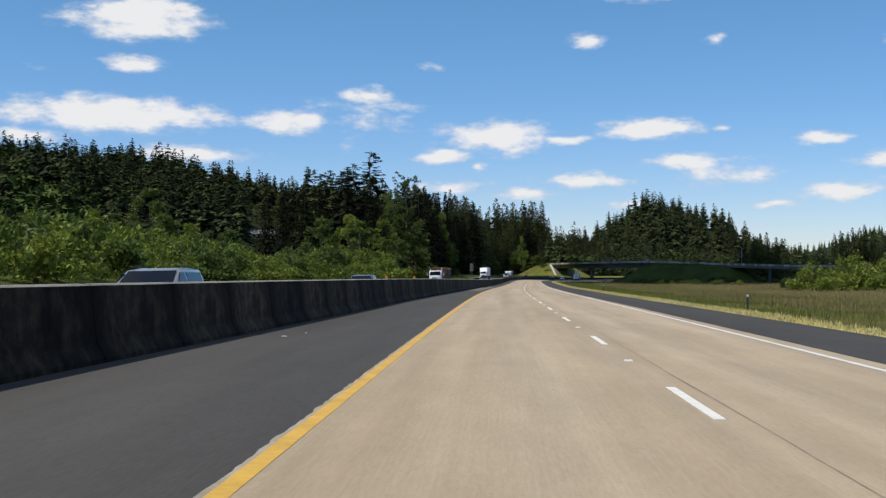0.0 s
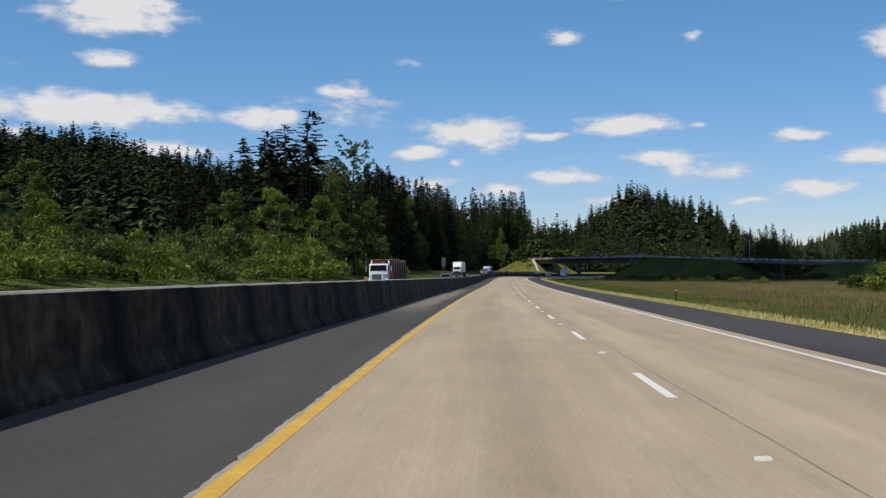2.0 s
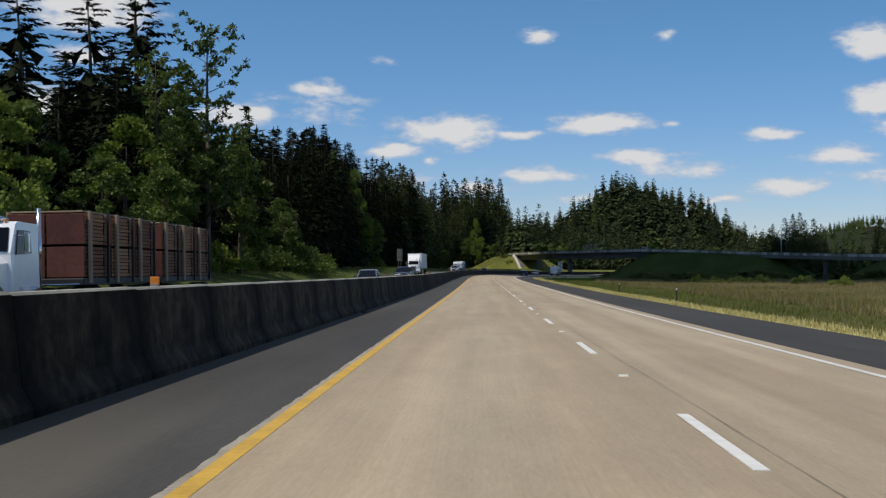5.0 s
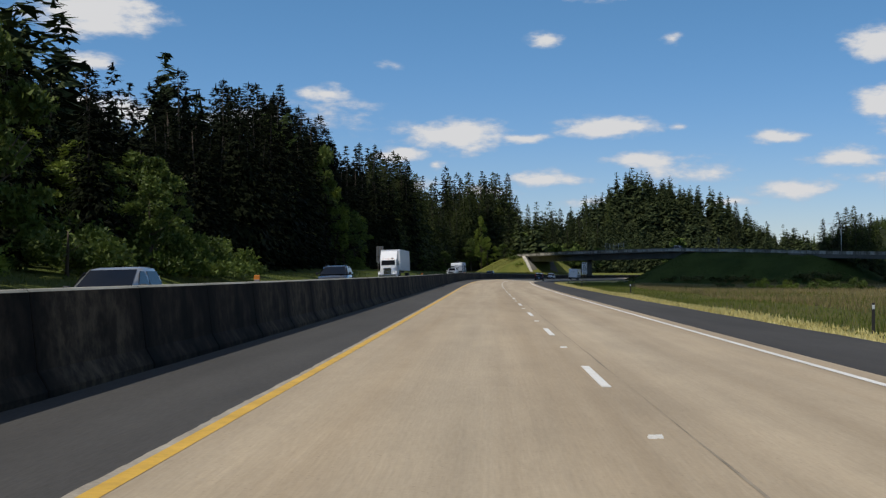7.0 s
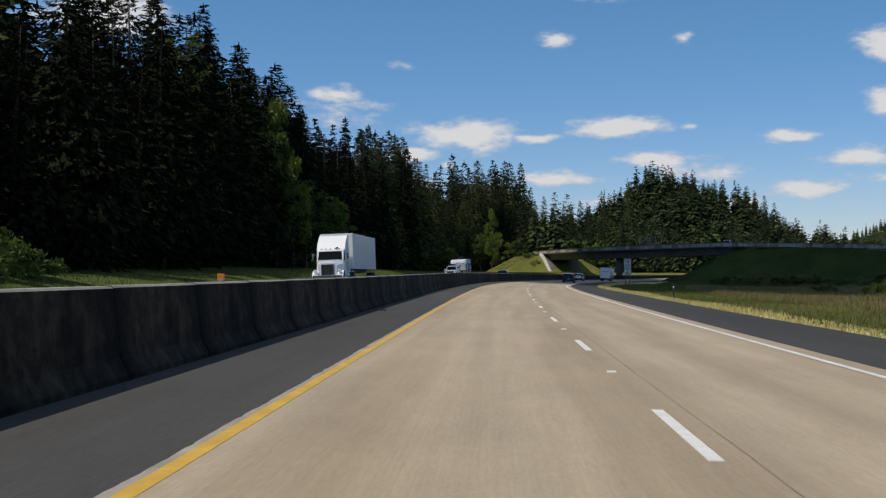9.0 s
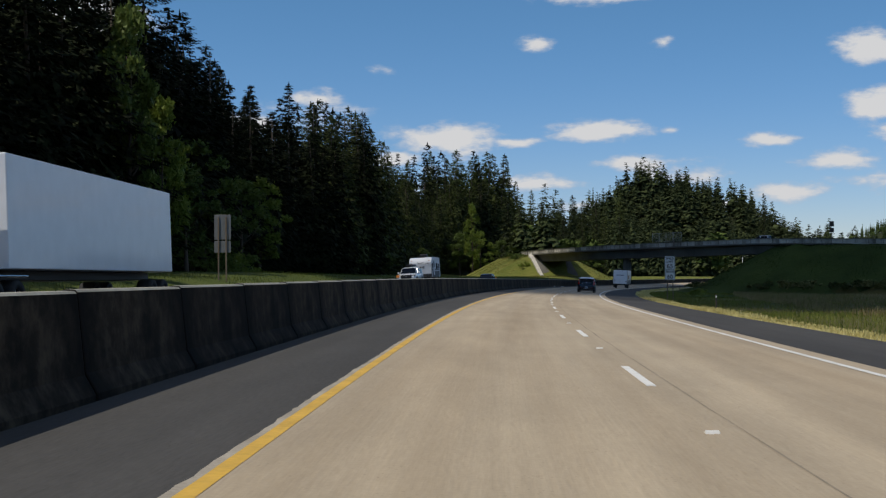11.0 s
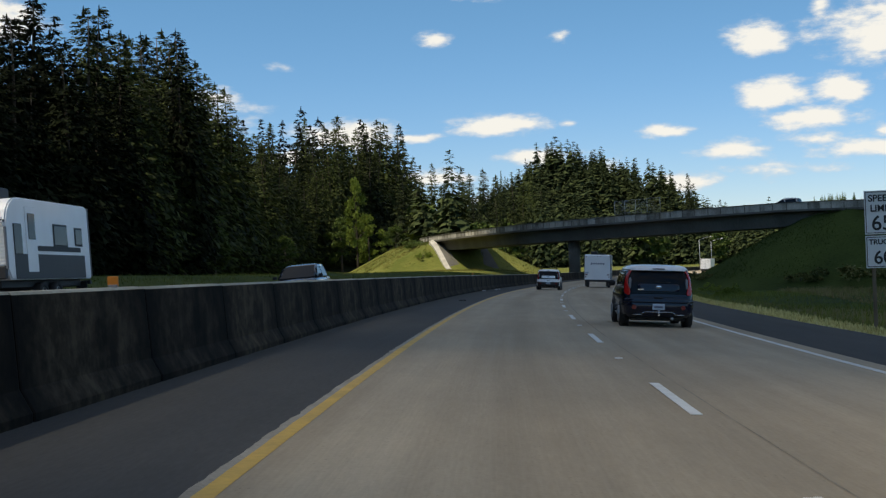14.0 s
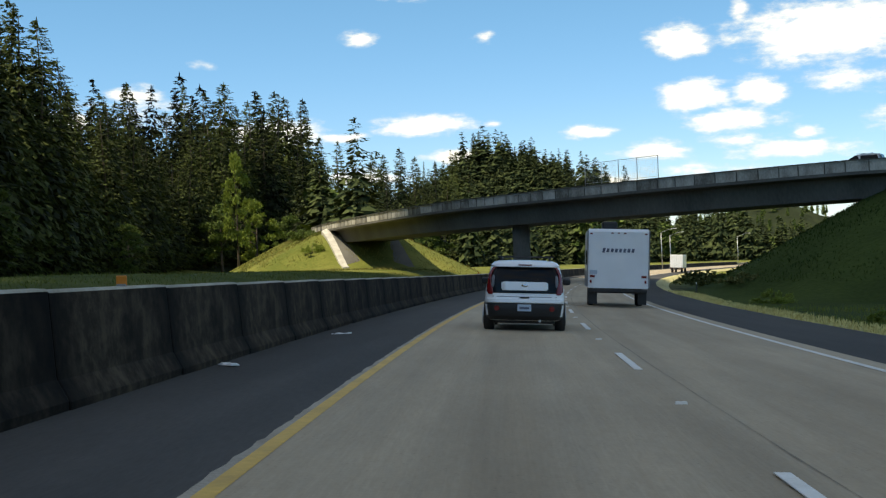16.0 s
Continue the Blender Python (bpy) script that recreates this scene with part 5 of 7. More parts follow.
def bank_grass(name, label, n, x0, x1, y0, y1, low, high, mat, seed, lift=1.2):
    """Rough grass on the overpass's banks, where the ground stands well above the road."""
    r = np.random.default_rng(seed)
    x, y = r.uniform(x0, x1, n), r.uniform(y0, y1, n)
    z = ground_z(x, y)
    ok = (z > -1.2 + lift) & (np.abs(road_place(x, y)[1] + 2) > 15.5)
    x, y, z = x[ok], y[ok], z[ok]
    n = len(x)
    d = unit(np.column_stack([r.normal(0, 0.35, n), r.normal(0, 0.35, n), np.ones(n)]))
    t = r.uniform(0, np.pi, n)
    w = np.column_stack([np.cos(t), np.sin(t), np.zeros(n)])
    length = r.uniform(low, high, n) * (0.7 + 0.45 * np.sin(x * 0.5) * np.sin(y * 0.37))
    ob = piece(name, quick_mesh(name, *spikes(np.column_stack([x, y, z - 0.05]), d, w, length, np.full(n, 0.05))), mat)
    return tagged(ob, label, "grass", kind="stuff")


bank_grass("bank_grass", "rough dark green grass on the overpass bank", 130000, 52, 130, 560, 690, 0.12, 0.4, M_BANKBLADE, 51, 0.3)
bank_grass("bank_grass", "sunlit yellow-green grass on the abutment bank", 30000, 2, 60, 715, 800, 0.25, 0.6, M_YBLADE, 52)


# ---- vehicles ----
M_CARWHITE = plain("white_car_paint", (0.87, 0.88, 0.89), 0.3, 0.0, coat=0.8, var=0.04)
M_CARNAVY = plain("navy_car_paint", (0.003, 0.006, 0.020), 0.25, 0.0, spec=0.3, coat=0.5, var=0.15)
M_CARSILVER = plain("silver_car_paint", (0.42, 0.43, 0.44), 0.3, 0.6, coat=0.6, var=0.06)
M_CARBLUE = plain("slate_blue_car_paint", (0.09, 0.13, 0.17), 0.28, 0.3, coat=0.8, var=0.1)
M_CARDARK = plain("charcoal_car_paint", (0.028, 0.034, 0.042), 0.25, 0.2, coat=0.9, var=0.1)
M_TRIM = plain("black_plastic", (0.014, 0.014, 0.015), 0.55, var=0.3)
M_RUBBER = plain("tyre_rubber", (0.02, 0.02, 0.02), 0.85, var=0.3, bump=0.2)
M_ALLOY = plain("alloy_wheel", (0.38, 0.39, 0.40), 0.35, 0.9)
M_GLASS = glass("dark_vehicle_glass", (0.005, 0.006, 0.008))
M_RED = plain("red_lamp_lens", (0.17, 0.007, 0.008), 0.2, coat=0.3)
M_BRIGHTRED = plain("bright_red_lamp_lens", (0.5, 0.012, 0.010), 0.2, coat=0.4)
M_LAMP = plain("clear_lamp_lens", (0.75, 0.78, 0.8), 0.1, coat=1.0)
M_DIMLENS = plain("grey_lamp_lens", (0.16, 0.16, 0.17), 0.2)
M_PLATE = plain("number_plate", (0.42, 0.50, 0.60), 0.5)
M_BAR = plain("dark_lettering_bar", (0.10, 0.11, 0.16), 0.5)
M_CHROME = plain("chrome", (0.62, 0.63, 0.65), 0.15, 1.0, var=0.05)
M_AMBER = plain("amber_marker", (0.62, 0.20, 0.02), 0.35)
M_ALU = plain("white_trailer_skin", (0.80, 0.81, 0.83), 0.4, var=0.05, coat=0.3)
M_TGREY = plain("grey_trailer_skirt", (0.20, 0.20, 0.21), 0.5)
M_CHARCOAL = plain("charcoal_panel", (0.035, 0.035, 0.038), 0.5)
M_LUMBER = material("sawn_lumber", (0.16, 0.06, 0.03), (0.42, 0.22, 0.11), 0.85, 1.0, 9.0, 0.3, stretch=(6, 0.4, 9), per_object=0.3)
M_ENDS = material("lumber_wrap", (0.07, 0.018, 0.012), (0.15, 0.045, 0.03), 0.8, 1.0, 8.0, 0.2, per_object=0.3)


M_PALE = plain("pale_batten", (0.34, 0.25, 0.17), 0.8)


def wheel(car, x, y, r=0.33, wide=0.22, spokes=5, rim_mat=None, rim_out=0.3):
    """A tyre turned about the axle, with a spoked rim as its part."""
    out = 1 if x > 0 else -1
    bm = bmesh.new()
    prof = [(r * 0.62, -0.5), (r * 0.93, -0.5), (r, -0.36), (r, 0.36), (r * 0.93, 0.5), (r * 0.62, 0.5)]
    seg = 24
    rings = [[Vector((x + p[1] * wide, y + p[0] * math.cos(a), r + p[0] * math.sin(a))) for p in prof] for a in (2 * math.pi * i / seg for i in range(seg + 1))]
    loft(bm, rings, close=True, caps=False, smooth=True)
    bmesh.ops.remove_doubles(bm, verts=bm.verts[:], dist=0.0005)
    tyre = part("wheel", bm, M_RUBBER, car, "black rubber tyre")
    bm = bmesh.new()
    xo = x + out * wide * rim_out
    tube(bm, (xo - out * 0.05, y, r), (xo, y, r), r * 0.16, seg=12)
    for i in range(spokes):
        a = 2 * math.pi * i / spokes
        rot = Matrix.Rotation(a, 3, "X")
        c = Vector((xo, y, r)) + rot @ Vector((0, 0, r * 0.36))
        box(bm, c, (0.03, r * 0.17, r * 0.56), 0, 0.75, rot)
    ring = [[Vector((xo + dx, y + k * math.cos(a), r + k * math.sin(a))) for k, dx in ((r * 0.56, -0.03), (r * 0.64, -0.03), (r * 0.64, 0.02), (r * 0.56, 0.02))] for a in (2 * math.pi * i / 20 for i in range(21))]
    loft(bm, ring, caps=False)
    part("rim", bm, rim_mat or M_ALLOY, tyre, "alloy rim with spokes")
    bm = bmesh.new()
    tube(bm, (x - out * wide * 0.1, y, r), (x - out * wide * 0.05, y, r), r * 0.6, seg=16)
    part("brake_disc", bm, M_TRIM, tyre)


def arch(x, y, z, r0, r1):
    """A half ring over a wheel, standing a little proud of the side."""
    bm = bmesh.new()
    rings = []
    for i in range(13):
        a = math.pi * i / 12
        rings.append([Vector((x + dx, y + r * math.cos(a), z + r * math.sin(a))) for r, dx in ((r0, -0.12), (r0, 0.03), (r1, 0.03), (r1, -0.12))])
    if x < 0:
        rings = [[Vector((2 * x - p.x, p.y, p.z)) for p in ring] for ring in rings]
    return loft(bm, rings)


def ring_at(y, w, z0, z1, edge=0.12, crown=0.0):
    return [Vector((-w * 0.92, y, z0)), Vector((w * 0.92, y, z0)), Vector((w, y, z0 + edge)), Vector((w, y, z1 - edge)), Vector((w * 0.9, y, z1)),
            Vector((0, y, z1 + crown)), Vector((-w * 0.9, y, z1)), Vector((-w, y, z1 - edge)), Vector((-w, y, z0 + edge))]


def cabin_ring(z, y0, y1, w, nose=0.0):
    return [Vector((-w, y0 + 0.1, z)), Vector((-w * 0.72, y0, z)), Vector((w * 0.72, y0, z)), Vector((w, y0 + 0.1, z)), Vector((w, y1 - 0.14, z)),
            Vector((w * 0.8, y1, z)), Vector((-w * 0.8, y1, z)), Vector((-w, y1 - 0.14, z))]


def panel(bm, pts, lift):
    """A thin plate through four points, raised along its normal."""
    ps = [Vector(p) for p in pts]
    n = (ps[1] - ps[0]).cross(ps[2] - ps[0]).normalized()
    a = [bm.verts.new(p - n * 0.01) for p in ps]
    b = [bm.verts.new(p + n * lift) for p in ps]
    k = len(ps)
    bm.faces.new(b)
    bm.faces.new(a[::-1])
    for i in range(k):
        bm.faces.new((a[i], a[(i + 1) % k], b[(i + 1) % k], b[i]))
    return bm


def mirrored(pts):
    return [(-x, y, z) for x, y, z in pts][::-1]


# the boxy hatchback's outline: height, half width, tail, nose
SHELL = ((0.24, 0.80, -1.93, 1.95), (0.34, 0.87, -2.06, 2.06), (0.55, 0.90, -2.09, 2.09), (0.72, 0.905, -2.06, 2.05), (0.86, 0.90, -2.03, 1.92), (0.95, 0.885, -2.02, 1.55), (1.02, 0.872, -2.01, 1.18),
         (1.15, 0.855, -1.985, 0.98), (1.30, 0.828, -1.94, 0.74), (1.43, 0.792, -1.885, 0.52), (1.50, 0.765, -1.85, 0.38), (1.56, 0.71, -1.78, 0.15), (1.60, 0.60, -1.62, -0.15), (1.618, 0.30, -1.2, -0.5))
CORNER, BOW = 0.27, 0.035


def shell_at(z):
    return [float(np.interp(z, [r[0] for r in SHELL], [r[k] for r in SHELL])) for k in (1, 2, 3)]


def across(x, w):
    """How far the tail or nose falls back at x: a slight bow, then a rounded corner."""
    r = min(CORNER, w * 0.9)
    d = BOW * (x / w) ** 2
    over = max(0.0, abs(x) - (w - r))
    return d + r - math.sqrt(max(r * r - over * over, 0.0))


def shell_ring(z, grow=0.0, count=44):
    w, y0, y1 = shell_at(z)
    w, y0, y1 = w + grow, y0 - grow, y1 + grow
    r = min(CORNER, w * 0.9)
    xs = [(-1 + 2 * i / 8) * (w - r) for i in range(9)]
    xs += [(w - r) + r * math.sin(a * math.pi / 10) for a in range(1, 6)]
    half = [-x for x in xs[:8:-1]] + xs
    return [Vector((x, y0 + across(x, w), z)) for x in half] + [Vector((x, y1 - across(x, w), z)) for x in half[::-1]]


def shell_point(face, q, z, lift):
    """A point on the shell: face -1 tail, 1 nose (q across, -1 to 1), 2 or -2 the sides (q in metres along)."""
    w, y0, y1 = shell_at(z)
    r = min(CORNER, w * 0.9)
    if abs(face) == 1:
        x = max(-1.0, min(1.0, q)) * w
        y = (y0 + across(x, w)) if face < 0 else (y1 - across(x, w))
        k = max(0.0, abs(x) - (w - r)) / r
        n = Vector((math.copysign(k, x), face * math.sqrt(max(1 - k * k, 0)), 0))
        return Vector((x, y, z)) + n * lift
    return Vector(((w + lift) * (1 if face > 0 else -1), q, z))


def patch(face, rows, lift, nu=9, nz=4):
    """A thin curved panel on the shell; rows are (z, from, to), joined by straight edges."""
    zs = [r[0] for r in rows]
    grid = []
    for i in range(len(rows) - 1):
        for k in range(nz + (1 if i == len(rows) - 2 else 0)):
            grid.append(zs[i] + (zs[i + 1] - zs[i]) * k / nz)
    bm = bmesh.new()
    outer, inner = [], []
    for z in grid:
        a, b = (float(np.interp(z, zs, [r[k] for r in rows])) for k in (1, 2))
        outer.append([bm.verts.new(shell_point(face, a + (b - a) * u / nu, z, lift)) for u in range(nu + 1)])
        inner.append([bm.verts.new(shell_point(face, a + (b - a) * u / nu, z, -0.012)) for u in range(nu + 1)])
    for g, flip in ((outer, False), (inner, True)):
        for i in range(len(grid) - 1):
            for u in range(nu):
                f = bm.faces.new((g[i][u], g[i][u + 1], g[i + 1][u + 1], g[i + 1][u]))
                f.smooth = not flip
    rim = [(outer[0], inner[0]), (outer[-1], inner[-1]), ([r[0] for r in outer], [r[0] for r in inner]), ([r[-1] for r in outer], [r[-1] for r in inner])]
    for o, n in rim:
        for k in range(len(o) - 1):
            bm.faces.new((o[k], o[k + 1], n[k + 1], n[k]))
    bmesh.ops.recalc_face_normals(bm, faces=bm.faces[:])
    return bm


def flip_rows(rows):
    return [(z, -b, -a) for z, a, b in rows]


def boxy_hatchback(name, m, label, paint, roof_paint, lamp, rack, hitch):
    car = thing(name, m, label, "car", "cars on the motorway")
    levels = [0.24, 0.28, 0.34, 0.42, 0.5, 0.58, 0.66, 0.72, 0.79, 0.86, 0.9, 0.95, 0.99, 1.02]
    part("body", loft(bmesh.new(), [shell_ring(z) for z in levels], smooth=True), paint, car)
    part("cabin", loft(bmesh.new(), [shell_ring(z) for z in (1.0, 1.08, 1.15, 1.22, 1.3, 1.37, 1.43, 1.5)], smooth=True), paint, car)
    part("roof", loft(bmesh.new(), [shell_ring(z, 0.012) for z in (1.47, 1.5, 1.53, 1.56, 1.58, 1.6, 1.61, 1.618)], smooth=True), roof_paint, car, "white roof panel" if hitch else "")
    # roof lip over the rear window, with its brake lamp
    lip = part("spoiler", patch(-1, [(1.455, -0.84, 0.84), (1.52, -0.80, 0.80)], 0.10), roof_paint, car)
    part("brake_lamp", block((0, -1.965, 1.50), (0.3, 0.03, 0.025), 0.006), M_RED if not hitch else M_TRIM, lip)
    part("rear_window", patch(-1, [(0.86, -0.88, 0.88), (0.92, -0.95, 0.95), (1.40, -0.955, 0.955), (1.46, -0.9, 0.9)], 0.008, 18), M_GLASS, car, "dark tinted rear window")
    part("tailgate_panel", patch(-1, [(0.925, -0.56, 0.56), (0.97, -0.60, 0.60), (1.09, -0.61, 0.61), (1.12, -0.56, 0.56)], 0.03), paint, car)
    bm = bmesh.new()
    bmesh.ops.create_uvsphere(bm, u_segments=14, v_segments=8, radius=1, matrix=Matrix.Translation((0, -2.045, 1.04)) @ Matrix.Diagonal((0.075, 0.015, 0.04, 1)))
    part("badge", bm, M_CHROME, car, "small oval chrome badge")
    boom = [(0.83, 0.80, 0.88), (0.89, 0.79, 0.95), (1.0, 0.83, 0.965), (1.12, 0.89, 0.97), (1.26, 0.90, 0.965), (1.38, 0.875, 0.95), (1.45, 0.83, 0.90)]
    glow = [(0.99, 0.80, 0.815), (1.04, 0.79, 0.85), (1.22, 0.80, 0.875), (1.27, 0.83, 0.85)]
    for sx in (-1, 1):
        side = (lambda rows: rows) if sx > 0 else flip_rows
        tl = part("tail_light", patch(-1, side(boom), 0.022, 6), lamp, car, "tall red tail light")
        part("lens", patch(-1, side(glow), 0.028, 4), M_DIMLENS, tl, "grey reversing lens")
        # glass and dark pillars of the side
        part("window_surround", patch(2 * sx, [(1.01, -1.45, 0.98), (1.2, -1.45, 0.72), (1.44, -1.38, 0.34)], 0.003, 14), M_TRIM, car)
        for rows in ([(1.03, -1.40, -1.02), (1.41, -1.33, -1.02)], [(1.03, -0.96, -0.10), (1.42, -0.96, -0.14)], [(1.03, -0.04, 0.86), (1.2, -0.06, 0.66), (1.42, -0.08, 0.32)]):
            part("side_window", patch(2 * sx, rows, 0.010, 6), M_GLASS, car)
        part("mirror", block((sx * 1.0, 0.72, 1.1), (0.2, 0.12, 0.16), 0.05), M_TRIM, car)
        part("sill", patch(2 * sx, [(0.25, -0.9, 0.9), (0.33, -0.9, 0.9)], 0.035, 6, 2), M_ALLOY if hitch else M_TRIM, car)
        part("door_trim", patch(2 * sx, [(0.48, -0.85, 0.85), (0.54, -0.85, 0.85)], 0.012, 6, 2), M_TRIM, car)
        for z0, z1, y0, y1 in ((0.62, 0.635, -1.0, -0.97), (0.36, 1.0, -0.075, -0.065), (0.36, 1.0, -0.965, -0.955)):
            part("door_gap", patch(2 * sx, [(z0, y0, y1), (z1, y0, y1)], 0.002, 1, 3), M_TRIM, car)
        for y in (-0.75, 0.12):
            part("door_handle", block((sx * 0.905, y, 0.93), (0.04, 0.18, 0.03), 0.01), paint, car)
        for y in (-1.28, 1.27):
            bm = tube(bmesh.new(), (sx * 0.70, y, 0.345), (sx * 0.909, y, 0.345), 0.385, seg=24)
            part("wheel_well", bm, M_TRIM, car, "black wheel housing")
            wheel(car, sx * 0.825, y, 0.33, 0.22, rim_out=0.5)
        bm = tube(bmesh.new(), (sx * 0.62, -2.115, 0.52), (sx * 0.62, -2.08, 0.52), 0.06, seg=14)
        part("reflector", bm, M_RED, car, "round red reflector")
        part("headlight", patch(1, [(0.68, sx * 0.58, sx * 0.93), (0.80, sx * 0.55, sx * 0.95)], 0.015, 5, 3), M_LAMP, car)
    part("rear_bumper", patch(-1, [(0.25, -0.97, 0.97), (0.36, -1.0, 1.0), (0.60, -1.0, 1.0), (0.635, -0.95, 0.95)], 0.016, 20), paint if hitch else M_TRIM, car, "" if hitch else "black lower bumper")
    part("bumper_ledge", patch(-1, [(0.645, -0.95, 0.95), (0.70, -0.95, 0.95), (0.74, -0.9, 0.9)], 0.045, 14, 3), paint, car)
    part("tailgate_gap", patch(-1, [(0.775, -0.8, 0.8), (0.785, -0.8, 0.8)], 0.002, 12, 1), M_TRIM, car)
    part("boot_handle", block((0, -2.075, 0.765), (0.22, 0.04, 0.035), 0.012), M_TRIM, car)
    if hitch:
        for x0, z0, x1, z1 in ((-0.36, 0.40, 0.36, 0.40), (-0.36, 0.40, -0.44, 0.33), (0.36, 0.40, 0.44, 0.33), (-0.44, 0.33, -0.66, 0.33), (0.44, 0.33, 0.66, 0.33)):
            part("chrome_strip", tube(bmesh.new(), (x0, -2.095, z0), (x1, -2.095 + 0.04 * (abs(x1) > 0.5), z1), 0.012, seg=6), M_CHROME, car)
    pl = part("number_plate", block((0, -2.115, 0.535), (0.31, 0.015, 0.155), 0.008), M_PLATE, car, "pale blue number plate with a plain bar")
    part("plate_bar", block((0, -2.126, 0.53), (0.22, 0.006, 0.05)), M_BAR, pl)
    part("windscreen", patch(1, [(1.04, -0.84, 0.84), (1.2, -0.84, 0.84), (1.47, -0.84, 0.84)], 0.008), M_GLASS, car)
    part("grille", patch(1, [(0.40, -0.55, 0.55), (0.62, -0.6, 0.6)], 0.012), M_TRIM, car)
    part("underbody", block((0, 0, 0.24), (1.4, 3.6, 0.14), 0.03), M_TRIM, car)
    part("wiper", block((0.1, -2.02, 1.16), (0.42, 0.02, 0.018), 0.005), M_TRIM, car)
    part("exhaust", tube(bmesh.new(), (0.35, -1.9, 0.24), (0.35, -2.06, 0.24), 0.035, seg=8), M_ALLOY, car)
    if rack:
        for sx in (-1, 1):
            bm = tube(bmesh.new(), (sx * 0.56, -1.5, 1.66), (sx * 0.56, 0.0, 1.66), 0.018, seg=8)
            box(bm, (sx * 0.56, -1.45, 1.62), (0.04, 0.08, 0.09))
            box(bm, (sx * 0.56, -0.1, 1.62), (0.04, 0.08, 0.09))
            part("roof_rail", bm, M_TRIM, car)
        for y in (-1.2, -0.35):
            part("cross_bar", block((0, y, 1.69), (1.3, 0.06, 0.03), 0.01), M_TRIM, car)
    if hitch:
        bm = tube(bmesh.new(), (0, -2.0, 0.33), (0, -2.2, 0.33), 0.03, seg=8)
        tube(bm, (0, -2.19, 0.33), (0, -2.19, 0.42), 0.018, seg=8)
        bmesh.ops.create_uvsphere(bm, u_segments=10, v_segments=8, radius=0.03, matrix=Matrix.Translation((0, -2.19, 0.44)))
        part("tow_bar", bm, M_CHROME, car, "chrome tow ball")
        part("script_badge", block((-0.45, -2.04, 0.97), (0.16, 0.012, 0.03), 0.004), M_CHROME, car)
    return car


boxy_hatchback("hatchback_car", on_road(572.7, 2.15, 0, -0.5), "white boxy hatchback with black bumper and roof rack", M_CARWHITE, M_CARWHITE, M_RED, True, False)
boxy_hatchback("hatchback_car", on_road(508.8, 5.62), "navy blue boxy hatchback with a white roof", M_CARNAVY, M_CARWHITE, M_BRIGHTRED, False, True)


def saloon(name, m, label, paint, length=4.6, height=1.45, width=1.8, estate=0.0, rack=False, waist=0.62):
    """A plain car seen over the barrier: body, cabin, glass, lamps, wheels."""
    car = thing(name, m, label, "car", "oncoming vehicles")
    k, w, h = length / 2, width / 2, height
    belt = h * waist
    bm = bmesh.new()
    loft(bm, [ring_at(-k, w * 0.86, 0.4, belt * 0.94), ring_at(-k * 0.93, w * 0.97, 0.3, belt), ring_at(-k * 0.4, w, 0.22, belt), ring_at(k * 0.3, w, 0.22, belt * 0.98),
              ring_at(k * 0.75, w * 0.96, 0.26, belt * 0.9, crown=0.03), ring_at(k * 0.95, w * 0.86, 0.3, belt * 0.78, crown=0.02), ring_at(k, w * 0.74, 0.36, belt * 0.66)], smooth=True)
    part("body", bm, paint, car)
    back = -k * (0.72 + 0.2 * estate)
    bm = bmesh.new()
    loft(bm, [cabin_ring(belt * 0.97, back - 0.12, k * 0.48, w * 0.94), cabin_ring(h * 0.82, back + 0.12, k * 0.22, w * 0.86), cabin_ring(h * 0.97, back + 0.35 - 0.2 * estate, k * 0.02, w * 0.76), cabin_ring(h, back + 0.6, -k * 0.12, w * 0.6)], smooth=True)
    part("cabin", bm, paint, car)
    part("windscreen", panel(bmesh.new(), [(-w * 0.8, k * 0.47, belt * 1.0), (-w * 0.68, k * 0.05, h * 0.95), (w * 0.68, k * 0.05, h * 0.95), (w * 0.8, k * 0.47, belt * 1.0)][::-1], 0.02), M_GLASS, car)
    part("rear_window", panel(bmesh.new(), [(-w * 0.72, back - 0.1, belt * 1.03), (w * 0.72, back - 0.1, belt * 1.03), (w * 0.64, back + 0.28 - 0.2 * estate, h * 0.94), (-w * 0.64, back + 0.28 - 0.2 * estate, h * 0.94)], 0.02), M_GLASS, car)
    for sx in (-1, 1):
        for a, b in ((back + 0.2, -0.35), (-0.28, k * 0.36)):
            pts = [(w * 0.945, a, belt * 1.02), (w * 0.945, b, belt * 1.02), (w * 0.80, min(b, k * 0.1), h * 0.92), (w * 0.80, a + 0.15, h * 0.92)]
            part("side_window", panel(bmesh.new(), pts if sx > 0 else mirrored(pts), 0.012), M_GLASS, car)
        part("headlight", block((sx * w * 0.7, k * 0.95, belt * 0.68), (0.34, 0.16, 0.13), 0.03), M_LAMP, car)
        part("tail_light", block((sx * w * 0.74, -k * 0.97, belt * 0.82), (0.26, 0.1, 0.16), 0.03), M_RED, car)
        part("mirror", block((sx * (w + 0.08), k * 0.36, belt * 1.06), (0.18, 0.12, 0.13), 0.03), M_TRIM, car)
        for y in (-k * 0.58, k * 0.6):
            wheel(car, sx * (w - 0.11), y, 0.33)
        if rack:
            bm = tube(bmesh.new(), (sx * w * 0.62, back + 0.7, h + 0.04), (sx * w * 0.62, 0.0, h + 0.04), 0.02, seg=8)
            part("roof_rail", bm, M_TRIM, car)
    part("grille", block((0, k * 0.985, belt * 0.55), (w * 1.1, 0.06, 0.2), 0.03), M_TRIM, car)
    part("bumper", block((0, k * 0.97, 0.36), (w * 1.7, 0.2, 0.14), 0.04), M_TRIM, car)
    return car


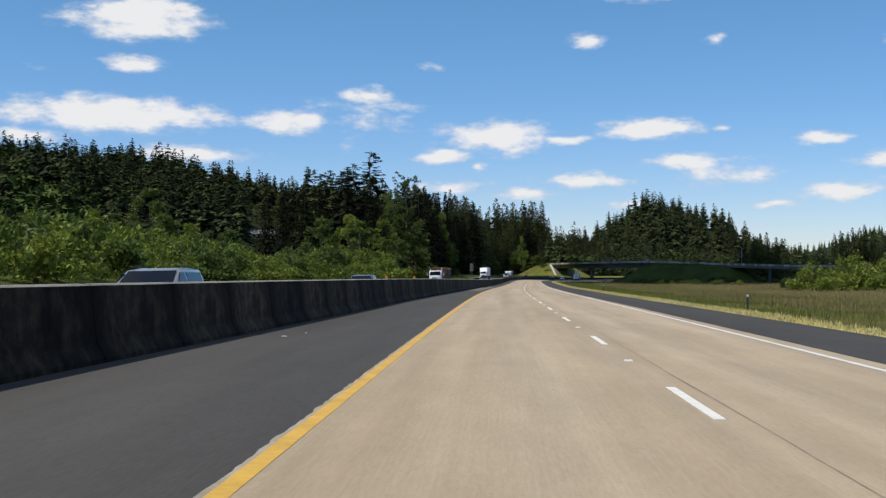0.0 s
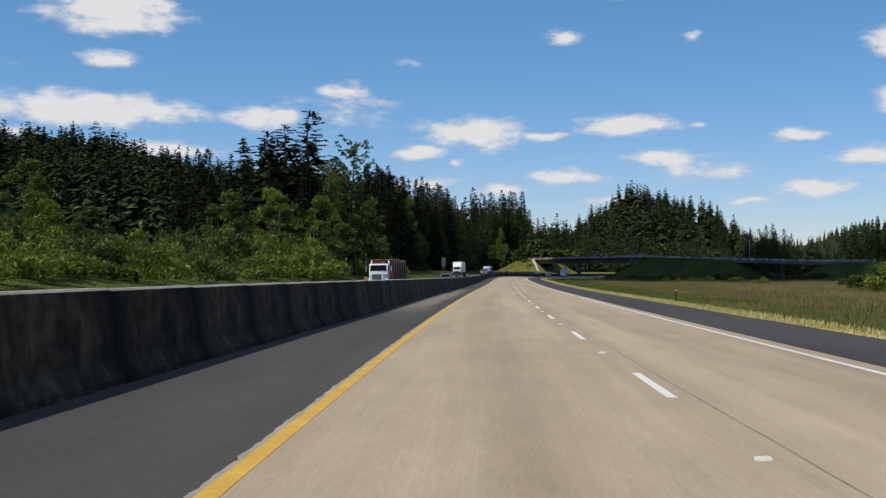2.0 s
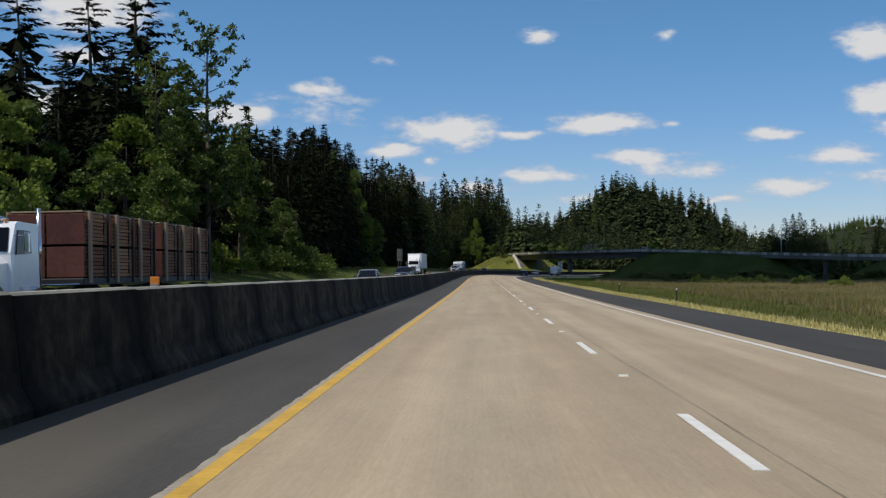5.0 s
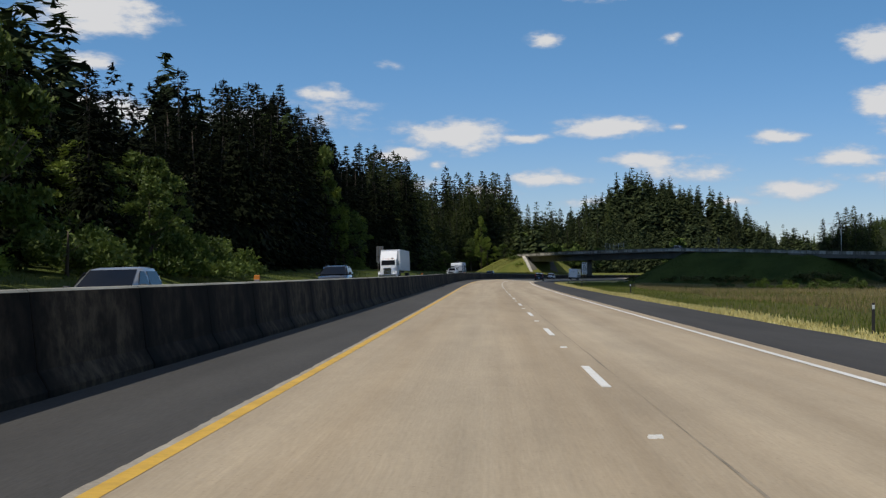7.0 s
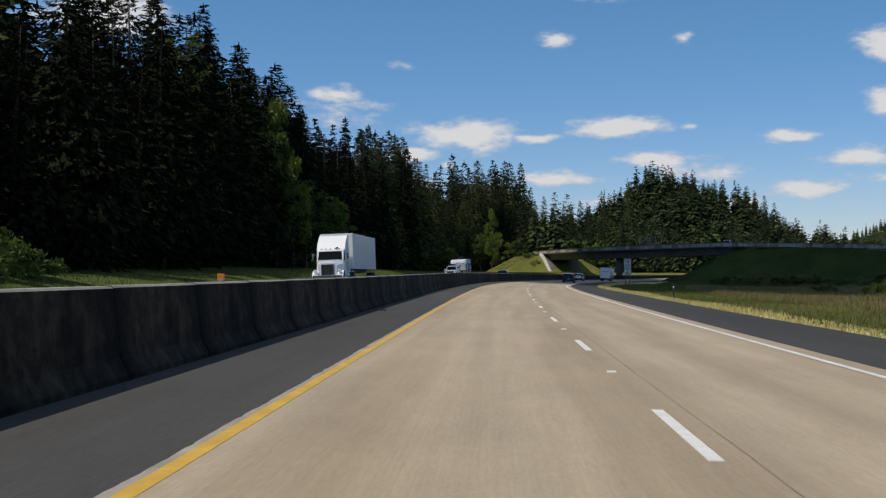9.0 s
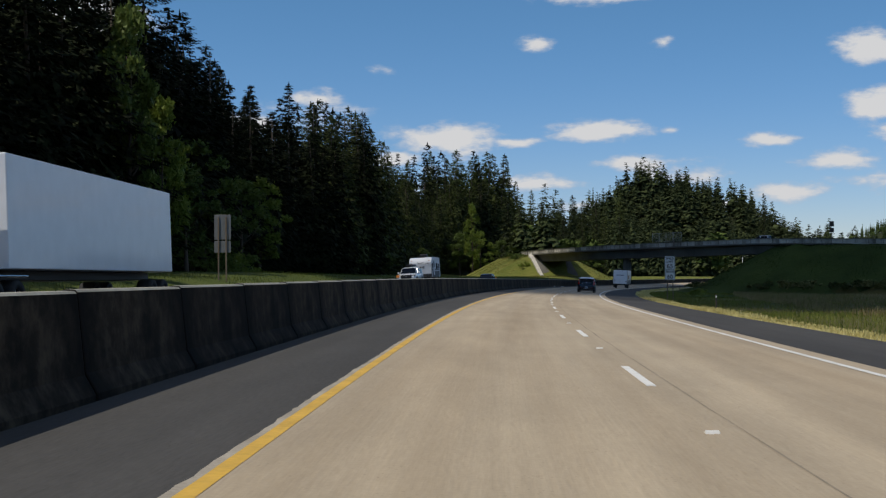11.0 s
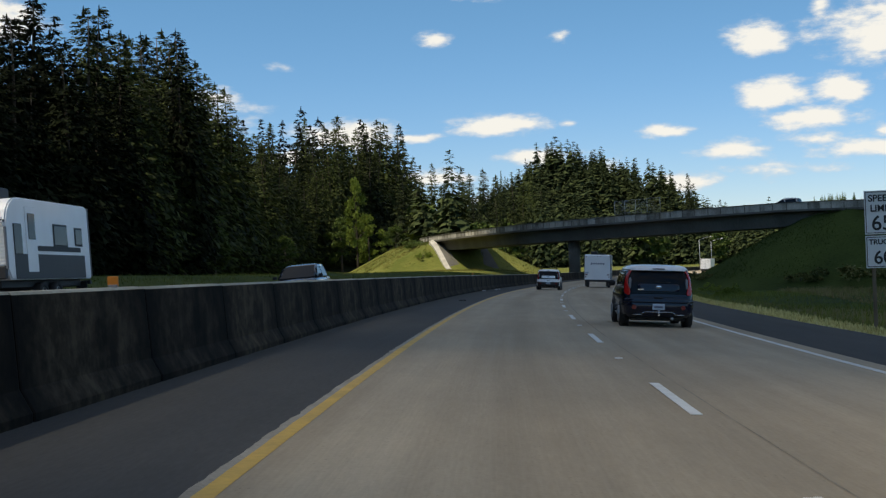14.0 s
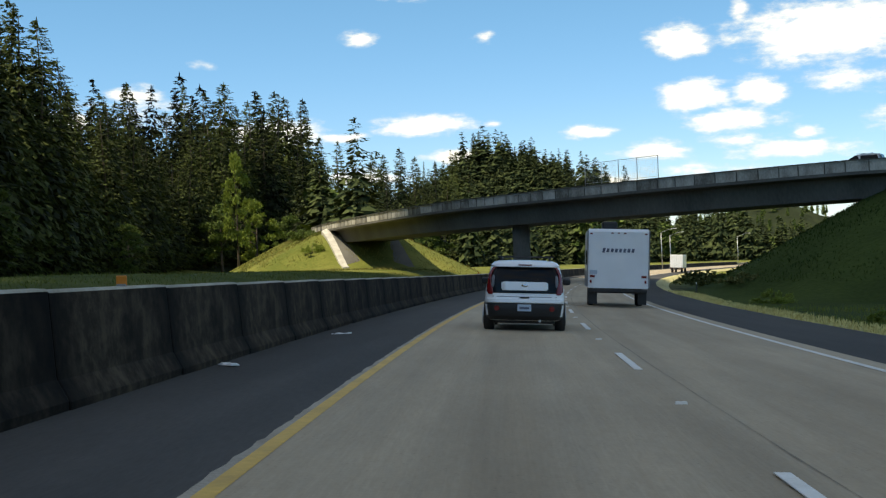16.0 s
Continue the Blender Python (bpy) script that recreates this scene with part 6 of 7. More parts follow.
saloon("estate_car", on_road(31.5, -7.3, far_drop(31, -7.3), 180), "silver estate car passing beyond the barrier", M_CARSILVER, 4.8, 1.5, 1.85, 1.0, True)
saloon("saloon_car", on_road(79, -7.3, far_drop(79, -7.3) - 0.02, 180), "slate blue saloon car beyond the barrier", M_CARBLUE, 4.6, 1.46)
saloon("suv", on_road(318, -7.3, far_drop(318, -7.3) - 0.02, 180), "charcoal sport utility car with roof rails", M_CARDARK, 4.7, 1.78, 1.9, 1.0, True, 0.69)
saloon("saloon_car", on_road(527, -7.4, far_drop(527, -7.4) - 0.02, 180), "charcoal car with lit headlights beyond the barrier", M_CARDARK, 4.5, 1.5)
saloon("saloon_car", on_road(272, -7.3, far_drop(272, -7.3) - 0.02, 180), "silver car beyond the barrier", M_CARSILVER, 4.6, 1.5)


def plate_box(name, car, c, size, mat, bevel=0.03, taper=1.0, label=""):
    return part(name, block(c, size, bevel, taper), mat, car, label)


def camper_trailer(m, label, front_view=False, length=7.2, top=3.15):
    t = thing("camper_trailer", m, label, "trailer", "campers")
    k = length / 2
    bm = bmesh.new()
    prof = [(-k, 0.78), (-k, top - 0.12), (-k + 0.12, top), (k - 0.5, top), (k - 0.12, top - 0.45), (k, top - 1.0), (k, 1.25), (k - 0.35, 0.78)]
    if front_view:
        prof[3:] = [(k - 1.0, top), (k - 0.62, top - 0.04), (k - 0.36, top - 0.16), (k - 0.18, top - 0.36), (k - 0.07, top - 0.62), (k - 0.01, top - 0.95), (k, top - 1.2), (k, 1.12), (k - 0.25, 0.78)]
    loft(bm, [[Vector((x, y, z)) for y, z in prof] for x in (-1.22, 1.22)])
    bmesh.ops.bevel(bm, geom=[e for e in bm.edges if abs(e.verts[0].co.x - e.verts[1].co.x) < 0.01], offset=0.04, segments=2, affect="EDGES")
    body = part("body", bm, M_ALU, t, "white ribbed trailer body")
    # edge trims at the back
    for sx in (-1, 1):
        plate_box("corner_trim", t, (sx * 1.215, -k - 0.005, (top + 0.78) / 2), (0.05, 0.03, top - 0.9), M_TGREY, 0.008)
        plate_box("tail_light", t, (sx * 1.02, -k - 0.02, 1.25), (0.2, 0.04, 0.09), M_RED, 0.01)
        plate_box("tail_light", t, (sx * 1.08, -k - 0.02, 1.04), (0.07, 0.04, 0.12), M_RED, 0.01)
        plate_box("marker_lamp", t, (sx * 1.08, -k - 0.02, top - 0.2), (0.1, 0.04, 0.05), M_RED, 0.01)
        plate_box("mud_flap", t, (sx * 0.98, -k + 0.25, 0.42), (0.34, 0.04, 0.56), M_TRIM, 0.01)
        for y in (-0.5, 0.5):
            wheel(t, sx * 1.02, y, 0.36, 0.24, 6)
        plate_box("skirt", t, (sx * 1.222, 0.0, 1.13), (0.02, length - 1.0, 0.66), M_CHARCOAL if front_view else M_TGREY, 0.006, label="grey lower skirt")
        for y, wide, high in ((-2.1, 0.5, 0.45), (-0.7, 0.95, 0.55)):
            plate_box("window_trim", t, (sx * 1.225, y, 2.0), (0.02, wide + 0.1, high + 0.1), M_TRIM, 0.01)
            plate_box("window", t, (sx * 1.23, y, 2.0), (0.03, wide, high), M_GLASS, 0.01)
    for x in (-0.25, 0.0, 0.25):
        plate_box("marker_lamp", t, (x, -k - 0.02, top - 0.17), (0.09, 0.04, 0.045), M_RED, 0.01)
    plate_box("number_plate", t, (-0.98, -k - 0.02, 1.42), (0.3, 0.02, 0.16), M_PLATE, 0.006, label="number plate with no writing")
    # a plain slanting bar stands for the maker's lettering
    for i in range(8):
        rot = Matrix.Rotation(radians(14), 3, "Y")
        part("lettering_bar", block((-0.58 + 0.165 * i, -k - 0.012, top - 0.86), (0.10, 0.012, 0.15 if i else 0.19), 0, 1, rot), M_BAR, body)
    plate_box("bumper", t, (0, -k - 0.09, 0.68), (2.3, 0.12, 0.12), M_TRIM, 0.02)
    plate_box("chassis", t, (0, 0, 0.68), (1.9, length - 0.4, 0.2), M_TRIM, 0.02)
    plate_box("roof_unit", t, (-0.2, k - 1.5, top + 0.18) if front_view else (-0.35, -k + 0.75, top + 0.15), (0.75, 1.0, 0.36) if front_view else (0.62, 0.8, 0.32), M_TRIM, 0.08, label="black roof air conditioner")
    plate_box("roof_vent", t, (0.3, 0.4, top + 0.07), (0.5, 0.5, 0.14), M_TRIM, 0.03)
    bm = tube(bmesh.new(), (-0.6, k - 0.3, 0.62), (0, k + 1.2, 0.55), 0.05, seg=8)
    tube(bm, (0.6, k - 0.3, 0.62), (0, k + 1.2, 0.55), 0.05, seg=8)
    part("drawbar", bm, M_TRIM, t)
    if front_view:
        for i in range(14):
            plate_box("rib", body, (0, k + 0.006, 1.2 + 0.09 * i), (2.36, 0.016, 0.05), M_ALU, 0.006)
        plate_box("front_skirt", t, (0, k - 0.02, 0.98), (2.38, 0.14, 0.34), M_CHARCOAL, 0.03, label="dark grey front skirt")
        # slanting letters of the maker's name stand as plain bars under a dark emblem
        for i in range(5):
            rot = Matrix.Rotation(radians(-12), 3, "Y")
            part("lettering_bar", block((0.38 - 0.19 * i, k + 0.024, 1.86), (0.11, 0.012, 0.17 if 0 < i < 4 else 0.24), 0, 1, rot), M_TRIM, body)
        em = bmesh.new()
        for q, a in ((-1, 18), (1, -18), (1, 24)):
            box(em, (q * 0.14, k - 0.075, top - 0.60 - 0.05 * (a == 24)), (0.42, 0.09, 0.10), 0.03, 1, Matrix.Rotation(radians(a), 3, "Y"))
        part("emblem", em, M_TGREY, body, "dark grey winged emblem")
        for sx in (-1, 1):
            part("stripe", block((sx * 0.86, k - 0.055, top - 0.69), (0.66, 0.09, 0.075), 0.02, 1, Matrix.Rotation(radians(sx * -8), 3, "Y")), M_TRIM, body, "black tapering stripe")
            plate_box("corner_trim", t, (sx * 1.21, k - 0.03, 1.6), (0.05, 0.1, 1.1), M_TGREY, 0.015)
            plate_box("marker_lamp", t, (sx * 0.95, k - 0.16, top - 0.36), (0.1, 0.05, 0.05), M_AMBER, 0.01)
        plate_box("door", t, (-1.225, 1.35, 1.85), (0.03, 0.7, 1.75), M_ALU, 0.02)
        plate_box("door_window", t, (-1.245, 1.35, 2.2), (0.02, 0.46, 0.7), M_GLASS, 0.01)
        plate_box("window", t, (-1.232, 2.25, 1.85), (0.03, 0.5, 0.8), M_GLASS, 0.01, label="dark tall window")
        plate_box("side_stripe", body, (-1.228, -0.6, 1.62), (0.012, 3.2, 0.14), M_TRIM, 0.004, label="black side stripe")
    return t


camper_trailer(on_road(595.9, 5.67, 0, -0.6), "white travel trailer with black bumper and roof unit")
camper_trailer(on_road(508.5, -12.0, far_drop(508.5, -12.0) - 0.02, 180), "white and grey ribbed camper trailer behind a pickup", True, 6.0, 2.95)


def pickup(m, label):
    t = thing("pickup_truck", m, label, "pickup", "oncoming vehicles")
    bm = bmesh.new()
    loft(bm, [ring_at(-2.65, 0.88, 0.55, 1.16), ring_at(-2.5, 0.94, 0.5, 1.2), ring_at(-0.6, 0.95, 0.45, 1.2), ring_at(0.9, 0.95, 0.45, 1.18), ring_at(2.1, 0.93, 0.5, 1.13, crown=0.04), ring_at(2.55, 0.86, 0.55, 1.0, crown=0.03), ring_at(2.68, 0.74, 0.6, 0.9)], smooth=True)
    part("body", bm, M_CARWHITE, t)
    bm = bmesh.new()
    loft(bm, [cabin_ring(1.15, -2.5, 1.2, 0.88), cabin_ring(1.5, -2.4, 0.85, 0.82), cabin_ring(1.76, -2.25, 0.45, 0.74), cabin_ring(1.82, -2.0, 0.2, 0.62)], smooth=True)
    part("cab", bm, M_CARWHITE, t)
    part("windscreen", panel(bmesh.new(), [(-0.76, 1.19, 1.2), (-0.68, 0.52, 1.72), (0.68, 0.52, 1.72), (0.76, 1.19, 1.2)], 0.04), M_GLASS, t)
    for sx in (-1, 1):
        for a, b in ((-2.3, -1.1), (-0.9, -0.05), (0.05, 0.9)):
            pts = [(0.885, a, 1.24), (0.885, b, 1.24), (0.79, min(b, 0.6), 1.66), (0.79, a + 0.08, 1.66)]
            part("side_window", panel(bmesh.new(), pts if sx > 0 else mirrored(pts), 0.012), M_GLASS, t)
        hl = part("headlight", block((sx * 0.72, 2.5, 0.96), (0.36, 0.24, 0.15), 0.05), M_CHARCOAL, t, "dark headlight housing")
        part("lens", block((sx * 0.74, 2.61, 0.965), (0.2, 0.04, 0.06), 0.015), M_LAMP, hl)
        part("hood_bulge", block((sx * 0.4, 1.85, 1.155), (0.16, 1.1, 0.05), 0.02), M_CARWHITE, t)
        part("mirror", block((sx * 1.05, 0.95, 1.28), (0.2, 0.12, 0.2), 0.04), M_CARWHITE, t)
        part("fog_light", block((sx * 0.74, 2.66, 0.62), (0.18, 0.06, 0.1), 0.02), M_LAMP, t)
        for y in (-1.5, 1.75):
            part("wheel_arch", arch(sx * 0.93, y, 0.39, 0.4, 0.52), M_TRIM, t)
        for y in (-1.5, 1.75):
            wheel(t, sx * 0.84, y, 0.39, 0.26, 6)
    gr = part("grille", block((0, 2.67, 0.86), (1.12, 0.12, 0.38), 0.09), M_TRIM, t, "black mesh grille")
    for i in range(4):
        part("grille_bar", block((0, 2.715, 0.77 + 0.07 * i), (0.95, 0.02, 0.025)), M_CHARCOAL, gr)
    part("bumper", block((0, 2.66, 0.62), (1.5, 0.12, 0.12), 0.04), M_CARWHITE, t)
    part("lower_intake", block((0, 2.69, 0.52), (1.1, 0.08, 0.12), 0.03), M_TRIM, t, "black lower intake")
    part("badge", block((0, 2.735, 0.88), (0.16, 0.02, 0.09), 0.02), M_TGREY, gr)
    bm = bmesh.new()
    loft(bm, [[Vector((x, y, z)) for x, z in ((-0.42, 1.9), (0.42, 1.9), (0.38, 2.12), (-0.38, 2.12))] for y in (-1.6, 0.3)])
    bmesh.ops.bevel(bm, geom=bm.edges[:], offset=0.06, segments=2, affect="EDGES")
    part("roof_box", bm, M_TRIM, t, "black roof box")
    return t


pickup(on_road(497.6, -11.8, far_drop(497.6, -11.8) - 0.02, 180), "white pickup truck with a roof box towing a camper")


def tractor(t, paint, nose):
    """The front of a lorry; nose: how far the bonnet reaches before the cab."""
    bm = bmesh.new()
    loft(bm, [[Vector((-1.05, y, z)), Vector((1.05, y, z)), Vector((1.0, y + 0.02, z2)), Vector((-1.0, y + 0.02, z2))] for y, z, z2 in ((-1.6, 0.95, 2.75), (-0.2, 0.95, 2.78), (0.0, 0.95, 2.7), (0.35, 0.95, 1.95))])
    part("cab", bm, paint, t)
    bm = bmesh.new()
    loft(bm, [[Vector((-w, y, 0.8)), Vector((w, y, 0.8)), Vector((w, y, z - 0.25)), Vector((w * 0.72, y, z)), Vector((-w * 0.72, y, z)), Vector((-w, y, z - 0.25))] for y, w, z in ((0.2, 0.95, 1.95), (nose * 0.6, 0.8, 1.86), (nose, 0.66, 1.72))])
    part("bonnet", bm, paint, t)
    part("windscreen", panel(bmesh.new(), [(-0.92, 0.36, 1.98), (-0.86, 0.06, 2.6), (0.86, 0.06, 2.6), (0.92, 0.36, 1.98)], 0.04), M_GLASS, t)
    gr = part("grille", block((0, nose + 0.02, 1.2), (1.0, 0.06, 0.85), 0.04), M_CHROME, t, "chrome radiator grille")
    for i in range(9):
        part("grille_bar", block((-0.42 + 0.105 * i, nose + 0.055, 1.2), (0.05, 0.02, 0.76)), M_TRIM, gr)
    part("bumper", block((0, nose + 0.18, 0.62), (2.3, 0.16, 0.36), 0.05), M_CHROME, t)
    for sx in (-1, 1):
        bm = bmesh.new()
        loft(bm, [[Vector((sx * 0.72, nose - 0.45 + 0.68 * math.cos(a), 0.5 + 0.66 * math.sin(a))), Vector((sx * 1.18, nose - 0.45 + 0.68 * math.cos(a), 0.5 + 0.66 * math.sin(a))),
                       Vector((sx * 1.18, nose - 0.45 + 0.62 * math.cos(a), 0.5 + 0.60 * math.sin(a))), Vector((sx * 0.72, nose - 0.45 + 0.62 * math.cos(a), 0.5 + 0.60 * math.sin(a)))] for a in (math.pi * i / 10 for i in range(11))])
        part("fender", bm, paint, t)
        part("headlight", block((sx * 0.92, nose + 0.1, 1.12), (0.26, 0.16, 0.2), 0.04), M_LAMP, t)
        pts = [(1.06, -0.95, 1.95), (1.06, 0.12, 1.9), (1.02, -0.1, 2.55), (1.02, -0.95, 2.55)]
        part("side_window", panel(bmesh.new(), pts if sx > 0 else mirrored(pts), 0.012), M_GLASS, t)
        mr = part("mirror", block((sx * 1.38, 0.2, 2.2), (0.16, 0.08, 0.55), 0.03), M_CHROME, t)
        part("mirror_arm", tube(bmesh.new(), (sx * 1.02, 0.15, 2.4), (sx * 1.38, 0.2, 2.4), 0.015, seg=6), M_CHROME, mr)
        part("fuel_tank", tube(bmesh.new(), (sx * 0.95, -1.3, 0.75), (sx * 0.95, -0.1, 0.75), 0.33, seg=16), M_CHROME, t)
        part("exhaust_stack", tube(bmesh.new(), (sx * 0.98, -1.75, 0.9), (sx * 0.98, -1.75, 3.2), 0.07, seg=10), M_CHROME, t)
        wheel(t, sx * 0.98, nose - 0.45, 0.5, 0.3, 8)
        for y in (-2.6, -3.9):
            wheel(t, sx * 0.92, y, 0.5, 0.5, 8)
        part("rear_fender", block((sx * 0.92, -3.25, 1.08), (0.56, 2.5, 0.05), 0.02), M_CHROME, t)
    for i in range(5):
        part("roof_lamp", block((-0.7 + 0.35 * i, -0.1, 2.81), (0.1, 0.12, 0.07), 0.02), M_AMBER, t)
    part("horn", tube(bmesh.new(), (-0.5, -0.7, 2.86), (-0.5, 0.0, 2.86), 0.05, 0.09, seg=10), M_CHROME, t)
    part("chassis", block((0, -2.2, 0.85), (0.9, 5.6, 0.25), 0.03), M_TRIM, t)


def lumber_truck(m):
    t = thing("lumber_truck", m, "white bonneted lorry loaded with bundles of sawn lumber", "lorry", "oncoming vehicles")
    tractor(t, M_CARWHITE, 2.1)
    for y0, n in ((-4.9, 3), (-13.9, 3)):
        bed = part("flatbed", block((0, y0 - 4.1, 1.15), (2.45, 8.4, 0.22), 0.03), M_TRIM, t, "black flatbed deck")
        for i in range(n):
            y = y0 - 1.35 - 2.75 * i
            for x in (-0.6, 0.6):
                for z in (0, 1):
                    bm = bmesh.new()
                    for k in range(8):
                        box(bm, (x + 0.015 * math.sin(5 * k + y), y + 0.02 * math.sin(7 * k + x), 1.345 + 1.0 * z + 0.117 * k), (1.12 - 0.02 * (k % 2), 2.42 + 0.03 * math.sin(3 * k), 0.1), 0.012)
                    pack = part("lumber_pack", bm, M_LUMBER, t, "stacked courses of sawn boards")
                    part("bundle_wrap", block((x, y + 1.24, 1.75 + 1.0 * z), (1.14, 0.03, 0.92), 0.01), M_ENDS, pack, "dark red end wrap")
                    for dy in (-0.7, 0.7):
                        part("strap", block((x, y + dy, 1.755 + 1.0 * z), (1.16, 0.03, 0.96)), M_TRIM, pack)
            part("lumber_course", block((0, y, 3.28), (2.2, 2.3, 0.05), 0.01), M_PALE, t, "pale top boards of the load")
            for sx in (-1, 1):
                for dy in (-0.9, 0.9):
                    part("stake", block((sx * 1.25, y + dy, 2.2), (0.08, 0.1 if dy < 0 else 0.22, 2.2), 0.01), M_TRIM if dy < 0 else M_PALE, t)
        for y in (y0 - 1.4, y0 - 6.2, y0 - 7.4):
            for sx in (-1, 1):
                wheel(t, sx * 0.95, y, 0.5, 0.5, 8)
        for i in range(3):
            part("beam", block((0, y0 - 1.2 - 2.9 * i, 1.28), (2.4, 0.12, 0.06)), M_LUMBER, bed)


lumber_truck(on_road(205.3, -11.3, far_drop(205.3, -11.3) - 0.02, 180))


def semi_truck(m):
    t = thing("semi_truck", m, "white articulated lorry with a box trailer", "lorry", "oncoming vehicles")
    tractor(t, M_CARWHITE, 1.5)
    bm = bmesh.new()
    loft(bm, [[Vector((-1.12, y, 1.0)), Vector((1.12, y, 1.0)), Vector((1.08, y, z)), Vector((-1.08, y, z))] for y, z in ((-2.6, 3.9), (-1.6, 3.85), (-0.7, 3.3), (-0.25, 2.75))])
    part("sleeper", bm, M_CARWHITE, t)
    plate_box("trailer_box", t, (0, -10.2, 2.65), (2.58, 14.2, 2.8), M_ALU, 0.03, label="white box trailer")
    plate_box("trailer_chassis", t, (0, -10.2, 1.12), (1.0, 13.6, 0.25), M_TRIM, 0.02)
    for y in (-15.2, -16.5):
        for sx in (-1, 1):
            wheel(t, sx * 0.98, y, 0.5, 0.5, 8)


semi_truck(on_road(400, -11.2, far_drop(400, -11.2) - 0.02, 180))


def box_truck(m):
    t = thing("box_truck", m, "white box lorry on the road beyond the overpass", "lorry")
    plate_box("cargo_box", t, (0, 0, 2.3), (2.5, 7.0, 2.6), M_ALU, 0.03, label="white cargo box")
    plate_box("chassis", t, (0, 0.6, 0.85), (0.9, 8.4, 0.25), M_TRIM, 0.02)
    plate_box("cab", t, (0, 4.5, 1.75), (2.2, 1.7, 2.0), M_CARWHITE, 0.12, 0.92)
    plate_box("bumper", t, (0, -3.5, 0.6), (2.3, 0.1, 0.14), M_TRIM, 0.02)
    for i in range(7):
        plate_box("door_rib", t, (-1.05 + 0.35 * i, -3.51, 2.3), (0.04, 0.02, 2.4), M_TGREY, 0.005)
    for sx in (-1, 1):
        plate_box("tail_light", t, (sx * 1.05, -3.53, 0.92), (0.22, 0.04, 0.1), M_RED, 0.01)
        for y in (-2.0, 4.2):
            wheel(t, sx * 0.95, y, 0.45, 0.4, 6)


box_truck(on_road(800, 8.6, 0, -1))


# ---- roadside furniture ----
M_POST = plain("brown_delineator_post", (0.035, 0.03, 0.025), 0.7)
M_SIGN = plain("white_sign_face", (0.74, 0.75, 0.74), 0.45, var=0.04)
M_INK = plain("black_sign_ink", (0.012, 0.012, 0.012), 0.5)
M_SBACK = plain("grey_sign_back", (0.22, 0.23, 0.24), 0.5, 0.5)
M_WOODPOST = material("sign_post_timber", (0.12, 0.09, 0.06), (0.22, 0.17, 0.12), 0.9, 2.0, 12.0, 0.3, stretch=(1, 1, 0.2))


def upright(s, u, turn=0.0):
    """An upright pose on the ground at the roadside, facing along the road."""
    p = at(s, u)
    z = max(float(ground_z(p.x, p.y)[0]), at(s, u).z - 0.5)
    return pose(p.x, p.y, z, 0, 0, along(HEAD, s) + turn)


def delineator(m):
    t = thing("delineator_post", m, "slim dark roadside delineator post", "post", "delineator posts")
    part("post", block((0, 0, 0.55), (0.1, 0.03, 1.3), 0.01, 0.9), M_POST, t)
    part("reflector", block((0, -0.02, 1.08), (0.075, 0.012, 0.12), 0.003), M_SIGN, t)
    return t


_d = delineator(upright(58, 13.2))
for _s in (149, 246, 276, 335, 389, 447, 640):
    copy_thing(_d, upright(_s, 13.2))


def words(text, size, parent, mat, x, z, y=-0.02):
    """Flat raised lettering from the built-in font, as a mesh."""
    cu = bpy.data.curves.new("lettering", "FONT")
    cu.body, cu.size, cu.align_x, cu.extrude = text, size, "CENTER", 0.004
    cu.offset = 0.006
    ob = new("lettering", cu)
    me = bpy.data.meshes.new_from_object(ob.evaluated_get(bpy.context.evaluated_depsgraph_get()))
    bpy.data.objects.remove(ob)
    bpy.data.curves.remove(cu)
    me.name = "lettering"
    me.materials.clear()
    o = piece("lettering", me, mat, parent)
    o.matrix_basis = pose(x, y, z, 90, 0, 0)
    return o


def speed_sign(m):
    t = thing("speed_limit_sign", m, "white speed limit sign reading 65, trucks 60, on posts", "road sign")
    up = part("sign_plate", block((0, 0, 3.35), (0.92, 0.02, 1.22), 0.008), M_SIGN, t, "white plate with black lettering")
    lo = part("sign_plate", block((0, 0, 2.25), (0.92, 0.02, 0.9), 0.008), M_SIGN, t, "white plate with black lettering")
    for plate, zc, h in ((up, 3.35, 1.22), (lo, 2.25, 0.9)):
        for sx in (-1, 1):
            part("border", block((sx * 0.425, -0.013, zc), (0.02, 0.006, h - 0.08)), M_INK, plate)
        for sz in (-1, 1):
            part("border", block((0, -0.013, zc + sz * (h / 2 - 0.04)), (0.85, 0.006, 0.02)), M_INK, plate)
    words("SPEED", 0.26, up, M_INK, 0, 3.66)
    words("LIMIT", 0.26, up, M_INK, 0, 3.38)
    words("65", 0.58, up, M_INK, 0, 2.86)
    words("TRUCKS", 0.2, lo, M_INK, 0, 2.46)
    words("60", 0.52, lo, M_INK, 0, 1.92)
    for sx in (-0.25, 0.25):
        part("post", block((sx, 0.06, 1.8), (0.09, 0.09, 4.2), 0.008), M_WOODPOST, t)


speed_sign(pose(35.6, 516.7, -1.53, 0, 0, along(HEAD, 520) - 2) @ Matrix.Scale(1.27, 4))


def back_sign(m):
    t = thing("road_sign", m, "grey back of a road sign facing oncoming traffic", "road sign")
    part("sign_plate", block((0, 0, 4.1), (1.3, 0.02, 1.9), 0.01), M_SBACK, t)
    part("sign_plate", block((0, 0, 2.6), (1.3, 0.02, 0.9), 0.01), M_SBACK, t)
    part("post", block((-0.3, -0.06, 2.4), (0.1, 0.1, 5.0), 0.01), M_WOODPOST, t)
    part("post", block((0.3, -0.06, 2.4), (0.1, 0.1, 5.0), 0.01), M_WOODPOST, t)


back_sign(upright(466, -21.6))


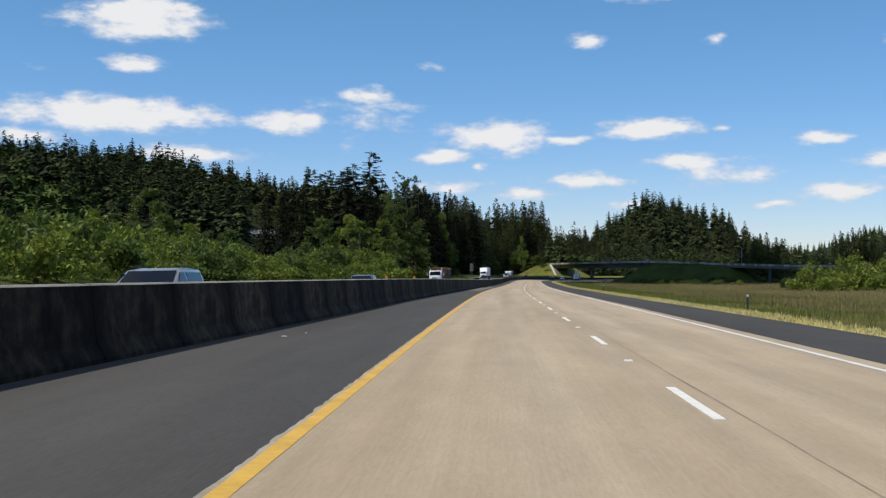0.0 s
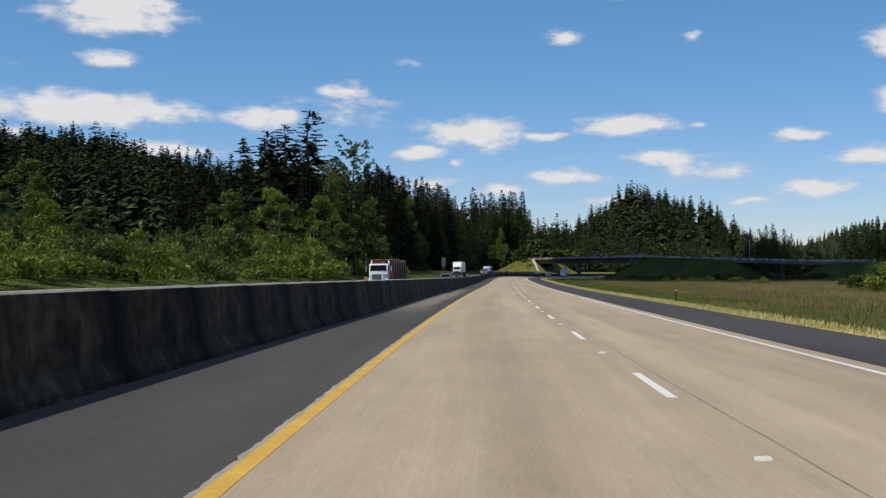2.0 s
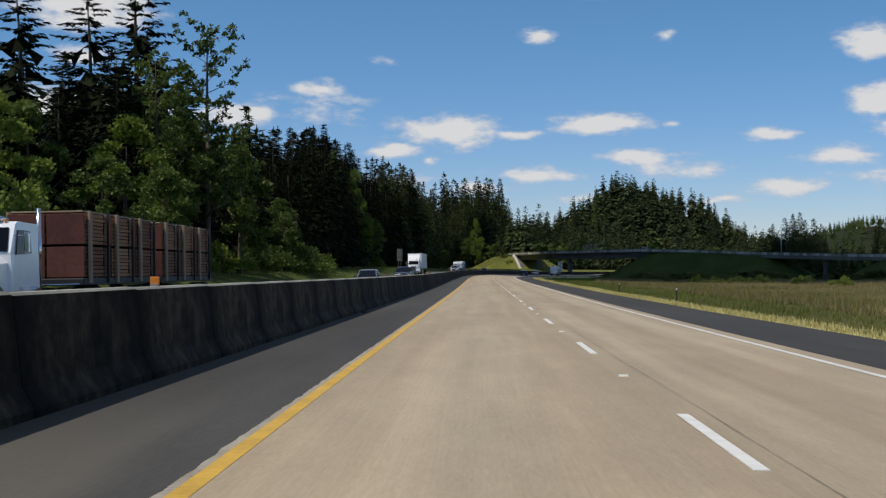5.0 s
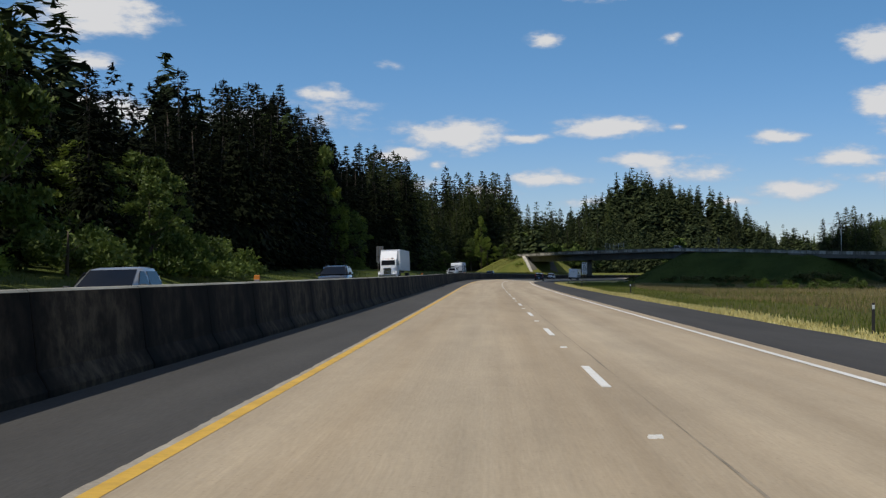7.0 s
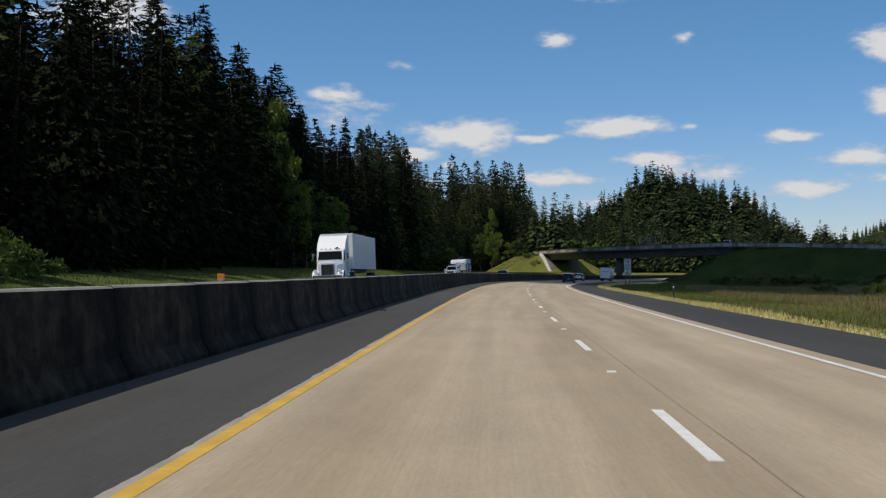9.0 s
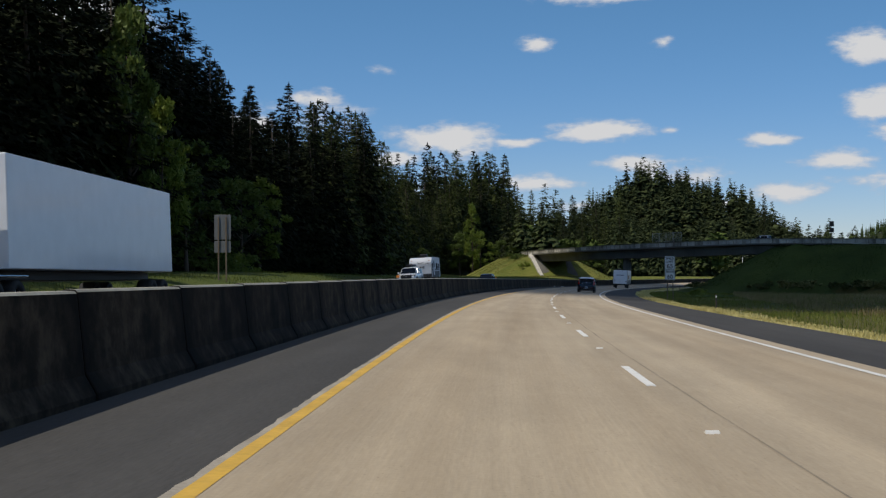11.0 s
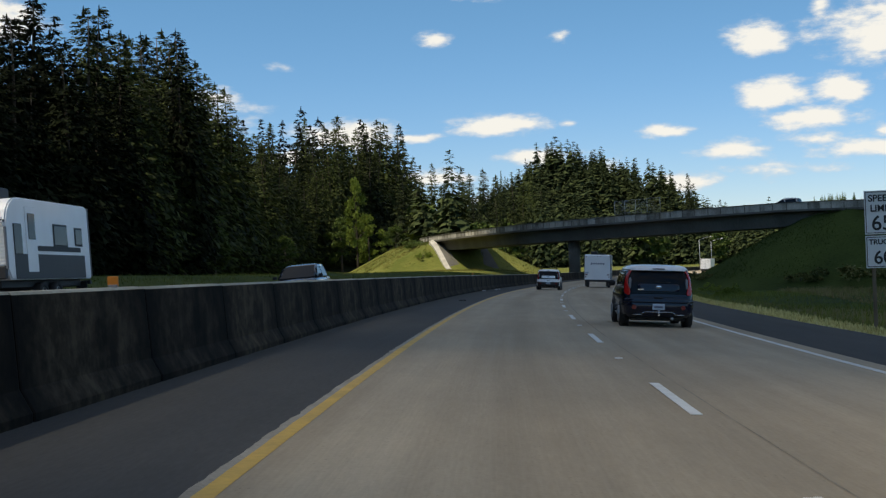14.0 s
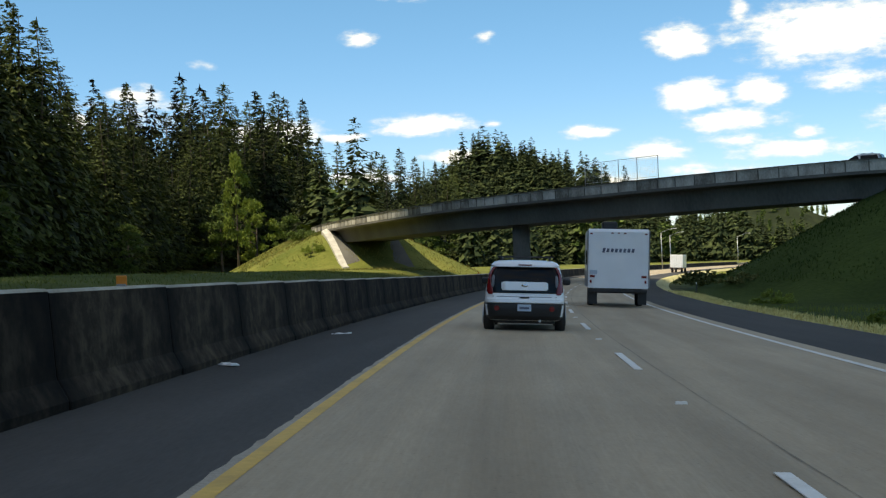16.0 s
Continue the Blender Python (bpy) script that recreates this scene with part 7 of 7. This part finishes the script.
def bridge_sign(p, turn):
    t = thing("road_sign", pose(p.x, p.y, p.z, 0, 0, turn), "dark sign boards on a pole standing on the overpass", "road sign")
    part("post", tube(bmesh.new(), (0, 0, -0.6), (0, 0, 3.6), 0.06, seg=8), M_SBACK, t)
    for z, h in ((3.1, 1.1), (1.75, 0.9)):
        part("sign_plate", block((0, -0.08, z), (0.95, 0.06, h), 0.02), M_POST, t)


_i = min(range(len(EDGE)), key=lambda i: (EDGE[i] - Vector((91.0, 631, 8.8))).length)
bridge_sign(EDGE[_i] + edge_side(_i) * 0.15, -25)


def barrier_marker(s):
    t = thing("barrier_reflector", Matrix.Translation(at(s, barrier_u(s), 1.06)) @ pose(0, 0, 0, 0, 0, along(HEAD, s)), "small orange reflector on the barrier top", "reflector", "barrier reflectors")
    part("bracket", block((0, 0, 0.02), (0.1, 0.06, 0.04), 0.005), M_TGREY, t)
    part("reflector", block((0, 0, 0.075), (0.12, 0.02, 0.11), 0.01), M_AMBER, t)


for _s in (53, 67, 112, 189, 265, 327, 420, 488, 556, 625):
    barrier_marker(_s)


def street_lamp(m, arm):
    t = thing("street_lamp", m, "tall grey steel street lamp with a curved arm", "street lamp", "street lamps")
    part("pole", tube(bmesh.new(), (0, 0, 0), (0, 0, 9.6), 0.13, 0.07, seg=10), M_STEEL, t)
    bm = bmesh.new()
    last = Vector((0, 0, 9.5))
    for i in range(1, 7):
        q = i / 6
        p = Vector((arm * 3.2 * q, 0, 9.5 + 0.9 * math.sin(q * 1.5)))
        tube(bm, last, p, 0.05, 0.045, seg=8)
        last = p
    part("arm", bm, M_STEEL, t)
    part("lamp_head", block(last + Vector((arm * 0.3, 0, -0.03)), (0.75, 0.3, 0.15), 0.05), M_STEEL, t, "flat cobra-head lantern")


for _x, _y, _arm in ((118, 826, 1), (134, 868, 1), (158, 880, 1), (184, 900, 1), (190, 690, -1), (123, 612, -1)):
    street_lamp(pose(_x, _y, float(ground_z(_x, _y)[0]) - 0.2, 0, 0, -25), _arm)


def overpass_fence():
    """The mesh fence standing on part of the parapet."""
    t = thing("parapet_fence", Matrix.Identity(4), "tall steel mesh fence on the overpass parapet", "fence")
    i0 = min(range(len(EDGE)), key=lambda i: (EDGE[i] - Vector((58.5, 664.5, 9.1))).length)
    pts = [EDGE[i] + edge_side(i) * 0.1 for i in (i0, i0 + 1, i0 + 2, i0 + 3, i0 + 4)]
    for p in pts:
        part("post", tube(bmesh.new(), p - Vector((0, 0, 0.3)), p + Vector((0, 0, 2.3)), 0.04, seg=8), M_STEEL, t)
    for a, b in zip(pts, pts[1:]):
        for z in (0.25, 2.28):
            part("rail", tube(bmesh.new(), a + Vector((0, 0, z)), b + Vector((0, 0, z)), 0.025, seg=6), M_STEEL, t)
        bm = bmesh.new()
        d = b - a
        for k in range(12):
            p = a + d * (k / 12)
            tube(bm, p + Vector((0, 0, 0.25)), p + Vector((0, 0, 2.28)), 0.006, seg=3, cap=False)
        for k in range(12):
            z = 0.25 + 2.03 * k / 12
            tube(bm, a + Vector((0, 0, z)), b + Vector((0, 0, z)), 0.006, seg=3, cap=False)
        part("mesh_panel", bm, M_STEEL, t)


overpass_fence()
# a car crossing the overpass
_i = min(range(len(EDGE)), key=lambda i: (EDGE[i] - Vector((76.5, 643.2, 9.2))).length)
_p = EDGE[_i] + edge_side(_i) * 5.2 - Vector((0, 0, 0.93))
saloon("suv", pose(_p.x, _p.y, _p.z, 0, 0, math.degrees(math.atan2(-edge_side(_i).y, -edge_side(_i).x)) + 180), "pale silver sport utility car crossing the overpass", M_CARSILVER, 4.7, 1.8, 1.9, 1.0, True, 0.64)


# ---- far things ----
def house(m):
    t = thing("house", m, "low house with a grey shingle roof among shrubs", "house")
    part("wall", block((0, 0, 1.4), (13, 7, 2.9), 0.02), plain("pale_siding", (0.42, 0.40, 0.36), 0.8, bump=0.1), t)
    bm = bmesh.new()
    loft(bm, [[Vector((x, -4.1, 2.8)), Vector((x, 0, 5.0)), Vector((x, 4.1, 2.8)), Vector((x, 4.1, 2.6)), Vector((x, -4.1, 2.6))] for x in (-7.0, 7.0)])
    part("roof", bm, material("grey_shingles", (0.14, 0.15, 0.15), (0.25, 0.26, 0.26), 0.9, 0.8, 6, 0.4), t, "grey shingle roof")
    part("chimney", block((2.5, 0.6, 5.1), (0.8, 0.6, 1.4), 0.02), M_TGREY, t)
    for x in (-4, -1, 3.5):
        w = part("window", block((x, -3.52, 1.6), (1.3, 0.06, 1.1), 0.01), M_GLASS, t)
        part("frame", block((x, -3.55, 1.02), (1.5, 0.08, 0.08), 0.01), M_SIGN, w)
    part("door", block((1.2, -3.52, 1.1), (0.95, 0.06, 2.05), 0.01), M_WOODPOST, t)


for _x, _y, _turn in ((-119, 627, 14), (-104, 633, 6)):
    house(pose(_x, _y, float(ground_z(_x, _y)[0]) + 0.2, 0, 0, _turn))


def mast(x, y):
    z = float(ground_z(x, y)[0])
    t = thing("radio_mast", pose(x, y, z - 10), "thin lattice radio mast on the hilltop", "mast")
    for a in range(3):
        p = (0.9 * math.cos(a * 2.1), 0.9 * math.sin(a * 2.1))
        part("leg", tube(bmesh.new(), (p[0], p[1], 0), (p[0] * 0.3, p[1] * 0.3, 51), 0.16, 0.1, seg=6), M_STEEL, t)
    for i in range(10):
        r = 0.9 * (1 - 0.07 * i)
        part("brace", block((0, 0, 12 + 4 * i), (r * 1.6, r * 1.6, 0.15), 0), M_STEEL, t)


mast(-820, 2340)


def roadside_litter():
    r = random.Random(3)
    for s, u in ((160.5, -1.5), (165, -1.43), (346, -1.6), (530, -0.8), (180, -1.9), (212, -1.9)):
        t = thing("tyre_scrap", on_road(s, u, 0, r.uniform(0, 180)), "scrap of black tyre rubber on the shoulder", "debris", "tyre scraps")
        bm = bmesh.new()
        n = 7
        loft(bm, [[Vector((0.04 * math.sin(i * 1.3) + dx * 0.06, -0.15 + 0.3 * i / n, 0.004 + 0.02 * abs(math.sin(i * 0.8)) + dz)) for dx, dz in ((-1, 0), (1, 0.0), (0.9, 0.03), (-0.8, 0.035))] for i in range(n + 1)])
        part("strip", bm, M_RUBBER, t)


def plastic_litter():
    """Flattened pale scraps lying at the barrier's foot."""
    for k, (s, u) in enumerate(((559, -1.85), (567.5, -1.55), (24, -2.6), (25.5, -2.4))):
        t = thing("plastic_scrap", on_road(s, u, 0.004, 40 + 50 * k), "flattened pale plastic scrap on the shoulder", "debris", "plastic scraps")
        big = 1.0 if k < 2 else 0.3
        bm = bmesh.new()
        loft(bm, [[Vector((big * dx * (0.1 - 0.012 * abs(i - 3)), big * (-0.2 + 0.066 * i), 0.002 + dz * big * (0.6 + 0.4 * math.sin(1.9 * i + k)))) for dx, dz in ((-1, 0), (1, 0), (0.85, 0.03), (-0.7, 0.036))] for i in range(7)])
        part("sheet", bm, M_SIGN, t)


roadside_litter()
plastic_litter()


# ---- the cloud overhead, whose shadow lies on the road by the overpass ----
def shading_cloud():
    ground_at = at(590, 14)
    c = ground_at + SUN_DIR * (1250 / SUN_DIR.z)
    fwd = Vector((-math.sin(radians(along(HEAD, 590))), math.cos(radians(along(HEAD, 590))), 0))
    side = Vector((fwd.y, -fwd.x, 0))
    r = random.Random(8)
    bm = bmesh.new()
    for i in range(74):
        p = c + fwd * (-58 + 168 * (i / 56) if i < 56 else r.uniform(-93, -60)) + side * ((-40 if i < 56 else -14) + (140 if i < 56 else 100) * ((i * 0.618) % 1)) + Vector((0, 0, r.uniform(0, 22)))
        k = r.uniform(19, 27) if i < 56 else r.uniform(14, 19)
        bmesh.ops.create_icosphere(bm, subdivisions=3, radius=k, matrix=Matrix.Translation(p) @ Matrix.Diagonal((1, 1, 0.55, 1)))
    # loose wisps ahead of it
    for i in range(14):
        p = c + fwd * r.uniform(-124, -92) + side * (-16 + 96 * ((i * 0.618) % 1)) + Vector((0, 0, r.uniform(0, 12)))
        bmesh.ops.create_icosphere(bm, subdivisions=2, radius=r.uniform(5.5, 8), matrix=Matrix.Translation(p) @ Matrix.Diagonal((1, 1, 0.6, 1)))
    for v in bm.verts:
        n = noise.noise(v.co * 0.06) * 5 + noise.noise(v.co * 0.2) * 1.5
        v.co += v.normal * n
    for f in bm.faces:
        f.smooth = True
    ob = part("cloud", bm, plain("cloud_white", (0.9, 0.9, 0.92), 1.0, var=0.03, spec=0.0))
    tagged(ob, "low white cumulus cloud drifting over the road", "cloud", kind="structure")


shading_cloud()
